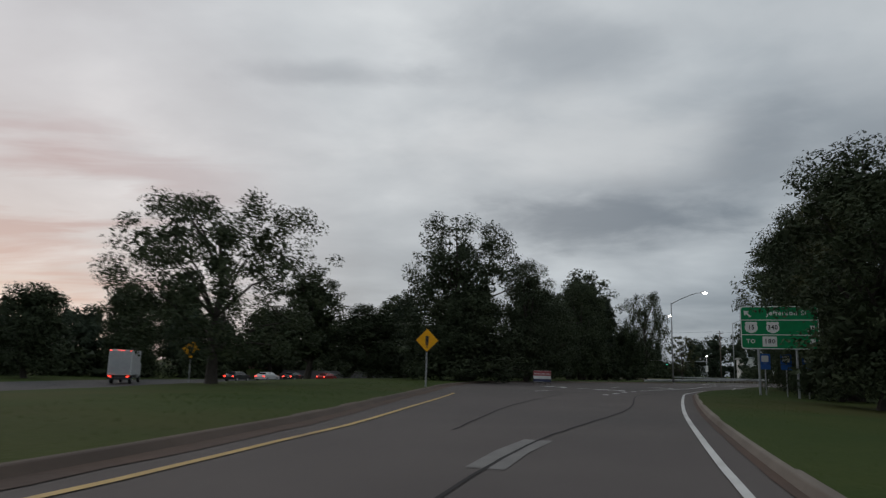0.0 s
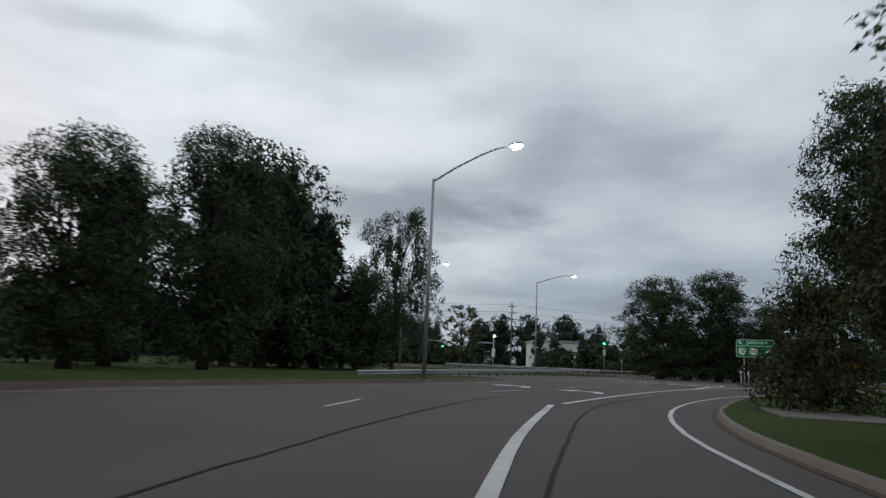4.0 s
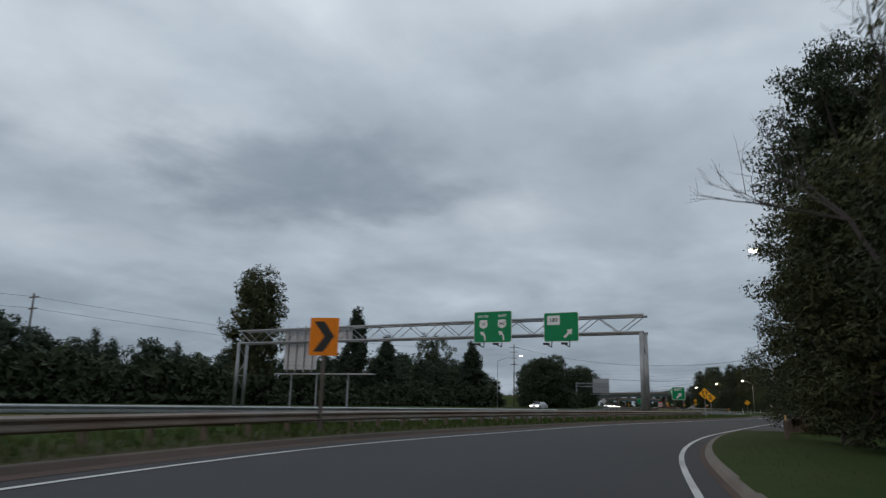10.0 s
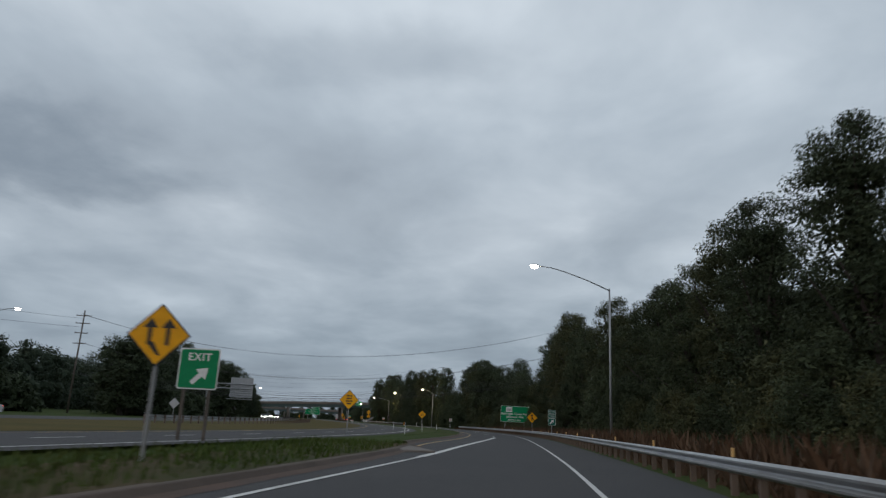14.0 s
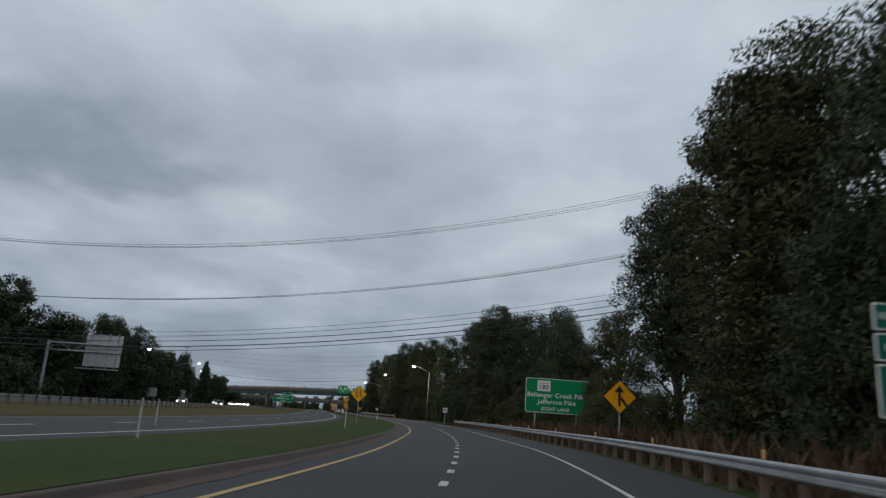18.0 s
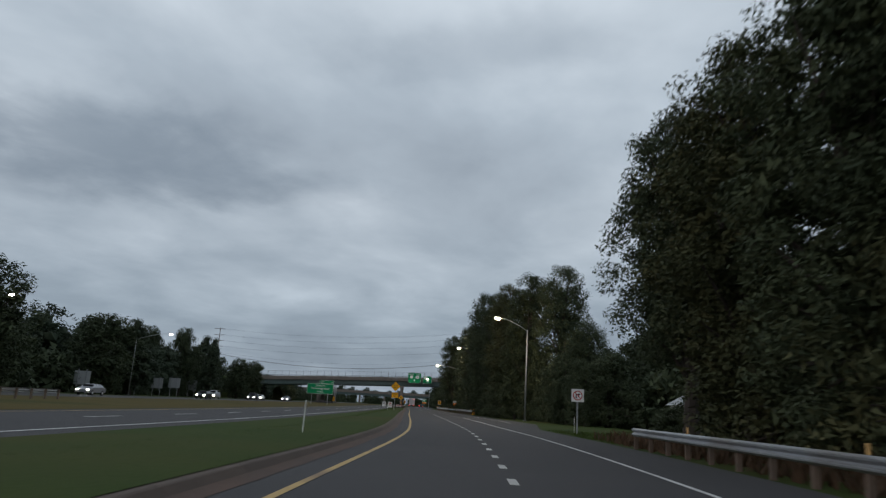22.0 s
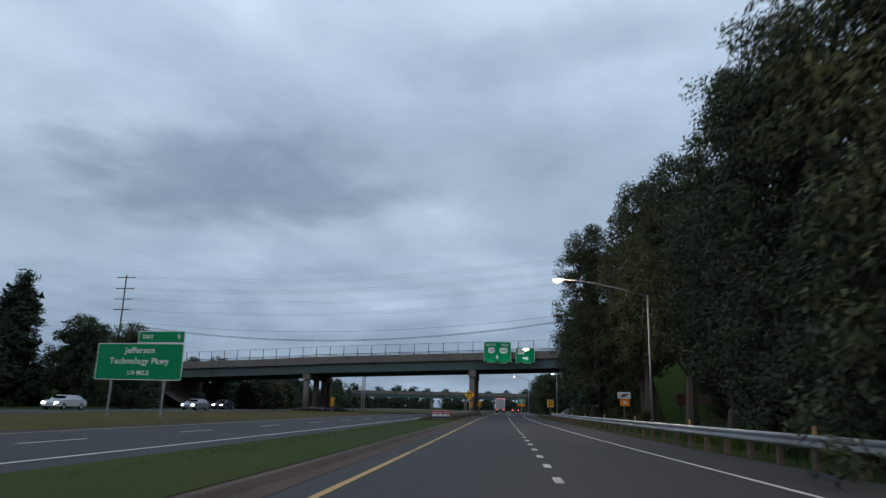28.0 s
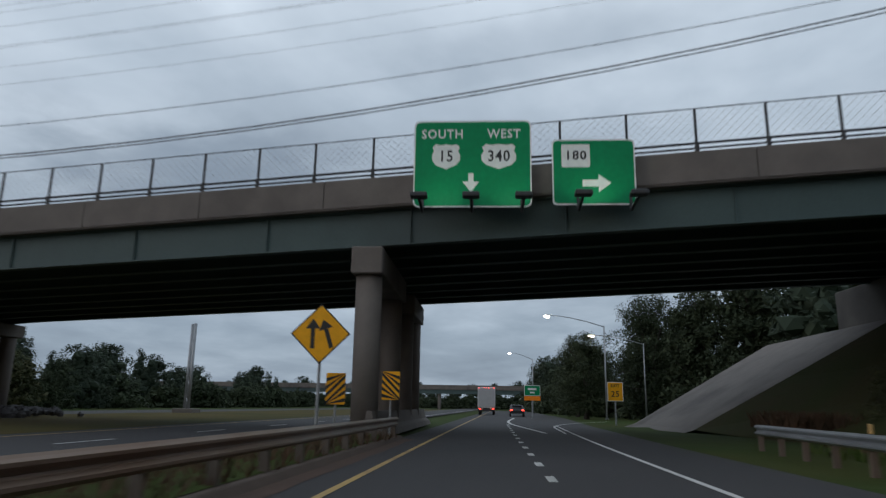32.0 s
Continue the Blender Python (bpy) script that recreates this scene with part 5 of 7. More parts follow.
face(t, rounded(1.22, 0.95, 0.04, 2, 0, 2.62), SIGN_YELLOW, SIGN_BLACK, 0.03)
lettering("MERGE", 0.27, 0, 2.82, t, SIGN_BLACK)
lettering("LEFT", 0.27, 0, 2.45, t, SIGN_BLACK)
t = thing("notice_board", pose(226.6, -18.2, 0, 0, 0, -88), "white and red notices on short stakes in the median grass", "notice board")
face(t, rounded(0.6, 0.8, 0.02, 2, -0.6, 1.0), SIGN_WHITE)
bars(t, -0.6, 1.15, (0.35,), 0.12, 0.05, SIGN_BLACK)
p = part("panel", plate(rounded(0.75, 0.95, 0.02, 2, 0.45, 0.95), -0.004, 0.02), SIGN_WHITE, t)
bars(t, 0.45, 1.2, (0.5,), 0.16, 0.05, SIGN_RED)
bars(t, 0.45, 0.85, (0.2, 0.25), 0.07, 0.05, SIGN_RED)
sign_posts(t, [-0.6, 0.45], -0.05, 1.0, WOOD, 0.02, True)
# exit sign of the highway
t = guide_sign(274.9, -0.4, 3.68, 6.55, 2.45, -97, "green guide sign on posts beside the highway", (-2.0, 2.0))
lettering("Jefferson", 0.56, 0, 4.42, t, SIGN_WHITE)
lettering("Technology Pkwy", 0.56, 0, 3.70, t, SIGN_WHITE)
lettering("1/4 MILE", 0.42, 0, 2.92, t, SIGN_WHITE)
face(t, rounded(3.5, 0.82, 0.06, 3, 1.5, 5.33), SIGN_GREEN, SIGN_WHITE, 0.05)
lettering("EXIT", 0.36, 0.5, 5.33, t, SIGN_WHITE)
lettering("9", 0.48, 2.8, 5.33, t, SIGN_WHITE)
# overhead signs fixed to the bridge
t = guide_sign(343.4, -24.1, 10.15, 4.45, 3.45, -90, "green overhead route sign fixed to the bridge")
lettering("SOUTH", 0.50, -1.15, 11.32, t, SIGN_WHITE, font_width=0.9)
lettering("WEST", 0.50, 1.2, 11.32, t, SIGN_WHITE, font_width=0.9)
for cx, num in ((-1.0, "15"), (1.0, "340")):
    symbol(t, us_shield(1.1 if num == "15" else 1.35, 1.0, cx, 10.42), SIGN_WHITE)
    lettering(num, 0.62, cx, 10.42, t, SIGN_BLACK, -0.02, 0.85)
symbol(t, arrow_shape(0.75, 0.20, 0.42, 180, -0.05, 9.38), SIGN_WHITE)
for x in (-1.85, 0.0, 1.85):
    sign_light(t, x, 8.38)
t = guide_sign(343.2, -28.6, 9.72, 3.05, 2.55, -90, "green overhead exit sign fixed to the bridge")
symbol(t, rounded(1.05, 0.9, 0.05, 2, -0.65, 10.35), SIGN_WHITE)
lettering("180", 0.50, -0.65, 10.35, t, SIGN_BLACK, -0.02)
symbol(t, arrow_shape(1.05, 0.26, 0.46, -90, 0.1, 9.28), SIGN_WHITE)
for x in (-0.6, 1.3):
    sign_light(t, x, 8.38)
for x, y, z in ((342.1, -23.0, 8.7), (342.1, -25.6, 8.7), (342.1, -28.6, 8.7)):
    l = new("sign_flood_light", bpy.data.lights.new("sign_flood_light", "SPOT"))
    l.data.energy, l.data.color, l.data.spot_size, l.data.shadow_soft_size = 22, (0.8, 1.0, 0.75), radians(110), 0.12
    l.matrix_world = look((x, y, z), (343.4, y, z + 1.2))
t = diamond(338.3, -19.9, 3.15, 1.22, -88, "yellow merging lanes warning sign by the bridge pier", SIGN_YELLOW)
for cx, tilt in ((-0.22, 0), (0.20, 18)):
    symbol(t, arrow_shape(0.85, 0.12, 0.28, tilt, cx, 3.15), SIGN_BLACK)
striped_board(340.2, -20.0, 1.65, 0.60, 0.95, -88, "yellow and black striped marker board before the pier", 1)
striped_board(343.2, -22.2 + 0.9, 1.85, 0.62, 0.98, -88, "yellow and black striped marker board before the pier", -1)
striped_board(343.5, 2.9, 1.55, 0.70, 1.5, -88, "yellow and black striped marker board in the median", -1)
# beyond the rail
t = thing("clinic_sign", pose(313.1, -34.2, 0, 0, 0, -88), "dark green direction sign with a white arrow on a post", "road sign")
face(t, rounded(1.0, 0.45, 0.03, 2, 0, 3.05), SIGN_TEAL, SIGN_WHITE, 0.03)
lettering("VACCINE", 0.17, 0, 3.05, t, SIGN_WHITE)
face(t, rounded(1.0, 0.5, 0.03, 2, 0, 2.56), SIGN_TEAL, SIGN_WHITE, 0.03)
lettering("CLINIC", 0.2, 0, 2.56, t, SIGN_WHITE)
face(t, rounded(1.0, 0.8, 0.03, 2, 0, 1.88), SIGN_TEAL, SIGN_WHITE, 0.03)
symbol(t, arrow_shape(0.72, 0.15, 0.30, -90, 0, 1.88), SIGN_WHITE)
sign_posts(t, [0], -0.1, 3.0, WOOD, 0.05, True)
t = guide_sign(375.1, -34.8, 2.5, 1.25, 1.5, -88, "yellow exit speed sign on a post", (0,), SIGN_YELLOW, name="speed_sign")
lettering("EXIT", 0.32, 0, 2.95, t, SIGN_BLACK)
lettering("25", 0.62, 0, 2.3, t, SIGN_BLACK)
t = guide_sign(393.3, -29.4, 2.9, 1.7, 1.1, -88, "small green exit sign above an orange plate", (0,), name="exit_sign")
bars(t, 0, 3.05, (0.9,), 0.2, 0.1, SIGN_WHITE)
bars(t, 0, 2.7, (0.5,), 0.16, 0.1, SIGN_WHITE)
face(t, rounded(1.7, 0.45, 0.03, 2, 0, 2.1), SIGN_ORANGE)
t = guide_sign(401.0, -51.0, 3.4, 2.6, 1.3, -92, "small green guide sign by a slip road", (-0.8, 0.8))
bars(t, 0, 3.6, (1.6,), 0.22, 0.1, SIGN_WHITE)
bars(t, 0, 3.15, (1.1,), 0.22, 0.1, SIGN_WHITE)

# ---------------------------------------------------------------- trees
ICO = [(0, 0, 1), (0.894, 0, 0.447), (0.276, 0.851, 0.447), (-0.724, 0.526, 0.447), (-0.724, -0.526, 0.447), (0.276, -0.851, 0.447),
       (0.724, 0.526, -0.447), (-0.276, 0.851, -0.447), (-0.894, 0, -0.447), (-0.276, -0.851, -0.447), (0.724, -0.526, -0.447), (0, 0, -1)]
ICO_F = [(0, 1, 2), (0, 2, 3), (0, 3, 4), (0, 4, 5), (0, 5, 1), (1, 6, 2), (2, 7, 3), (3, 8, 4), (4, 9, 5), (5, 10, 1), (2, 6, 7), (3, 7, 8), (4, 8, 9), (5, 9, 10), (1, 10, 6), (11, 7, 6), (11, 8, 7), (11, 9, 8), (11, 10, 9), (11, 6, 10)]


def leaf_mesh(name, centres, cores, total, size, material, seed, droop=0.0, narrow=0.5, solid=False):
    """A crown of many pointed leaves on the given clusters (centre, radius), facing out and up, with dense hearts inside it."""
    rnd = np.random.RandomState(seed)
    verts, faces, count = [], [], 0
    area = sum(r * r for _, r in centres)

    def unit(v):
        return v / (np.linalg.norm(v, axis=1, keepdims=True) + 1e-9)

    for c, rad in centres:
        n = max(6, int(total * rad * rad / area))
        d = unit(rnd.normal(size=(n, 3)))
        p = np.array(c) + d * (rad * rnd.uniform(0.2, 1.12, (n, 1)) ** 0.55) * np.array([1, 1, 0.8])
        nr = unit(d * 0.8 + rnd.normal(size=(n, 3)) * 0.5 + np.array([0, 0, 0.35]))
        a = rnd.normal(size=(n, 3)) * 0.7 + d * 0.6
        a[:, 2] -= droop
        a = unit(a - nr * (a * nr).sum(1, keepdims=True))
        b = np.cross(nr, a)
        s = size * rnd.uniform(0.5, 1.35, (n, 1))
        q = np.stack([p - a * s * 0.4 - b * s * narrow * 0.5, p - a * s * 0.35 + b * s * narrow * 0.5, p + a * s * 0.65], 1)
        verts.append(q.reshape(-1, 3))
        faces.append(np.arange(3 * n).reshape(-1, 3) + count)
        count += 3 * n
    for c, rad in cores:
        if not solid:
            n = 60
            p = np.array(c) + rnd.normal(size=(n, 3)) * rad * 0.42
            a, b = rnd.normal(size=(n, 3)), rnd.normal(size=(n, 3))
            a /= np.linalg.norm(a, axis=1, keepdims=True)
            b = np.cross(a, b)
            b /= np.linalg.norm(b, axis=1, keepdims=True) + 1e-9
            s = size * 2.5 * rnd.uniform(0.6, 1.3, (n, 1))
            verts.append(np.stack([p - a * s * 0.5, p + b * s * 0.36, p + a * s * 0.5], 1).reshape(-1, 3))
            faces.append(np.arange(3 * n).reshape(-1, 3) + count)
            count += 3 * n
            continue
        v = np.array(ICO) * rad * rnd.uniform(0.6, 1.2, (12, 1)) * np.array([1, 1, 0.85]) + np.array(c)
        verts.append(v)
        faces.append(np.array(ICO_F) + count)
        count += 12
    me = bpy.data.meshes.new(name)
    me.from_pydata(np.concatenate(verts).tolist(), [], np.concatenate(faces).tolist())
    me.materials.append(material)
    return me


def trunk_mesh(name, h, r, limbs, seed):
    """A tapered, slightly bent trunk with limbs to the given points."""
    rnd = random.Random(seed)
    bm = bmesh.new()
    bend = [(0, 0, -0.2)]
    for k in range(1, 6):
        bend.append((rnd.uniform(-0.03, 0.03) * h, rnd.uniform(-0.03, 0.03) * h, h * k / 5))
    tube(bm, bend, [r * (1.35 if k == 0 else 1 - 0.16 * k) for k in range(6)], 8)
    for p in limbs:
        s = Vector(bend[min(5, max(1, int(5 * min(0.95, p[2] * 0.62 / h))))])
        e = Vector(p)
        mid = (s + e) / 2 + Vector((0, 0, (e - s).length * 0.10))
        tube(bm, [s, mid, e], [r * 0.38, r * 0.24, r * 0.07], 5, cap=False)
    me = bpy.data.meshes.new(name)
    bm.to_mesh(me)
    bm.free()
    me.materials.append(BARK)
    return me


TREES = {}


def outline(shape, f, rnd):
    """Half width of the crown at the share f of its height."""
    if shape == "round":
        return math.sqrt(max(0.03, 1 - (2 * f - 0.92) ** 2 / 1.22))
    if shape == "cone":
        return max(0.07, 1.0 - f) ** 0.8 * (0.72 + 0.32 * math.sin(f * 34) ** 2)
    if shape == "fan":
        return 0.42 + 0.58 * math.sin(math.pi * min(1.0, f * 0.86 + 0.12)) ** 0.8
    return math.sqrt(max(0.04, 1 - f ** 2.2))


def tree_kind(key, h, w, low, clusters, total, size, material, seed, shape="round", heart=0.55, rad0=0.095):
    """A kind of tree: height, crown width, height at which the crown begins, number of leaves."""
    rnd = random.Random(seed)
    centres, cores = [], []
    for k in range(clusters):
        f = (k + rnd.random()) / clusters
        a = rnd.random() * 2 * math.pi
        lobe = 1 + 0.13 * math.sin(3 * a + seed + 4 * f) + 0.09 * math.sin(5 * a + 2 * seed - 6 * f)
        env = outline(shape, f, rnd)
        rr = w / 2 * env * lobe * rnd.uniform(0.12, 1.0) ** 0.42
        rad = rnd.uniform(0.55, 1.3) * w * rad0
        centres.append(((rr * math.cos(a), rr * math.sin(a), low + (h - low) * f), rad))
    for k in range(int(clusters * heart)):
        f = rnd.uniform(0.06, 0.86)
        a = rnd.random() * 2 * math.pi
        rr = w / 2 * outline(shape, f, rnd) * rnd.uniform(0.0, 0.72)
        cores.append(((rr * math.cos(a), rr * math.sin(a), low + (h - low) * f), w * rad0 * rnd.uniform(0.8, 1.25)))
    top = max(c[2] + 0.7 * r for c, r in centres)
    wide = np.percentile([math.hypot(c[0], c[1]) + 0.8 * r for c, r in centres], 94)
    kz, kx = (h - low) / (top - low), w / 2 / wide
    centres = [((c[0] * kx, c[1] * kx, low + (c[2] - low) * kz), r) for c, r in centres]
    cores = [((c[0] * kx, c[1] * kx, low + (c[2] - low) * kz), r) for c, r in cores]
    limbs = [c for c, _ in centres[::max(1, clusters // 16)]]
    TREES[key] = (trunk_mesh("trunk", h * 0.84, h * 0.018 + 0.06, limbs, seed), leaf_mesh("crown", centres, cores, total, size, material, seed, 0.15 if shape != "cone" else 0.4, 0.5 if shape != "cone" else 0.25, key in ("far", "farpine")), h, w)


def tree_kinds(key, h, w, low, clusters, total, size, material, seed, shape="round", heart=0.55, rad0=0.095, tall=0.0):
    """One kind, as it stands beside the road and, with fewer and larger leaves, behind; tall: height of a slender form."""
    tree_kind(key, h, w, low, clusters, total, size, material, seed, shape, heart, rad0)
    tree_kind(key + "_back", h, w, low, int(clusters * 0.75), total // 3, size * 1.7, material, seed + 30, shape, heart, rad0)
    if tall:
        tree_kind(key + "_tall", tall, w * 0.9, low * 1.3, int(clusters * 1.35), int(total * 1.3), size, material, seed + 60, shape, heart, rad0)


tree_kinds("oak", 14, 11, 1.2, 200, 27000, 0.21, LEAF, 1, tall=20)
tree_kinds("maple", 14, 9, 0.7, 180, 25000, 0.20, LEAF, 2, tall=20)
tree_kinds("ash", 15, 9, 1.0, 180, 24000, 0.20, LEAF_B, 3, tall=20)
tree_kinds("open", 12, 13, 1.8, 210, 22000, 0.22, LEAF, 4, "fan", 0.10, 0.062)
tree_kinds("crowned", 15, 12, 0.8, 200, 22000, 0.24, LEAF, 12, "fan", 0.40, 0.075)
tree_kinds("limbed", 18, 11, 4.0, 210, 28000, 0.22, LEAF, 13, "round", 0.65, 0.085, tall=21)
tree_kinds("pine", 16, 8, 1.0, 160, 17000, 0.32, NEEDLE_AND_FAR, 5, "cone", 0.6, 0.10)
tree_kinds("bush", 5, 6, 0.1, 80, 9000, 0.15, LEAF_B, 6, "dome", 0.6, 0.11)
tree_kinds("thicket", 9, 8, 0.2, 120, 16000, 0.20, LEAF, 7, "dome", 0.6, 0.10)
tree_kinds("sparse", 11, 8, 2.0, 190, 11000, 0.22, LEAF_B, 8, "fan", 0.0, 0.055)
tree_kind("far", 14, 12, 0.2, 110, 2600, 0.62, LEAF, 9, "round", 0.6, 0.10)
tree_kind("farpine", 15, 8, 0.3, 80, 2200, 0.60, NEEDLE_AND_FAR, 10, "cone", 0.8, 0.11)
tree_kind("hedge", 6, 14, 0.0, 60, 1800, 0.7, LEAF, 11, "dome", 0.4, 0.12)
ROADSIDE = np.vstack([GORE[::3], LANE[::3], RIGHT[::3], EDGE_E[::3], START_L[::3]])
LABELS = {"oak": "broad dark green deciduous tree in full leaf", "maple": "dense dark green deciduous tree in full leaf", "ash": "tall olive green tree in full leaf",
          "open": "wide tree with a feathery open crown on the grass", "crowned": "broad tree with a loose fan-shaped crown", "limbed": "tall green tree with high boughs and a bare lower trunk",
          "pine": "dark pine with drooping boughs", "bush": "olive green bush at the edge of the verge",
          "thicket": "dense thicket of young trees and vines", "sparse": "thin tree with few leaves and open twigs", "far": "distant dark deciduous tree", "farpine": "distant dark pine", "hedge": "wide dark undergrowth below trees"}
_rt = random.Random(42)
WOODS = []


def tree(key, x, y, h, w=None, label=""):
    form = key
    if key not in ("far", "farpine", "hedge"):
        if np.min(np.hypot(ROADSIDE[:, 0] - x, ROADSIDE[:, 1] - y)) > 20.0:
            form = key + "_back"
        elif w and key + "_tall" in TREES and h / w > 1.85:
            form = key + "_tall"
    tm, cm, h0, w0 = TREES[form]
    sz = h / h0
    sx = (w / w0) if w else sz
    m = pose(x, y, -0.05 + dip(x, y), 0, 0, _rt.uniform(0, 360)) @ Matrix.Diagonal((sx, sx, sz, 1))
    if key in ("far", "farpine", "hedge"):
        WOODS.append((key, m))
        return None
    name = "bush" if key in ("bush", "thicket") else "pine_tree" if key == "pine" else "tree"
    t = new(name)
    t.matrix_basis = m
    tagged(t, label or LABELS[key], "bush" if name == "bush" else "tree", "roadside trees" if name != "bush" else "roadside bushes")
    for nm, me in (("trunk", tm), ("crown", cm)):
        o = new(nm, me)
        o.parent = t
    return t


def row_of(keys, pts, step, depth, h0, h1, seed, w=None):
    """Trees at uneven distances beside a plan line; depth: how far they scatter to its left."""
    rnd = random.Random(seed)
    line = resample(np.array(pts, float), step)
    nrm = normals(line)
    for p, q in zip(line, nrm):
        d = rnd.uniform(*depth)
        j = rnd.uniform(-0.4, 0.4) * step
        dirn = (-q[1], q[0])
        h = rnd.uniform(h0, h1)
        tree(rnd.choice(keys), p[0] + q[0] * d + dirn[0] * j, p[1] + q[1] * d + dirn[1] * j, h, None if w is None else h * w * rnd.uniform(0.85, 1.15))


def far_woods(name, label, inside):
    """Joins the far trees for which inside(x, y) holds into one stretch of woods."""
    verts, faces, mats, count = [], [], [], 0
    for key, m in WOODS:
        if not inside(m.translation.x, m.translation.y):
            continue
        me = TREES[key][1]
        v = np.empty(len(me.vertices) * 3)
        me.vertices.foreach_get("co", v)
        f = np.empty(len(me.polygons) * 3, int)
        me.polygons.foreach_get("vertices", f)
        mm = np.array(m)
        verts.append(v.reshape(-1, 3) @ mm[:3, :3].T + mm[:3, 3])
        faces.append(f.reshape(-1, 3) + count)
        # far broadleaf crowns take the darker needle tone: distance shade put into colour
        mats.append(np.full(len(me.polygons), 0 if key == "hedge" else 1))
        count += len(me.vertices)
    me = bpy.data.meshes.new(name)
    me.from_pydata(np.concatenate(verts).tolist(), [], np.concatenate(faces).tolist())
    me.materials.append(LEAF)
    me.materials.append(NEEDLE_AND_FAR)
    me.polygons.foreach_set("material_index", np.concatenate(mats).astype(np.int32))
    tagged(new(name, me), label, "woods", "", "stuff")


# the first bend: trees left of the road
tree("open", -231.4, -30.8, 10.9, 13.2)
tree("crowned", -215.0, -7.5, 15.2, 12.4)
tree("thicket", -214.6, -8.5, 8.6, 12.0)
tree("maple", -207.3, -0.6, 12.6, 7.0)
tree("oak", -204.0, 6.0, 10.5, 9.0)
tree("thicket", -223.0, 4.0, 8.0, 11.0)
tree("maple", -219.0, 24.0, 11.5, 11.0)
tree("oak", -242.0, 62.0, 12.0, 13.0)
tree("oak", -262.0, 45.0, 15.0, 11.0)
tree("oak", -270.0, 30.0, 13.0, 12.0)
tree("thicket", -280.0, 14.0, 9.0, 13.0)
tree("limbed", -229.5, 2.0, 11.5, 9.0)
tree("oak", -262.0, 72.0, 15.0, 13.0)
for x, y, h in ((-204, 14, 11.0), (-211, 18, 10.5), (-199, 23, 11.5), (-219, 20, 10.5)):
    tree(_rt.choice(("pine", "maple")), x, y, h, 8.5)
tree("maple", -192.6, 29.8, 14.6, 9.0)
tree("pine", -198.0, 34.0, 12.5, 8.5)
tree("crowned", -187.4, 45.0, 18.8, 12.4)
tree("pine", -181.5, 51.5, 15.0, 9.5)
tree("maple", -190.0, 45.0, 15.0, 11.0)
tree("open", -173.6, 52.6, 16.2, 9.4)
tree("thicket", -178.0, 50.0, 10.0, 8.0)
tree("pine", -184.5, 50.5, 16.5, 10.0)
tree("thicket", -184.0, 48.0, 8.0, 9.0)
tree("thicket", -178.5, 53.5, 7.5, 8.5)
row_of(["thicket", "hedge"], [(-216, 22), (-200, 40), (-188, 52)], 6, (-3, 5), 3.5, 5.5, 31)
row_of(["far", "farpine", "far"], [(-345, 0), (-300, 40), (-255, 66), (-215, 92)], 7, (-4, 6), 10, 13.5, 3)
row_of(["hedge"], [(-345, -8), (-300, 32), (-255, 58), (-215, 84), (-180, 110)], 9, (-2, 2), 4.5, 7, 32)
row_of(["far", "farpine"], [(-215, 122), (-170, 148), (-120, 178)], 6, (-4, 6), 10, 14, 4)
row_of(["hedge"], [(-185, 128), (-150, 146), (-118, 160)], 8, (-2, 2), 4.5, 7.5, 33)
# trees right of the first bend
tree("maple", -199.8, -40.6, 12.6, 10.6)
tree("oak", -201.0, -55.0, 12.5, 10.0)
tree("oak", -190.4, -20.8, 14.6, 9.2)
tree("ash", -192.4, -28.5, 15.0, 8.0)
tree("maple", -184.9, -9.9, 15.0, 7.6)
tree("ash", -181.5, -5.5, 9.0, 5.6)
tree("thicket", -194.5, -30.0, 8.0, 6.5)
tree("thicket", -187.0, -15.5, 7.5, 6.5)
tree("bush", -176.2, 3.2, 4.6, 4.6)
tree("limbed", -168.0, 5.8, 14.0, 8.6)
tree("limbed", -162.3, 9.4, 11.5, 6.4)
tree("ash", -154.0, 11.0, 11.5, 7.0)
row_of(["oak", "maple"], [(-186, -42), (-166, -18), (-148, 2), (-128, 10)], 7, (-7, -1), 10, 14, 5)
row_of(["thicket", "bush"], [(-172, -2), (-158, 8), (-140, 17)], 5, (-3, -1), 3, 5, 35)
tree("limbed", -136.2, 21.4, 12.0, 7.0)
tree("maple", -128.0, 19.5, 10.5, 8.0)
tree("ash", -105.6, 25.9, 9.6, 6.0)
tree("maple", -102.2, 24.6, 9.6, 6.4)
tree("ash", -95.0, 24.6, 9.5, 6.4)
tree("ash", -78.5, 21.6, 8.6, 6.4)
tree("ash", -90.0, 24.2, 10.0, 5.4)
tree("thicket", -103.0, 23.8, 6.0, 5.5)
tree("thicket", -94.0, 22.5, 6.0, 6.0)
tree("limbed", -77.2, 18.6, 21.5, 9.6)
tree("maple", -64.5, 13.2, 11.0, 7.6)
tree("ash", -75.5, 17.4, 13.0, 8.0)
tree("thicket", -76.5, 18.2, 6.0, 5.5)
tree("ash", -52.5, 5.6, 13.0, 7.5)
tree("oak", -66.0, 11.0, 12.0, 7.0)
row_of(["oak", "maple"], [(-120, 12), (-90, 9), (-60, -2)], 7, (-4, 2), 10, 13, 36)
row_of(["thicket", "bush"], [(-118, 22), (-96, 19), (-70, 13), (-50, 7)], 4.5, (-2, 0), 3.5, 5.5, 37)
# the island beyond the crossroads
tree("maple", -136.3, 58.2, 13.2, 11.6)
tree("maple", -129.8, 54.8, 14.2, 11.2)
tree("ash", -124.9, 51.2, 10.0, 7.4)
tree("thicket", -133.5, 56.5, 6.5, 8.5)
tree("thicket", -128.0, 54.0, 5.5, 7.0)
tree("sparse", -146.0, 98.0, 11.0, 8.0)
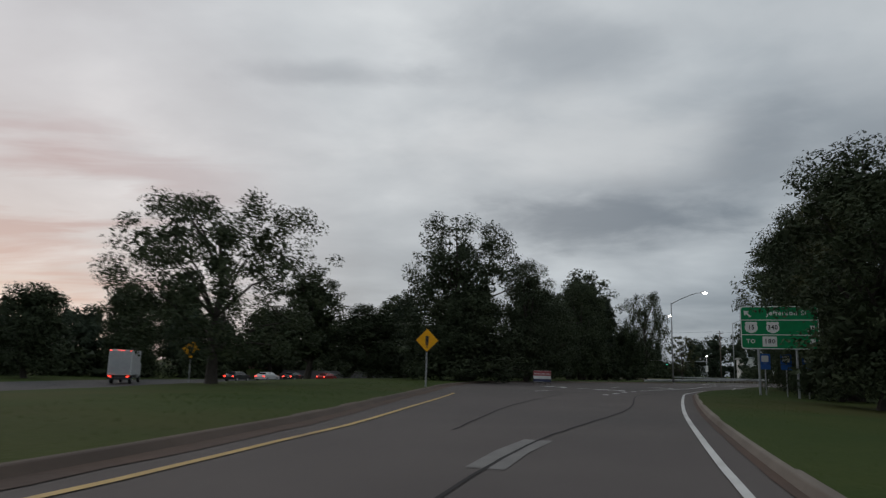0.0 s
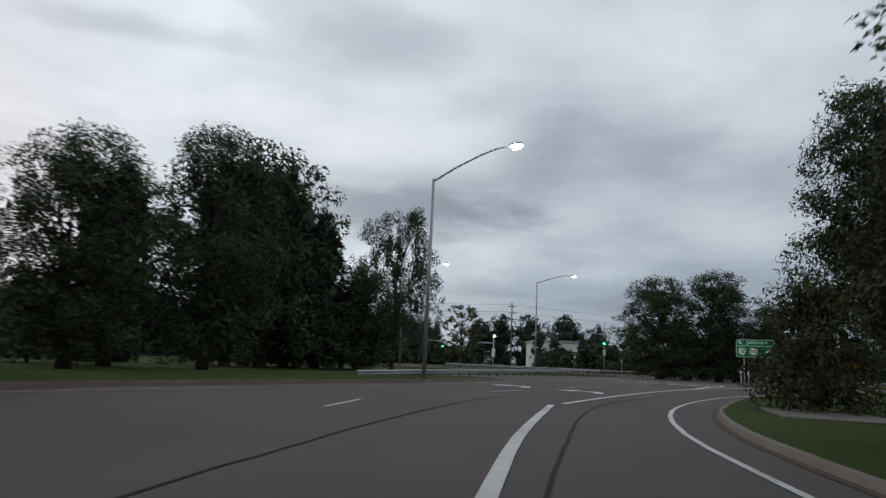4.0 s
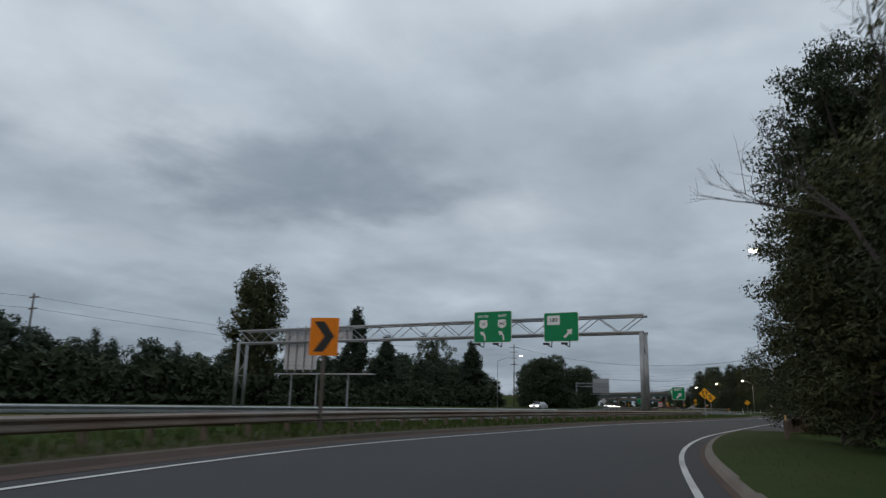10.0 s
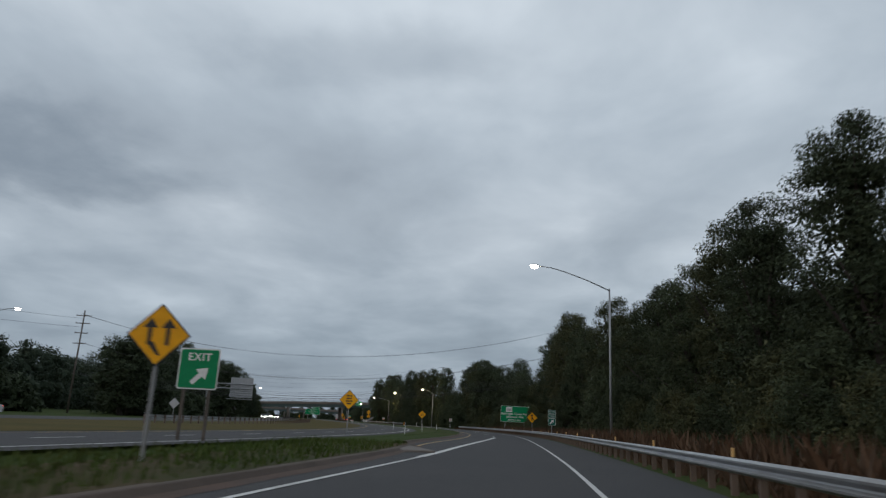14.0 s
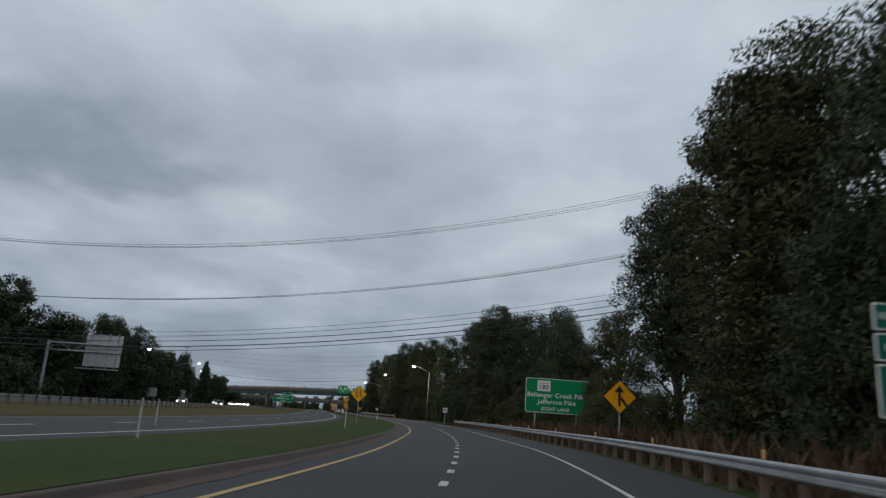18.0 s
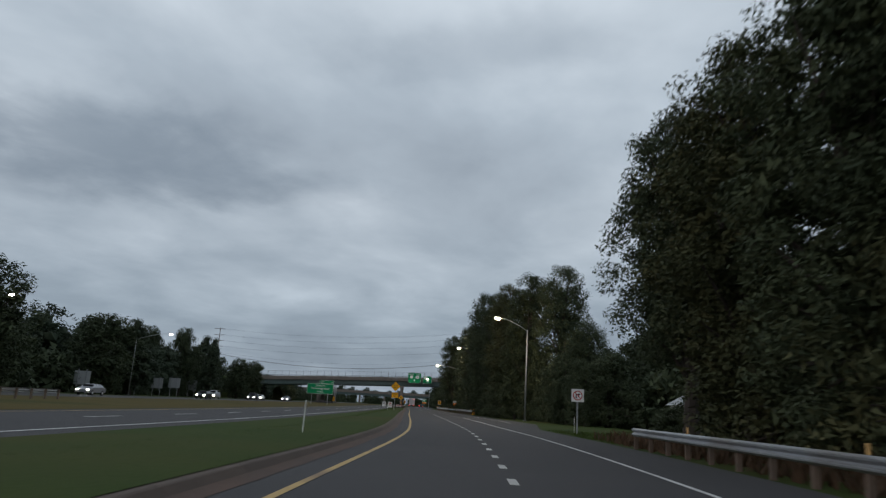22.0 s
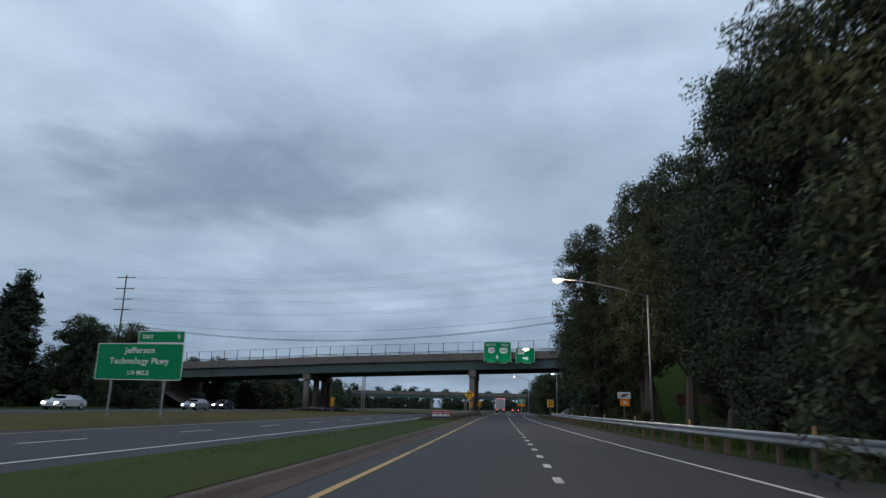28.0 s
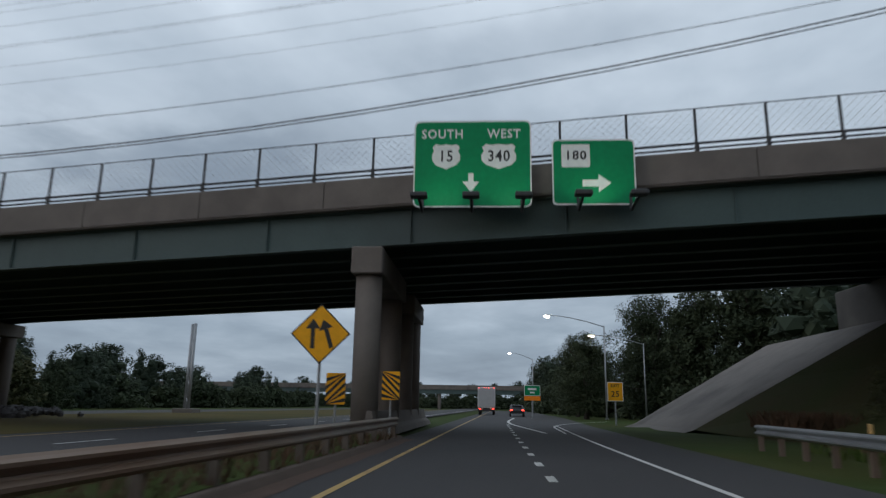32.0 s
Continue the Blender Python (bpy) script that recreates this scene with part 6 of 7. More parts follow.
row_of(["thicket", "hedge"], [(-120, 78), (-106, 70)], 6, (-2, 2), 2.5, 4, 38)
# beyond the highway
tree("ash", -13.0, 84.0, 22.4, 11.0)
row_of(["farpine", "far", "farpine"], [(-118, 122), (-60, 106), (-20, 94), (30, 78), (84, 66)], 4.6, (-4, 5), 7, 11.5, 7)
tree("pine", 27.0, 80.4, 21.0, 10.0)
tree("pine", 28.7, 74.0, 15.0, 8.0)
for x, y, h in ((14.0, 78.0, 11.5), (44.0, 70.0, 11.0)):
    tree("pine", x, y, h, h * 0.58)
row_of(["hedge"], [(-118, 112), (-60, 98), (-20, 86), (30, 72), (84, 60)], 7, (-2, 2), 4.5, 7.0, 39)
tree("open", 61.1, 70.7, 18.6, 13.0, "tall feathery tree beyond the highway")
tree("pine", 69.8, 61.5, 17.4, 11.0)
tree("oak", 92.0, 43.5, 14.5, 15.0)
tree("oak", 104.0, 45.0, 15.0, 14.0)
tree("thicket", 98.0, 40.0, 8.0, 12.0)
tree("maple", 151.6, 42.0, 20.0, 12.0)
tree("maple", 140.0, 46.0, 18.0, 13.0)
tree("oak", 159.9, 36.5, 15.0, 16.0)
tree("maple", 187.0, 30.0, 16.4, 12.0)
tree("oak", 175.0, 32.5, 17.0, 12.0)
tree("oak", 229.0, 33.0, 14.2, 14.0)
tree("pine", 238.0, 31.0, 14.5, 9.0)
row_of(["far", "oak", "far"], [(112, 50), (150, 50), (190, 44), (250, 44)], 7, (-3, 5), 12, 16, 8)
row_of(["hedge"], [(116, 44), (150, 40), (190, 38), (250, 40), (330, 46)], 8, (-2, 2), 5, 7.5, 40)
tree("oak", 274.0, 42.0, 16.6, 9.6)
tree("oak", 274.5, 33.5, 16.6, 8.0)
tree("pine", 275.0, 26.4, 14.6, 7.0)
tree("maple", 268.0, 47.0, 14.5, 11.0)
tree("maple", 290.0, 36.0, 13.5, 10.0)
row_of(["thicket", "far"], [(246, 38), (275, 38), (306, 38)], 5.5, (-2, 2), 8.5, 12, 50)
row_of(["far", "farpine"], [(250, 46), (280, 50), (306, 52), (328, 54)], 6, (-3, 5), 11, 15, 9)
row_of(["far"], [(84, 92), (160, 86), (240, 88), (330, 92)], 10, (-5, 5), 15, 20, 41)
tree("pine", 318.0, 41.0, 18.4, 12.0)
tree("oak", 321.5, 26.2, 11.6, 8.4)
tree("maple", 314.0, 29.0, 12.0, 9.0)
tree("thicket", 328.0, 29.0, 6.5, 8.0)
tree("thicket", 337.0, 33.0, 7.0, 9.0)
tree("oak", 344.0, 38.0, 8.0, 8.0)
tree("maple", 338.0, 42.0, 13.8, 9.6)
# the woods along the slip road
tree("ash", -35.4, -3.6, 15.6, 8.4)
tree("oak", -43.0, -1.0, 15.6, 8.6)
tree("maple", -22.3, -7.6, 15.8, 6.6)
tree("maple", -13.0, -10.4, 15.2, 7.0)
tree("ash", -6.0, -13.0, 15.8, 7.0)
tree("oak", 4.0, -16.5, 15.2, 8.0)
tree("maple", 13.0, -19.5, 15.4, 8.0)
tree("ash", 22.0, -22.6, 15.2, 8.0)
tree("oak", 31.0, -25.0, 14.0, 8.6)
for x, y in ((30.0, -28.5), (36.5, -29.5), (44.0, -32.0), (22.0, -26.0)):
    tree("oak", x, y, 14.5, 9.5)
tree("thicket", 24.5, -19.6, 8.5, 7.5)
tree("oak", 25.5, -21.5, 13.0, 8.5)
tree("thicket", 15.5, -16.6, 7.0, 6.5)
row_of(["thicket", "bush"], np.array([(-54, 6.6), (-10, -8.8), (30, -21.6)]), 3.2, (-2.0, 0.2), 3.6, 7, 12)
row_of(["oak", "ash"], np.array([(-50, -10), (0, -28), (60, -47)]), 8, (-6, 2), 14, 16.5, 13)
tree("ash", 28.6, -22.2, 17.0, 7.6)
tree("limbed", 68.0, -31.4, 18.0, 8.0, "tall tree leaning out over the guard rail, pale trunk bare")
tree("ash", 49.6, -26.4, 18.2, 9.6)
tree("ash", 56.0, -28.6, 19.6, 8.4)
tree("thicket", 64.0, -31.8, 6.0, 5.0)
tree("maple", 42.0, -25.0, 15.5, 8.5)
tree("thicket", 43.0, -23.2, 8.0, 6.0)
tree("thicket", 51.0, -26.0, 7.5, 6.0)
row_of(["thicket", "bush"], np.array([(35, -22.5), (60, -27.5), (86, -32)]), 4.0, (-2.0, 0.0), 2.8, 4.6, 14)
tree("bush", 90.2, -34.4, 5.8, 4.4, "olive branches growing across a road sign")
tree("bush", 86.5, -33.8, 6.2, 3.8, "olive branches growing across a road sign")
tree("oak", 103.0, -37.0, 13.5, 8.5)
tree("ash", 100.5, -42.5, 14.6, 9.6)
tree("maple", 112.0, -36.0, 15.5, 9.0)
tree("oak", 119.0, -36.0, 16.0, 9.0)
tree("maple", 120.5, -33.6, 17.5, 8.0)
tree("ash", 127.8, -34.2, 16.8, 8.6)
tree("limbed", 134.5, -34.4, 16.8, 7.8)
tree("oak", 123.0, -44.0, 18.5, 10.0)
row_of(["thicket", "bush"], np.array([(96, -33), (112, -33.6), (129, -34.4)]), 3.4, (-1.6, 0.2), 4, 7.5, 16)
tree("limbed", 148.5, -41.5, 20.0, 12.5)
for x, y, h in ((147.5, -41.0, 3.6), (162.5, -44.8, 2.5), (164.5, -47.4, 2.7), (143.0, -40.0, 4.0)):
    tree("thicket", x, y, h, 5.0)
tree("oak", 143.5, -42.0, 14.0, 8.0)
tree("thicket", 176.0, -42.6, 8.0, 8.6)
tree("oak", 184.5, -42.6, 12.5, 8.0)
tree("oak", 191.0, -41.0, 20.5, 8.8)
tree("maple", 197.5, -38.0, 20.5, 8.8)
tree("ash", 205.0, -36.2, 20.0, 8.8)
tree("maple", 212.5, -35.4, 20.0, 8.4)
tree("oak", 220.5, -34.6, 21.0, 8.6)
tree("ash", 229.0, -35.0, 18.0, 8.0)
tree("maple", 237.0, -35.2, 16.5, 8.0)
tree("oak", 246.0, -35.0, 16.0, 8.0)
row_of(["thicket"], np.array([(176, -39.6), (192, -37.6), (204, -35.4), (232, -34.2), (250, -34.2)]), 3.6, (-1.6, 0.3), 5, 9, 19, 0.75)
tree("oak", 256.0, -36.0, 17.5, 8.6)
tree("maple", 264.5, -37.4, 19.4, 8.0)
tree("limbed", 278.0, -40.0, 17.0, 9.0)
tree("limbed", 288.2, -40.0, 23.5, 10.0)
tree("limbed", 303.0, -39.4, 20.0, 8.8)
tree("limbed", 297.0, -38.6, 23.5, 10.0)
tree("maple", 306.6, -34.6, 22.0, 9.0)
tree("ash", 311.0, -37.0, 12.0, 7.4)
tree("oak", 315.2, -37.8, 14.5, 7.4)
tree("limbed", 321.8, -35.6, 16.0, 8.6)
tree("thicket", 319.0, -36.2, 5.5, 5.0)
tree("thicket", 325.0, -37.8, 5.0, 5.0)
tree("ash", 331.0, -41.0, 11.5, 7.0)
row_of(["thicket"], np.array([(250, -37.0), (260, -38.0), (268, -38.5)]), 3.6, (-1.5, 0.5), 4, 7, 51)
row_of(["bush"], np.array([(288, -37.0), (304, -37.5)]), 3.4, (-1.0, 0.5), 1.1, 1.8, 52)
row_of(["thicket"], np.array([(306, -37.5), (318, -37.0), (334, -39.0)]), 3.6, (-1.5, 0.5), 4, 7, 53)
row_of(["thicket", "bush"], np.array([(366, 24.5), (382, 24.5), (400, 26.5)]), 4.0, (-0.5, 2.0), 3.5, 6.5, 54)
row_of(["maple", "far"], np.array([(372, 34), (390, 34), (420, 34)]), 7.0, (-1.0, 2.0), 7, 10, 55)
row_of(["oak", "ash"], np.array([(250, -46), (275, -48), (300, -52), (333, -55)]), 8, (-3, 1), 14, 19, 20, 0.6)
row_of(["far", "oak"], np.array([(150, -60), (240, -60), (330, -72)]), 9, (-6, 4), 13, 17, 22)
row_of(["hedge"], np.array([(150, -52), (240, -53), (330, -62)]), 9, (-3, 3), 5, 7, 46)
# beyond the bridge
tree("maple", 404.0, -36.5, 10.4, 8.0)
tree("oak", 412.0, -46.5, 16.5, 13.0)
tree("maple", 399.0, -55.0, 18.0, 12.0)
tree("oak", 392.0, -62.0, 19.0, 12.0)
tree("oak", 384.0, -66.0, 19.0, 12.0)
tree("oak", 424.0, -38.0, 11.0, 10.0)
tree("maple", 405.0, -50.5, 17.0, 10.0)
row_of(["far", "oak", "farpine"], np.array([(385, -58), (420, -52), (470, -45), (545, -43)]), 7, (-4, 4), 11, 15, 23)
row_of(["hedge"], np.array([(385, -54), (420, -47), (470, -41), (545, -39)]), 8, (-2, 2), 5, 7, 42)
row_of(["far", "farpine"], np.array([(385, 52), (470, 46), (555, 48)]), 8, (-5, 5), 8, 13, 24)
row_of(["hedge"], np.array([(385, 44), (470, 40), (555, 42)]), 9, (-2, 2), 4, 6.5, 43)
row_of(["far"], np.array([(640, -180), (660, -60), (660, 60), (640, 180)]), 9, (-8, 8), 9, 15, 25)
row_of(["hedge"], np.array([(630, -180), (645, -60), (645, 60), (630, 180)]), 9, (-4, 4), 5, 7, 44)
row_of(["far"], np.array([(-420, -60), (-380, 60), (-300, 150), (-150, 220), (0, 190), (150, 150), (330, 150)]), 13, (-8, 8), 14, 20, 45)


def bare_tree(x, y, h, seed, label):
    """A dead tree of forking bare twigs."""
    rnd = random.Random(seed)
    t = thing("bare_tree", pose(x, y, 0), label, "tree", "roadside trees")
    tr, tw = bmesh.new(), bmesh.new()

    def grow(p, d, length, r, depth):
        q = p + d * length
        m = (p + q) / 2 + Vector((rnd.uniform(-1, 1), rnd.uniform(-1, 1), 0)) * length * 0.06
        tube(tr if depth < 2 else tw, [p, m, q], [r, r * 0.8, r * 0.55], 5, cap=False)
        if depth < 5:
            for _ in range(3 if depth else 4):
                e = (d + Vector((rnd.gauss(0, 0.5), rnd.gauss(0, 0.5), rnd.gauss(0.12, 0.25)))).normalized()
                grow(p.lerp(q, rnd.uniform(0.55, 1.0)), e, length * rnd.uniform(0.5, 0.78), r * 0.5, depth + 1)

    grow(Vector((0, 0, -0.1)), Vector((0.05, 0.05, 1)).normalized(), h * 0.42, h * 0.014, 0)
    part("trunk", tr, BARK, t)
    part("bare_crown", tw, BARK, t)


bare_tree(-106.8, 26.4, 12.0, 3, "half-dead tree of bare grey twigs")
bare_tree(-103.0, 27.0, 9.5, 7, "half-dead tree of bare grey twigs")
bare_tree(-153.5, 108.0, 15.0, 9, "bare tree behind the signals")
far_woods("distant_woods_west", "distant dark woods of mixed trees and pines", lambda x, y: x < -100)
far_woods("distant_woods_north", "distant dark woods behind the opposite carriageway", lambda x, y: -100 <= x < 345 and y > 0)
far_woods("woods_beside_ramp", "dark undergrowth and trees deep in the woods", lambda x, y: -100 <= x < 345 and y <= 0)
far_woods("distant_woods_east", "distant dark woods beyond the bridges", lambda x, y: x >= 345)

# ---------------------------------------------------------------- poles and wires


def utility_pole(x, y, h, arms, yaw, label):
    """A wooden pole with crossarms at the given heights."""
    t = thing("utility_pole", pose(x, y, dip(x, y), 0, 0, yaw), label, "utility pole", "wooden utility poles")
    part("shaft", tubed([(0, 0, -0.3), (0, 0, h * 0.5), (0, 0, h)], [0.19, 0.16, 0.12], 9), WOOD, t, smooth=True)
    for z, w in arms:
        arm = part("crossarm", boxed(-w / 2, w / 2, -0.12, -0.02, z - 0.07, z + 0.07, 0.01), WOOD, t)
        for k in (-0.46, -0.2, 0.2, 0.46):
            part("insulator", tubed([(k * w, -0.07, z + 0.07), (k * w, -0.07, z + 0.22)], [0.05, 0.03], 6), DARK, arm)
    return t


def wire(a, b, sag, r, group, label):
    a, b = Vector(a), Vector(b)
    pts = []
    for k in range(25):
        f = k / 24
        p = a.lerp(b, f)
        p.z -= 4 * sag * f * (1 - f)
        pts.append(p)
    o = part("wire", tubed(pts, r, 4), DARK)
    return tagged(o, label, "wire", group)


utility_pole(-34.3, 107.0, 14.4, ((13.8, 2.4), (12.2, 2.0)), 70, "wooden utility pole with two crossarms before pines")
utility_pole(92.0, 52.3, 18.4, ((17.4, 2.8), (16.0, 2.6), (14.2, 2.4), (12.3, 2.4)), -100, "tall wooden utility pole behind the far trees")
utility_pole(70.5, -35.0, 19.4, ((18.7, 2.6), (14.3, 2.4)), -100, "wooden utility pole among trees beside the slip road")
utility_pole(112.0, -62.0, 13.0, ((12.6, 2.6),), -80, "wooden utility pole behind the roadside trees")
utility_pole(-123.5, 121.5, 14.2, ((13.4, 1.8), (12.0, 1.6), (10.6, 1.2)), -40, "wooden utility pole with transformers beyond the signals")
utility_pole(353.0, 46.5, 24.2, ((23.75, 3.6), (21.6, 3.6), (19.6, 3.6), (17.6, 3.4)), -90, "tall wooden pole with four crossarms beside the bridge")
utility_pole(340.0, -75.0, 32.8, ((32.3, 3.6), (30.4, 3.6), (28.4, 3.6), (25.4, 3.4)), -90, "very tall wooden pole with crossarms behind the woods")
W1 = "thin dark overhead wire crossing the slip road"
for z0, z1, sag, dx in ((19.3, 17.6, 6.6, -1.1), (19.3, 17.6, 6.5, 0.0), (19.3, 17.6, 6.3, 1.1), (14.9, 12.5, 5.9, -1.1), (14.9, 12.5, 5.75, 0.2), (14.9, 12.5, 5.6, 1.0)):
    wire((70.0 + dx, -35.0, z0), (91.5 + dx, 52.3, z1), sag, 0.013, "overhead wires over the slip road", W1)
for z0, z1, sag, r in ((12.1, 8.2, 4.6, 0.012), (11.7, 8.0, 4.6, 0.016), (11.2, 7.6, 4.5, 0.024), (10.7, 7.1, 4.4, 0.032), (10.35, 6.9, 4.4, 0.020)):
    wire((71.0, -35.0, z0), (92.3, 52.3, z1), sag, r, "overhead wires over the slip road", "thick dark overhead cable crossing the slip road")
for z0, z1 in ((32.5, 23.9), (30.6, 21.75), (28.6, 19.75), (26.0, 17.75)):
    for dx in (-1.6, 0.0, 1.6):
        wire((340 + dx, -75, z0), (353 + dx, 46.5, z1), 4.3, 0.008, "overhead wires over the bridge", "thin dark overhead wire crossing above the bridge")
for z0, z1, sag, r in ((25.4, 15.1, 7.2, 0.034), (25.1, 14.9, 7.1, 0.028), (24.3, 15.6, 5.5, 0.018)):
    wire((340, -75, z0), (353, 46.5, z1), sag, r, "overhead wires over the bridge", "thick dark overhead cable crossing above the bridge")
for z in (13.9, 12.3):
    wire((-34.3, 107, z), (92, 52.3, z + 3), 2.2, 0.02, "overhead wires beyond the highway", "dark overhead wire between distant poles")
    wire((-34.3, 107, z), (-123.5, 121.5, z), 1.5, 0.02, "overhead wires beyond the highway", "dark overhead wire between distant poles")
    wire((-123.5, 121.5, z), (-260, 150, z), 2.0, 0.02, "overhead wires beyond the crossroads", "dark overhead wire beyond the crossroads")

# ---------------------------------------------------------------- traffic signals


def signal_head(t, x, y, z, lit=True):
    h = part("signal_head", boxed(x - 0.17, x + 0.17, y - 0.12, y + 0.1, z - 0.55, z + 0.55, 0.02), DARK, t, "dark signal housing")
    for k, m_ in ((0.36, SIGN_BLACK), (0.0, SIGN_BLACK), (-0.36, GLOW_GREEN)):
        bm = tubed([(x, y - 0.125, z + k), (x, y - 0.15, z + k)], 0.16, 12)
        part("signal_lens", bm, m_, h, "glowing green lens" if m_ is GLOW_GREEN else "")
        part("visor", tubed([(x, y - 0.14, z + k + 0.1), (x, y - 0.34, z + k + 0.1)], 0.13, 8), DARK, h)


t = thing("traffic_signal", pose(-129.8, 78.7, 0, 0, 0, -35), "post-mounted traffic signal showing green", "traffic signal")
part("post", tubed([(0, 0, -0.1), (0, 0, 8.2)], [0.11, 0.08], 10), GALV_DULL, t, smooth=True)
part("arm", tubed([(0, 0, 6.2), (-2.2, 0, 6.5)], 0.05, 8), GALV_DULL, t)
signal_head(t, 0, -0.28, 5.25)
p = part("plate", boxed(-0.22, 0.22, -0.16, -0.13, 3.0, 3.9, 0.005), SIGN_WHITE, t, "white lane control plate")
bars(p, 0, 3.65, (0.3,), 0.08, 0.05, SIGN_BLACK, -0.17)
bars(p, 0, 3.3, (0.3,), 0.08, 0.05, SIGN_BLACK, -0.17)
t = thing("traffic_signal", pose(-131.0, 115.0, 0, 0, 0, -28), "mast-arm traffic signals showing green across the road", "traffic signal")
part("post", tubed([(0, 0, -0.1), (0, 0, 6.4)], [0.15, 0.11], 10), GALV_DULL, t, smooth=True)
part("arm", tubed([(0, 0, 5.0), (-10, 0, 5.0), (-21, 0, 5.1)], [0.10, 0.08, 0.05], 8), GALV_DULL, t)
signal_head(t, -19.0, -0.2, 4.3)
signal_head(t, -10.5, -0.2, 4.3)
part("plate", boxed(-6.8, -6.0, -0.12, -0.09, 3.2, 4.3, 0.005), SIGN_WHITE, t, "white lane plate")
part("plate", boxed(-0.35, 0.35, -0.19, -0.16, 2.2, 3.9, 0.005), SIGN_WHITE, t, "white plates on the signal post")
part("lamp", tubed([(0, 0, 6.4), (0.2, 0, 6.6)], 0.18, 8), GLOW_WHITE, t, "small lit lamp")

# small posts round the crossroads island
for x, y, h, m_ in ((-128.5, 76, 2.4, GALV_DULL), (-121.5, 66.5, 2.6, GALV_DULL), (-117.0, 62.5, 2.3, WOOD), (-131.0, 50.0, 1.5, SIGN_WHITE), (-134.0, 46.0, 1.4, SIGN_WHITE), (-126.0, 49.0, 1.6, SIGN_WHITE)):
    t = thing("marker_post", pose(x, y, 0, 0, 0, -50), "short plain marker post in rough grass", "post", "marker posts on the island")
    part("shaft", boxed(-0.05, 0.05, -0.04, 0.04, -0.1, h, 0.01), m_, t)
    part("cap", boxed(-0.14, 0.14, -0.06, 0.06, h - 0.35, h + 0.02, 0.01), m_, t)


def delineator(x, y, h, label, tip=SIGN_WHITE, lean=0.0):
    t = thing("delineator_post", pose(x, y, 0, 0, lean, _rt.uniform(-20, 20)), label, "delineator post", "roadside delineator posts")
    part("shaft", boxed(-0.05, 0.05, -0.012, 0.012, -0.1, h, 0.005), SIGN_WHITE, t)
    part("reflector", boxed(-0.045, 0.045, -0.018, -0.013, h - 0.22, h - 0.06, 0.003), tip, t)


delineator(-163.4, 15.6, 1.05, "white delineator post in the verge")
for x, y, lean in ((20.5, 4.0, 8), (48, -3.4, -6), (70, -10.5, 4), (124.8, -18.0, -7), (205, -19.6, 10), (216, -18.5, -8), (60, -1.5, 5)):
    delineator(x, y, 1.15, "leaning white delineator post in the median grass", AMBER, lean)
for x, y in ((146.6, -31.9), (-48, 12.2)):
    delineator(x, y, 1.0, "white delineator post with an amber reflector", AMBER)
# drain mouth in the verge by the first kerb
t = thing("drain_inlet", pose(-156.5, 17.2, 0.13, 0, 0, 22), "concrete drain inlet slab in the grass verge", "drain")
part("slab", boxed(-1.1, 1.1, -0.5, 0.5, 0.0, 0.14, 0.03), CONCRETE, t)
# no hole is cut; a black block paints the dark of the mouth
part("opening_shade", boxed(-0.7, 0.7, -0.52, -0.46, 0.02, 0.09), SIGN_BLACK, t)
for x, y, yaw in ((-179.0, 1.2, 50), (-178.0, 0.2, 50)):
    t = thing("kerb_ramp", pose(x, y, 0.10, 0, 0, yaw), "pale concrete footpath slab crossing the verge", "pavement")
    part("slab", boxed(-1.2, 3.4, -0.75, 0.75, 0.0, 0.07, 0.02), CONCRETE, t)
t = thing("concrete_nose", Matrix(), "concrete nose paving at the tip of the island", "pavement")
nose = [(-144.2, 36.0), (-142.9, 35.95), (-142.3, 36.7), (-143.0, 37.6), (-144.1, 37.0)]
bm = loft([[(x, y, z) for x, y in nose + nose[:1]] for z in (0.02, 0.165)])
bm.faces.new([bm.verts.new((x, y, 0.166)) for x, y in nose])
bmesh.ops.recalc_face_normals(bm, faces=bm.faces)
part("slab", bm, CONCRETE, t)
t = thing("concrete_nose", Matrix(), "low concrete nose where the two roads part", "pavement")
part("slab", boxed(-17.5, -11.5, 9.7, 11.0, -0.05, 0.10, 0.04), CONCRETE, t)

# ---------------------------------------------------------------- warning signs of the first bend
t = diamond(-219.75, -31.3, 2.68, 0.95, -8, "orange signal ahead warning sign on a post", SIGN_YELLOW)
symbol(t, [(-0.09, 2.52), (0.09, 2.52), (0.09, 2.92), (-0.09, 2.92)], SIGN_BLACK)
symbol(t, arrow_shape(0.3, 0.06, 0.14, 0, 0, 2.42), SIGN_BLACK)
t = diamond(-236.3, -16.4, 2.9, 0.98, 10, "orange warning sign on a post by the lower highway", SIGN_YELLOW)
t.location.z = dip(-236.3, -16.4) - 0.1
bars(t, 0, 3.0, (0.3,), 0.12, 0.05, SIGN_BLACK)
bars(t, 0, 2.75, (0.25,), 0.12, 0.05, SIGN_BLACK)
# banners staked in the grass


def banner(x, y, yaw, w, h, label, rows_):
    t = thing("banner", pose(x, y, 0, 0, 0, yaw), label, "banner", "staked banners")
    part("panel", plate(rounded(w, h, 0.02, 1, 0, 0.25 + h / 2), -0.004, 0.012), SIGN_WHITE, t)
    for z0, z1, m_ in rows_:
        symbol(t, [(-w / 2, 0.25 + z0 * h), (w / 2, 0.25 + z0 * h), (w / 2, 0.25 + z1 * h), (-w / 2, 0.25 + z1 * h)], m_, -0.010, "stripe")
    bars(t, 0, 0.25 + 0.72 * h, (w * 0.3, w * 0.4), h * 0.07, 0.05, SIGN_WHITE)
    sign_posts(t, [-w * 0.45, w * 0.45], -0.05, 0.3 + h, WOOD, 0.02, True)


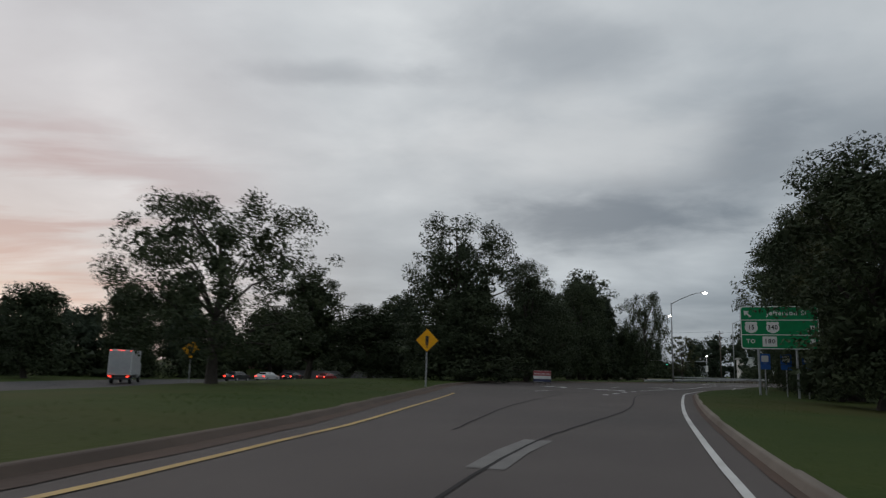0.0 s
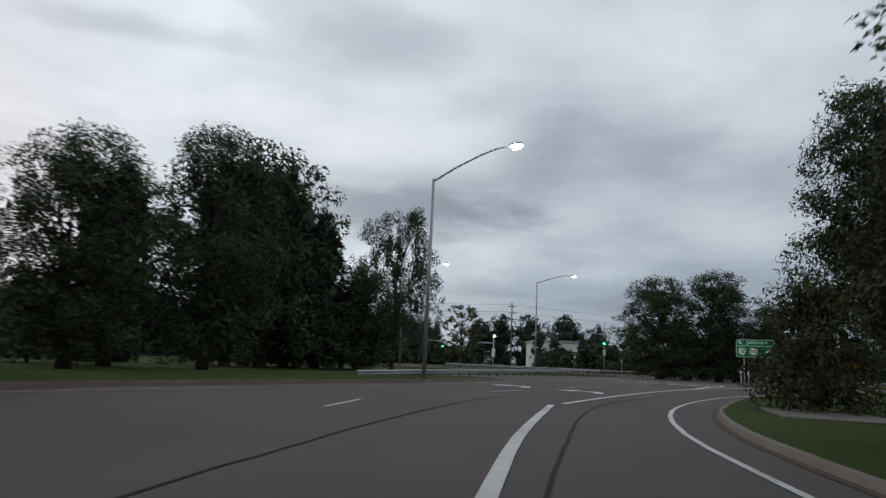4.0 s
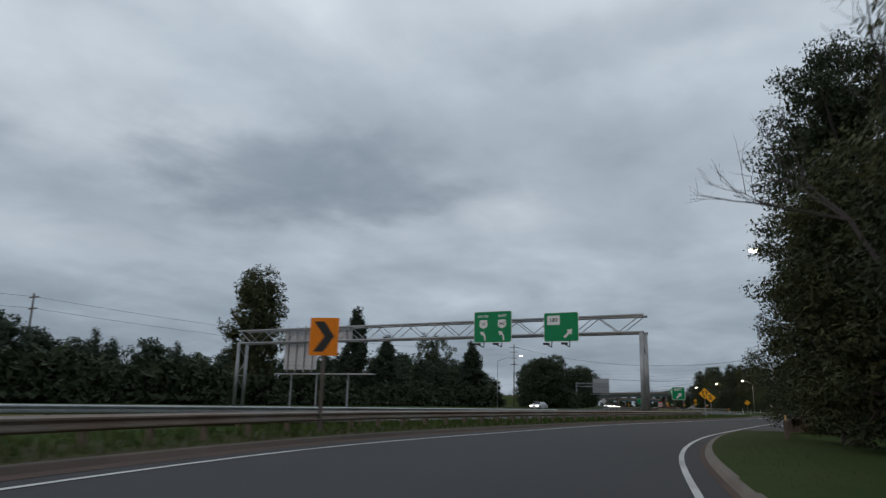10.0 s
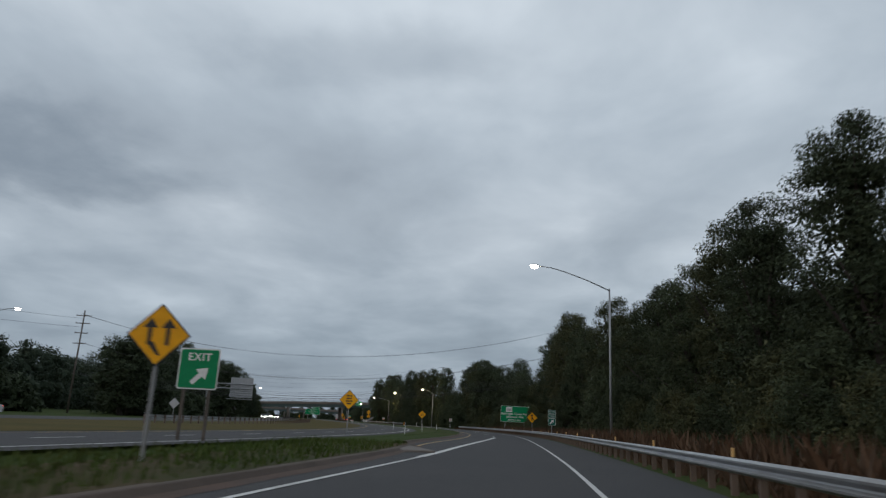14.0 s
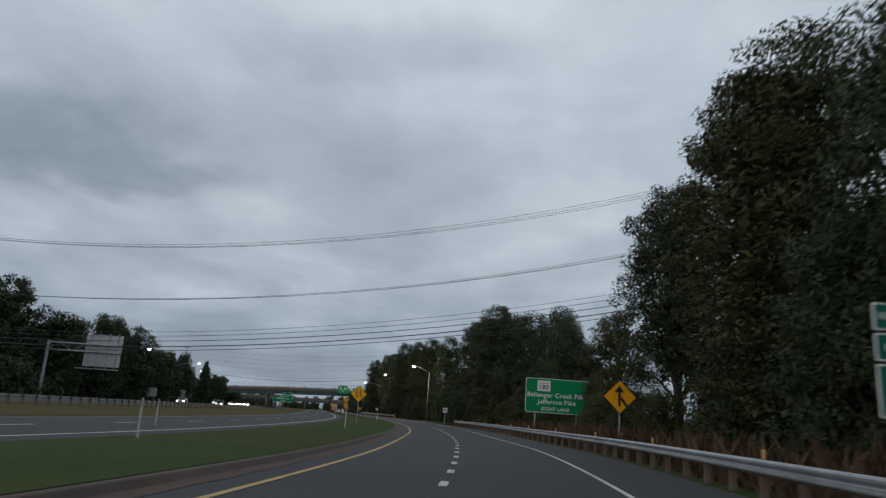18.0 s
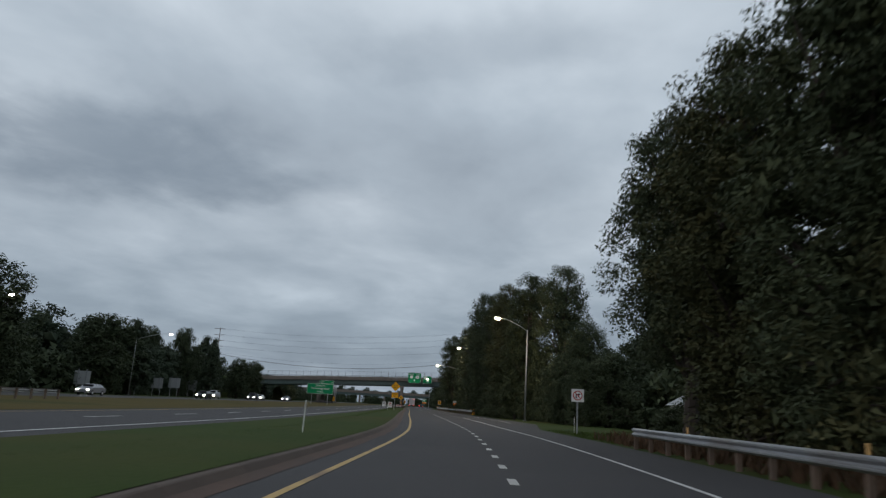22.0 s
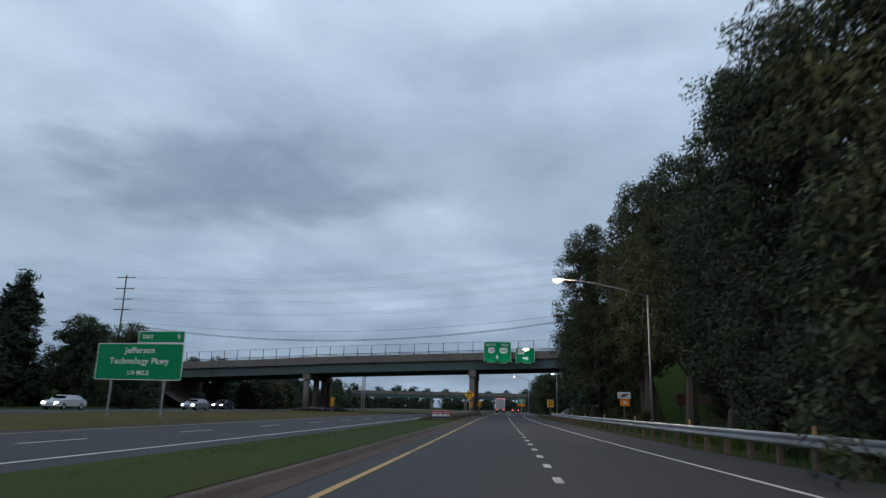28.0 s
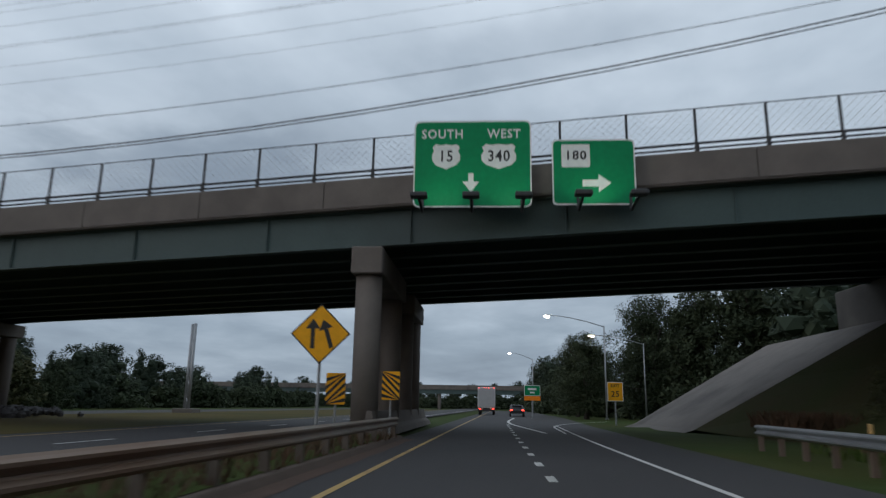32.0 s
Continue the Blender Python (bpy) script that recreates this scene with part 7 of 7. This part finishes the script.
FLAG = ((0.55, 0.98, mat("banner_red", (0.42, 0.10, 0.11), rough=0.6)), (0.02, 0.28, mat("banner_blue", (0.05, 0.06, 0.13), rough=0.6)))
for k in range(4):
    banner(288.7 + 0.25 * k, -19.2 - 0.42 * k, -88, 0.40, 0.68, "red, white and dark blue campaign banner staked in the median", FLAG)
for k in range(3):
    banner(-208.9 + 0.5 * k, -11.9 + 0.25 * k, -20, 0.62, 0.95, "red, white and dark blue campaign banner staked in the grass", FLAG)

# orange drum and striped cushion at the rail ends
t = thing("traffic_drum", pose(225.6, -33.4, 0), "orange and white striped drum before a guard rail end", "traffic drum")
for k in range(4):
    part("band", tubed([(0, 0, 0.28 * k), (0, 0, 0.28 * k + 0.275)], 0.27 - 0.02 * k, 14), SIGN_ORANGE if k % 2 else SIGN_YELLOW, t)
t = thing("end_post", pose(226.5, -33.8, 0), "grey steel post beside a guard rail end", "post")
part("shaft", boxed(-0.07, 0.07, -0.07, 0.07, -0.1, 3.0, 0.01), GALV_DULL, t)
t = thing("grey_post", pose(152.0, -41.7, 0), "grey concrete post at the edge of a mown verge", "post")
part("shaft", tubed([(0, 0, -0.2), (0, 0, 3.5)], [0.16, 0.13], 8), CONCRETE, t)
part("foot", boxed(-0.3, 0.3, -0.3, 0.3, -0.1, 0.12, 0.03), CONCRETE, t)

# orange panels along the merging lanes
t = thing("detour_sign", pose(285.8, -34.3, 0, 0, 0, -88), "white plate above an orange arrow plate on a post", "road sign")
face(t, rounded(1.0, 0.5, 0.03, 2, 0, 2.45), SIGN_WHITE)
symbol(t, [(-0.35, 2.32), (-0.05, 2.52), (0.35, 2.56), (0.30, 2.46), (0.0, 2.42), (0.2, 2.34)], SIGN_BLACK)
face(t, rounded(0.75, 0.55, 0.03, 2, 0.05, 1.9), SIGN_ORANGE)
symbol(t, arrow_shape(0.42, 0.10, 0.2, 60, 0.05, 1.9), SIGN_WHITE)
sign_posts(t, [0], -0.1, 2.4, WOOD, 0.045, True)
for x, y, z in ((265.2, 31.6, 2.9), (239.6, 31.4, 2.5), (258.0, 33.0, 2.6), (218.0, 31.0, 2.4), (278.0, 31.5, 2.6)):
    t = sign_back(x, y, z, 2.6, 2.2, -92, "plain grey back of a sign beside the far carriageway", slats=1, ribs=2)
    sign_posts(t, [-0.8, 0.8], -0.1, z, GALV_DULL, 0.06)

# large cantilever sign seen from behind beyond the highway
t = sign_back(149.0, 25.5, 8.0, 6.0, 5.2, -100, "back of a large cantilever sign beyond the highway", slats=3, ribs=4)
part("arm", tubed([(-9.0, -0.3, 8.9), (3.0, -0.3, 8.9)], 0.14, 8), GALV_DULL, t)
part("arm", tubed([(-9.0, -0.3, 7.7), (3.0, -0.3, 7.7)], 0.14, 8), GALV_DULL, t)
for k in range(6):
    part("brace", tubed([(-9.0 + 2 * k, -0.3, 7.7 + 1.2 * (k % 2)), (-7.0 + 2 * k, -0.3, 8.9 - 1.2 * (k % 2))], 0.06, 6), GALV_DULL, t)
part("post", tubed([(-9.0, -0.3, -0.2), (-9.0, -0.3, 9.3)], [0.32, 0.26], 12), GALV_DULL, t)
part("catwalk", boxed(-3.6, 3.2, -1.2, -0.4, 4.9, 5.05), GALV_DULL, t)
t = thing("diamond_sign", pose(42.6, 28.0, 0, 0, 0, -105), "plain grey back of a diamond sign on a post", "road sign")
part("panel", plate([(0, 1.4), (0.65, 2.05), (0, 2.7), (-0.65, 2.05)], -0.004, 0.02), ALU, t)
sign_posts(t, [0], -0.1, 2.3, GALV_DULL, 0.04)

# white shed and reddish trailer behind the trees
t = thing("shed", pose(168.0, -50.5, 0, 0, 0, 8), "small pale shed half hidden behind bushes", "shed")
part("wall", boxed(-3.5, 3.5, -2.5, 2.5, -0.1, 2.6, 0.02), SIGN_WHITE, t)
bm = bmesh.new()
tri = [(-2.9, 2.55), (2.9, 2.55), (0, 4.1)]
q0 = [bm.verts.new((-3.8, y, z)) for y, z in tri]
q1 = [bm.verts.new((3.8, y, z)) for y, z in tri]
bm.faces.new(q0), bm.faces.new(q1[::-1])
for k in range(3):
    bm.faces.new((q0[k], q1[k], q1[(k + 1) % 3], q0[(k + 1) % 3]))
bmesh.ops.recalc_face_normals(bm, faces=bm.faces)
part("roof", bm, ALU, t, "grey metal roof")
t = thing("notice_board", pose(313.6, -47.0, 0, 0, 0, -97), "faded red and tan board on posts among trees", "board")
part("body", boxed(-1.85, 1.85, -0.20, 0.20, 2.05, 3.45, 0.03), mat("faded_tan_board", (0.20, 0.14, 0.10), (0.15, 0.10, 0.07), 1.0, 0.8), t, "faded tan board")
part("panel", boxed(-1.83, -0.20, -0.24, -0.203, 2.08, 3.42, 0.008), mat("rust_red_paint", (0.22, 0.07, 0.05), (0.17, 0.055, 0.04), 1.0, 0.7), t, "rust-red panel")
for x in (-1.5, 1.5):
    part("post", boxed(x - 0.06, x + 0.06, -0.06, 0.06, -0.3, 2.06, 0.01), WOOD, t)

# ---------------------------------------------------------------- vehicles


def car(x, y, yaw, paint, label, rear=True, z=0.0, suv=0.0):
    """yaw: the way it points (0 is +y). Lights are on."""
    t = thing("car", pose(x, y, z, 0, 0, yaw), label, "car", "cars on the highway")
    prof = [(-2.25, 0.38), (-2.28, 0.75), (-2.15, 0.98 + suv * 0.3), (-1.75, 1.05 + suv * 0.4), (-1.2, 1.42 + suv * 0.3), (0.35, 1.45 + suv * 0.28), (1.15, 1.02 + suv * 0.12), (2.05, 0.88 + suv * 0.1), (2.28, 0.68), (2.25, 0.36)]
    bm = bmesh.new()
    rows_ = []
    for sx, inset in ((-0.9, 0.10), (-0.84, 0.0), (0.84, 0.0), (0.9, 0.10)):
        rows_.append([bm.verts.new((sx * (0.80 if pz > 1.2 else 1.0), py, pz - inset * (0.3 if pz > 0.9 else 0))) for py, pz in prof])
    for a, b in zip(rows_, rows_[1:]):
        for k in range(len(prof)):
            bm.faces.new((a[k], a[(k + 1) % len(prof)], b[(k + 1) % len(prof)], b[k]))
    bm.faces.new(rows_[0][::-1]), bm.faces.new(rows_[-1])
    bmesh.ops.recalc_face_normals(bm, faces=bm.faces)
    part("body", bm, paint, t)
    top = 1.38 + suv * 0.26
    part("rear_window", plate([(-0.62, 1.06 + suv * 0.4), (0.62, 1.06 + suv * 0.4), (0.55, top), (-0.55, top)], -2.0 if suv else -1.62, -1.36), CAR_GLASS, t)
    part("windscreen", plate([(-0.64, 1.02 + suv * 0.1), (0.64, 1.02 + suv * 0.1), (0.56, top), (-0.56, top)], 0.48, 0.98), CAR_GLASS, t)
    for sx in (-1, 1):
        part("side_window", boxed(sx * 0.735 - 0.02, sx * 0.735 + 0.02, -1.15, 0.55, 1.05 + suv * 0.25, 1.36 + suv * 0.25, 0.01), CAR_GLASS, t)
        part("tail_light", boxed(sx * 0.70 - 0.14, sx * 0.70 + 0.14, -2.31, -2.22, 0.74, 0.90, 0.01), GLOW_RED, t, "lit red tail light")
        part("head_light", boxed(sx * 0.66 - 0.16, sx * 0.66 + 0.16, 2.22, 2.31, 0.62, 0.76, 0.01), GLOW_HEAD, t, "lit head light")
        for py in (-1.38, 1.40):
            w = part("wheel", tubed([(sx * 0.76, py, 0.33), (sx * 0.93, py, 0.33)], 0.33, 16), RUBBER, t)
            part("rim", tubed([(sx * 0.90, py, 0.33), (sx * 0.94, py, 0.33)], 0.20, 10), ALU, w)
    return t


def box_truck(x, y, yaw, label, z=0.0, lights=True):
    t = thing("box_truck", pose(x, y, z, 0, 0, yaw), label, "truck")
    part("cargo_box", boxed(-1.25, 1.25, -4.6, 2.0, 1.0, 3.9, 0.04), CAR_WHITE, t, "white cargo box")
    part("cab", boxed(-1.1, 1.1, 2.15, 4.0, 0.55, 2.5, 0.18), CAR_WHITE, t)
    part("windscreen", boxed(-0.95, 0.95, 3.98, 4.03, 1.5, 2.3, 0.02), CAR_GLASS, t)
    part("rear_door", boxed(-1.15, 1.15, -4.63, -4.6, 1.1, 3.75, 0.01), ALU, t, "grey rear door")
    part("bumper", boxed(-1.2, 1.2, -4.75, -4.55, 0.5, 0.72, 0.02), DARK, t)
    part("chassis", boxed(-0.5, 0.5, -4.5, 3.9, 0.6, 1.0), DARK, t)
    for sx in (-1, 1):
        part("tail_light", boxed(sx * 0.95 - 0.14, sx * 0.95 + 0.14, -4.79, -4.74, 0.76, 0.92, 0.01), GLOW_RED, t, "lit red tail light")
        part("marker_light", boxed(sx * 1.05 - 0.06, sx * 1.05 + 0.06, -4.66, -4.62, 3.72, 3.82, 0.005), GLOW_RED, t)
        part("head_light", boxed(sx * 0.8 - 0.15, sx * 0.8 + 0.15, 4.0, 4.05, 0.8, 1.0, 0.01), GLOW_HEAD, t)
        for py in (-3.0, 3.1):
            w = part("wheel", tubed([(sx * 0.85, py, 0.46), (sx * 1.15, py, 0.46)], 0.46, 16), RUBBER, t)
            part("rim", tubed([(sx * 1.12, py, 0.46), (sx * 1.17, py, 0.46)], 0.25, 10), ALU, w)
    for k in range(3):
        part("marker_light", boxed(-0.3 + 0.3 * k - 0.05, -0.3 + 0.3 * k + 0.05, -4.66, -4.62, 3.78, 3.86, 0.005), GLOW_RED, t)
    return t


box_truck(424.0, -24.6, -91, "white box truck with red rear lights driving in the lane")
car(409.0, -28.4, -91, CAR_DARK, "dark car with lit red tail lights in the lane")
# oncoming cars on the far carriageway
for x, off, paint, suv in ((232, 31.0, CAR_DARK, 0), (251, 34.4, CAR_SILVER, 1), (272, 31.0, CAR_DARK, 1), (297, 34.4, CAR_WHITE, 0), (318, 31.0, CAR_SILVER, 0), (196, 34.4, CAR_SILVER, 0), (20, 32.5, CAR_WHITE, 0), (336, 34.4, CAR_DARK, 0)):
    k = int(np.argmin(np.abs(offset(HIGHWAY, off)[:, 0] - x)))
    p = offset(HIGHWAY, off)[k]
    car(p[0], p[1], heading(HIGHWAY, k) + 180, paint, "car with lit head lights on the far carriageway", suv=suv)
# the lower highway beyond the first bend, and the cross street
LOWER = spline([(-285, -140), (-268, -80), (-259, -35), (-253.5, 6), (-246, 32), (-228, 58), (-207, 84)])
rows = []
for off in (11.0, 5.5, 0.0, -5.5):
    rows.append([(x, y, dip(x, y) - 0.04) for x, y in offset(LOWER, off)])
structure("road_lower", loft(rows), ASPHALT_NEW, "lower highway carriageway beyond the grass island", "road")
box_truck(-252.6, 18.0, 10, "white box truck with lit tail lights on the lower highway", dip(-252.6, 18.0))
for x, y, paint in ((-243.0, 37.0, CAR_DARK), (-239.5, 43.0, CAR_WHITE), (-236.0, 48.5, CAR_DARK), (-231.0, 54.0, CAR_RED)):
    car(x, y, -22, paint, "car with lit tail lights on the lower highway", z=dip(x, y) - 0.03)
car(-172.0, 84.0, 62, CAR_RED, "red car on the cross street")
car(-186.0, 76.0, 62, CAR_SILVER, "silver car on the cross street")
t = thing("low_building", pose(-250.0, 78.0, -1.8, 0, 0, 8), "long low building with a pale roof edge behind trees", "building")
part("wall", boxed(-9, 9, -3, 3, 0, 3.5), RUST, t)
part("roof", boxed(-9.6, 9.6, -3.6, 3.6, 3.5, 4.0), ALU, t)
t = thing("low_building", pose(-96, 150, 0, 0, 0, 70), "pale low building behind distant pines", "building")
part("wall", boxed(-10, 10, -5, 5, 0, 7), SIGN_WHITE, t)
part("roof", boxed(-10.5, 10.5, -5.5, 5.5, 7, 7.4), ALU, t)

# steel mast of a sign structure and a bare lamp pole beyond the bridge
t = thing("steel_mast", pose(392.0, 7.4, 0), "twin-tube galvanised steel mast with cross braces on a concrete foot", "mast")
for dx in (-0.35, 0.35):
    part("tube", tubed([(dx, dx, 0), (dx * 0.8, dx * 0.8, 9.5)], 0.16, 10), GALV_DULL, t, smooth=True)
for k in range(5):
    part("brace", tubed([(-0.33, -0.33, 0.8 + 1.8 * k), (0.33, 0.33, 1.7 + 1.8 * k)], 0.05, 6), GALV_DULL, t)
part("foot", boxed(-1.1, 1.1, -1.1, 1.1, -0.2, 0.45, 0.05), CONCRETE, t)
t = thing("steel_mast", pose(410.0, 41.9, 0), "plain galvanised steel mast beyond the far carriageway", "mast")
part("tube", tubed([(0, 0, -0.2), (0, 0, 8.5)], [0.24, 0.18], 10), GALV_DULL, t, smooth=True)
part("foot", boxed(-0.6, 0.6, -0.6, 0.6, -0.2, 0.3, 0.04), CONCRETE, t)

# ---------------------------------------------------------------- grass and weeds


def tufts(name, line, side_range, count, height, material, seed, label, z=0.1, flat=None):
    """Loose blades scattered beside a plan line."""
    rnd = np.random.RandomState(seed)
    s = along(line)
    at = rnd.uniform(0, s[-1], count)
    x, y = np.interp(at, s, line[:, 0]), np.interp(at, s, line[:, 1])
    nr = normals(line)
    nx, ny = np.interp(at, s, nr[:, 0]), np.interp(at, s, nr[:, 1])
    d = rnd.uniform(*side_range, count)
    p = np.c_[x + nx * d, y + ny * d, np.full(count, z - 0.04)]
    a = rnd.uniform(0, 2 * np.pi, count)
    w = np.c_[np.cos(a), np.sin(a), 0 * a] * (height * rnd.uniform(0.05, 0.14, (count, 1)))
    lean = rnd.normal(size=(count, 2)) * 0.35
    h = height * rnd.uniform(0.45, 1.2, count)
    tip = p + np.c_[lean[:, 0] * h, lean[:, 1] * h, h]
    v = np.stack([p - w, p + w, tip], 1).reshape(-1, 3)
    me = bpy.data.meshes.new(name)
    me.from_pydata(v.tolist(), [], np.arange(len(v)).reshape(-1, 3).tolist())
    me.materials.append(material)
    return tagged(new(name, me), label, "grass", kind="stuff")


med = offset(cut(YELLOW, -6, 345), 1.3)
tufts("grass_blades", med, (0.0, 3.2), 30000, 0.075, BLADE, 1, "short green grass of the median", 0.15)
tufts("grass_blades", offset(RIGHT_KERB, 0.2), (0.0, 3.2), 20000, 0.075, BLADE, 2, "short green grass of the verge", 0.13)
tufts("grass_blades", offset(LEFT_KERB, 0.3), (0.0, 6.0), 14000, 0.11, BLADE, 3, "rough grass of the island", 0.13)
tufts("grass_blades", offset(cut(ISLAND_KERB[30:], -142, -8), 0.4), (0.0, 5.0), 16000, 0.28, BLADE, 4, "rough grass beside the slip road", 0.12)
tufts("roadside_weeds", offset(cut(RIGHT, -74, 140), -3.3), (-3.2, 0.0), 15000, 0.55, STALK, 5, "brown and green weeds behind the guard rail", 0.02)
tufts("roadside_weeds", offset(cut(RIGHT, -66, 100), -4.3), (-2.6, 0.0), 6000, 1.3, STALK, 6, "tall dry reddish weeds before the woods", 0.02)
tufts("roadside_weeds", spline([(228, -34.2), (262, -32.6), (306, -32.2), (341, -34)]), (-4.0, 0.0), 9000, 0.45, BLADE, 7, "grass and weeds behind the guard rail", 0.0)
tufts("roadside_weeds", spline([(291, -19.6), (318, -20.0), (343, -20.6)]), (-1.0, 2.0), 6000, 0.35, STALK, 8, "dry weeds under a guard rail", 0.1)
tufts("roadside_weeds", spline([(328, -35.5), (345, -36.5)]), (-6.0, 0.0), 4000, 0.5, STALK, 9, "dry weeds below the paved slope", 0.0)
bm_w = spline([(349, -36.6), (353.5, -37.2)])
tufts("roadside_weeds", bm_w, (-4.0, 0.0), 2500, 0.7, STALK, 19, "dry weeds on the bank of the bridge", 0.5)
for x, y, h in ((348.5, -41.5, 3.6), (345.5, -44.5, 4.4), (342.5, -41.0, 3.0), (351.0, -44.5, 5.2)):
    tree("bush", x, y, h, 3.6)
tufts("grass_blades", offset(cut(RIGHT, 132, 151), -3.0), (-5.0, 0.0), 5000, 0.18, BLADE, 10, "short grass beside a driveway", 0.0)
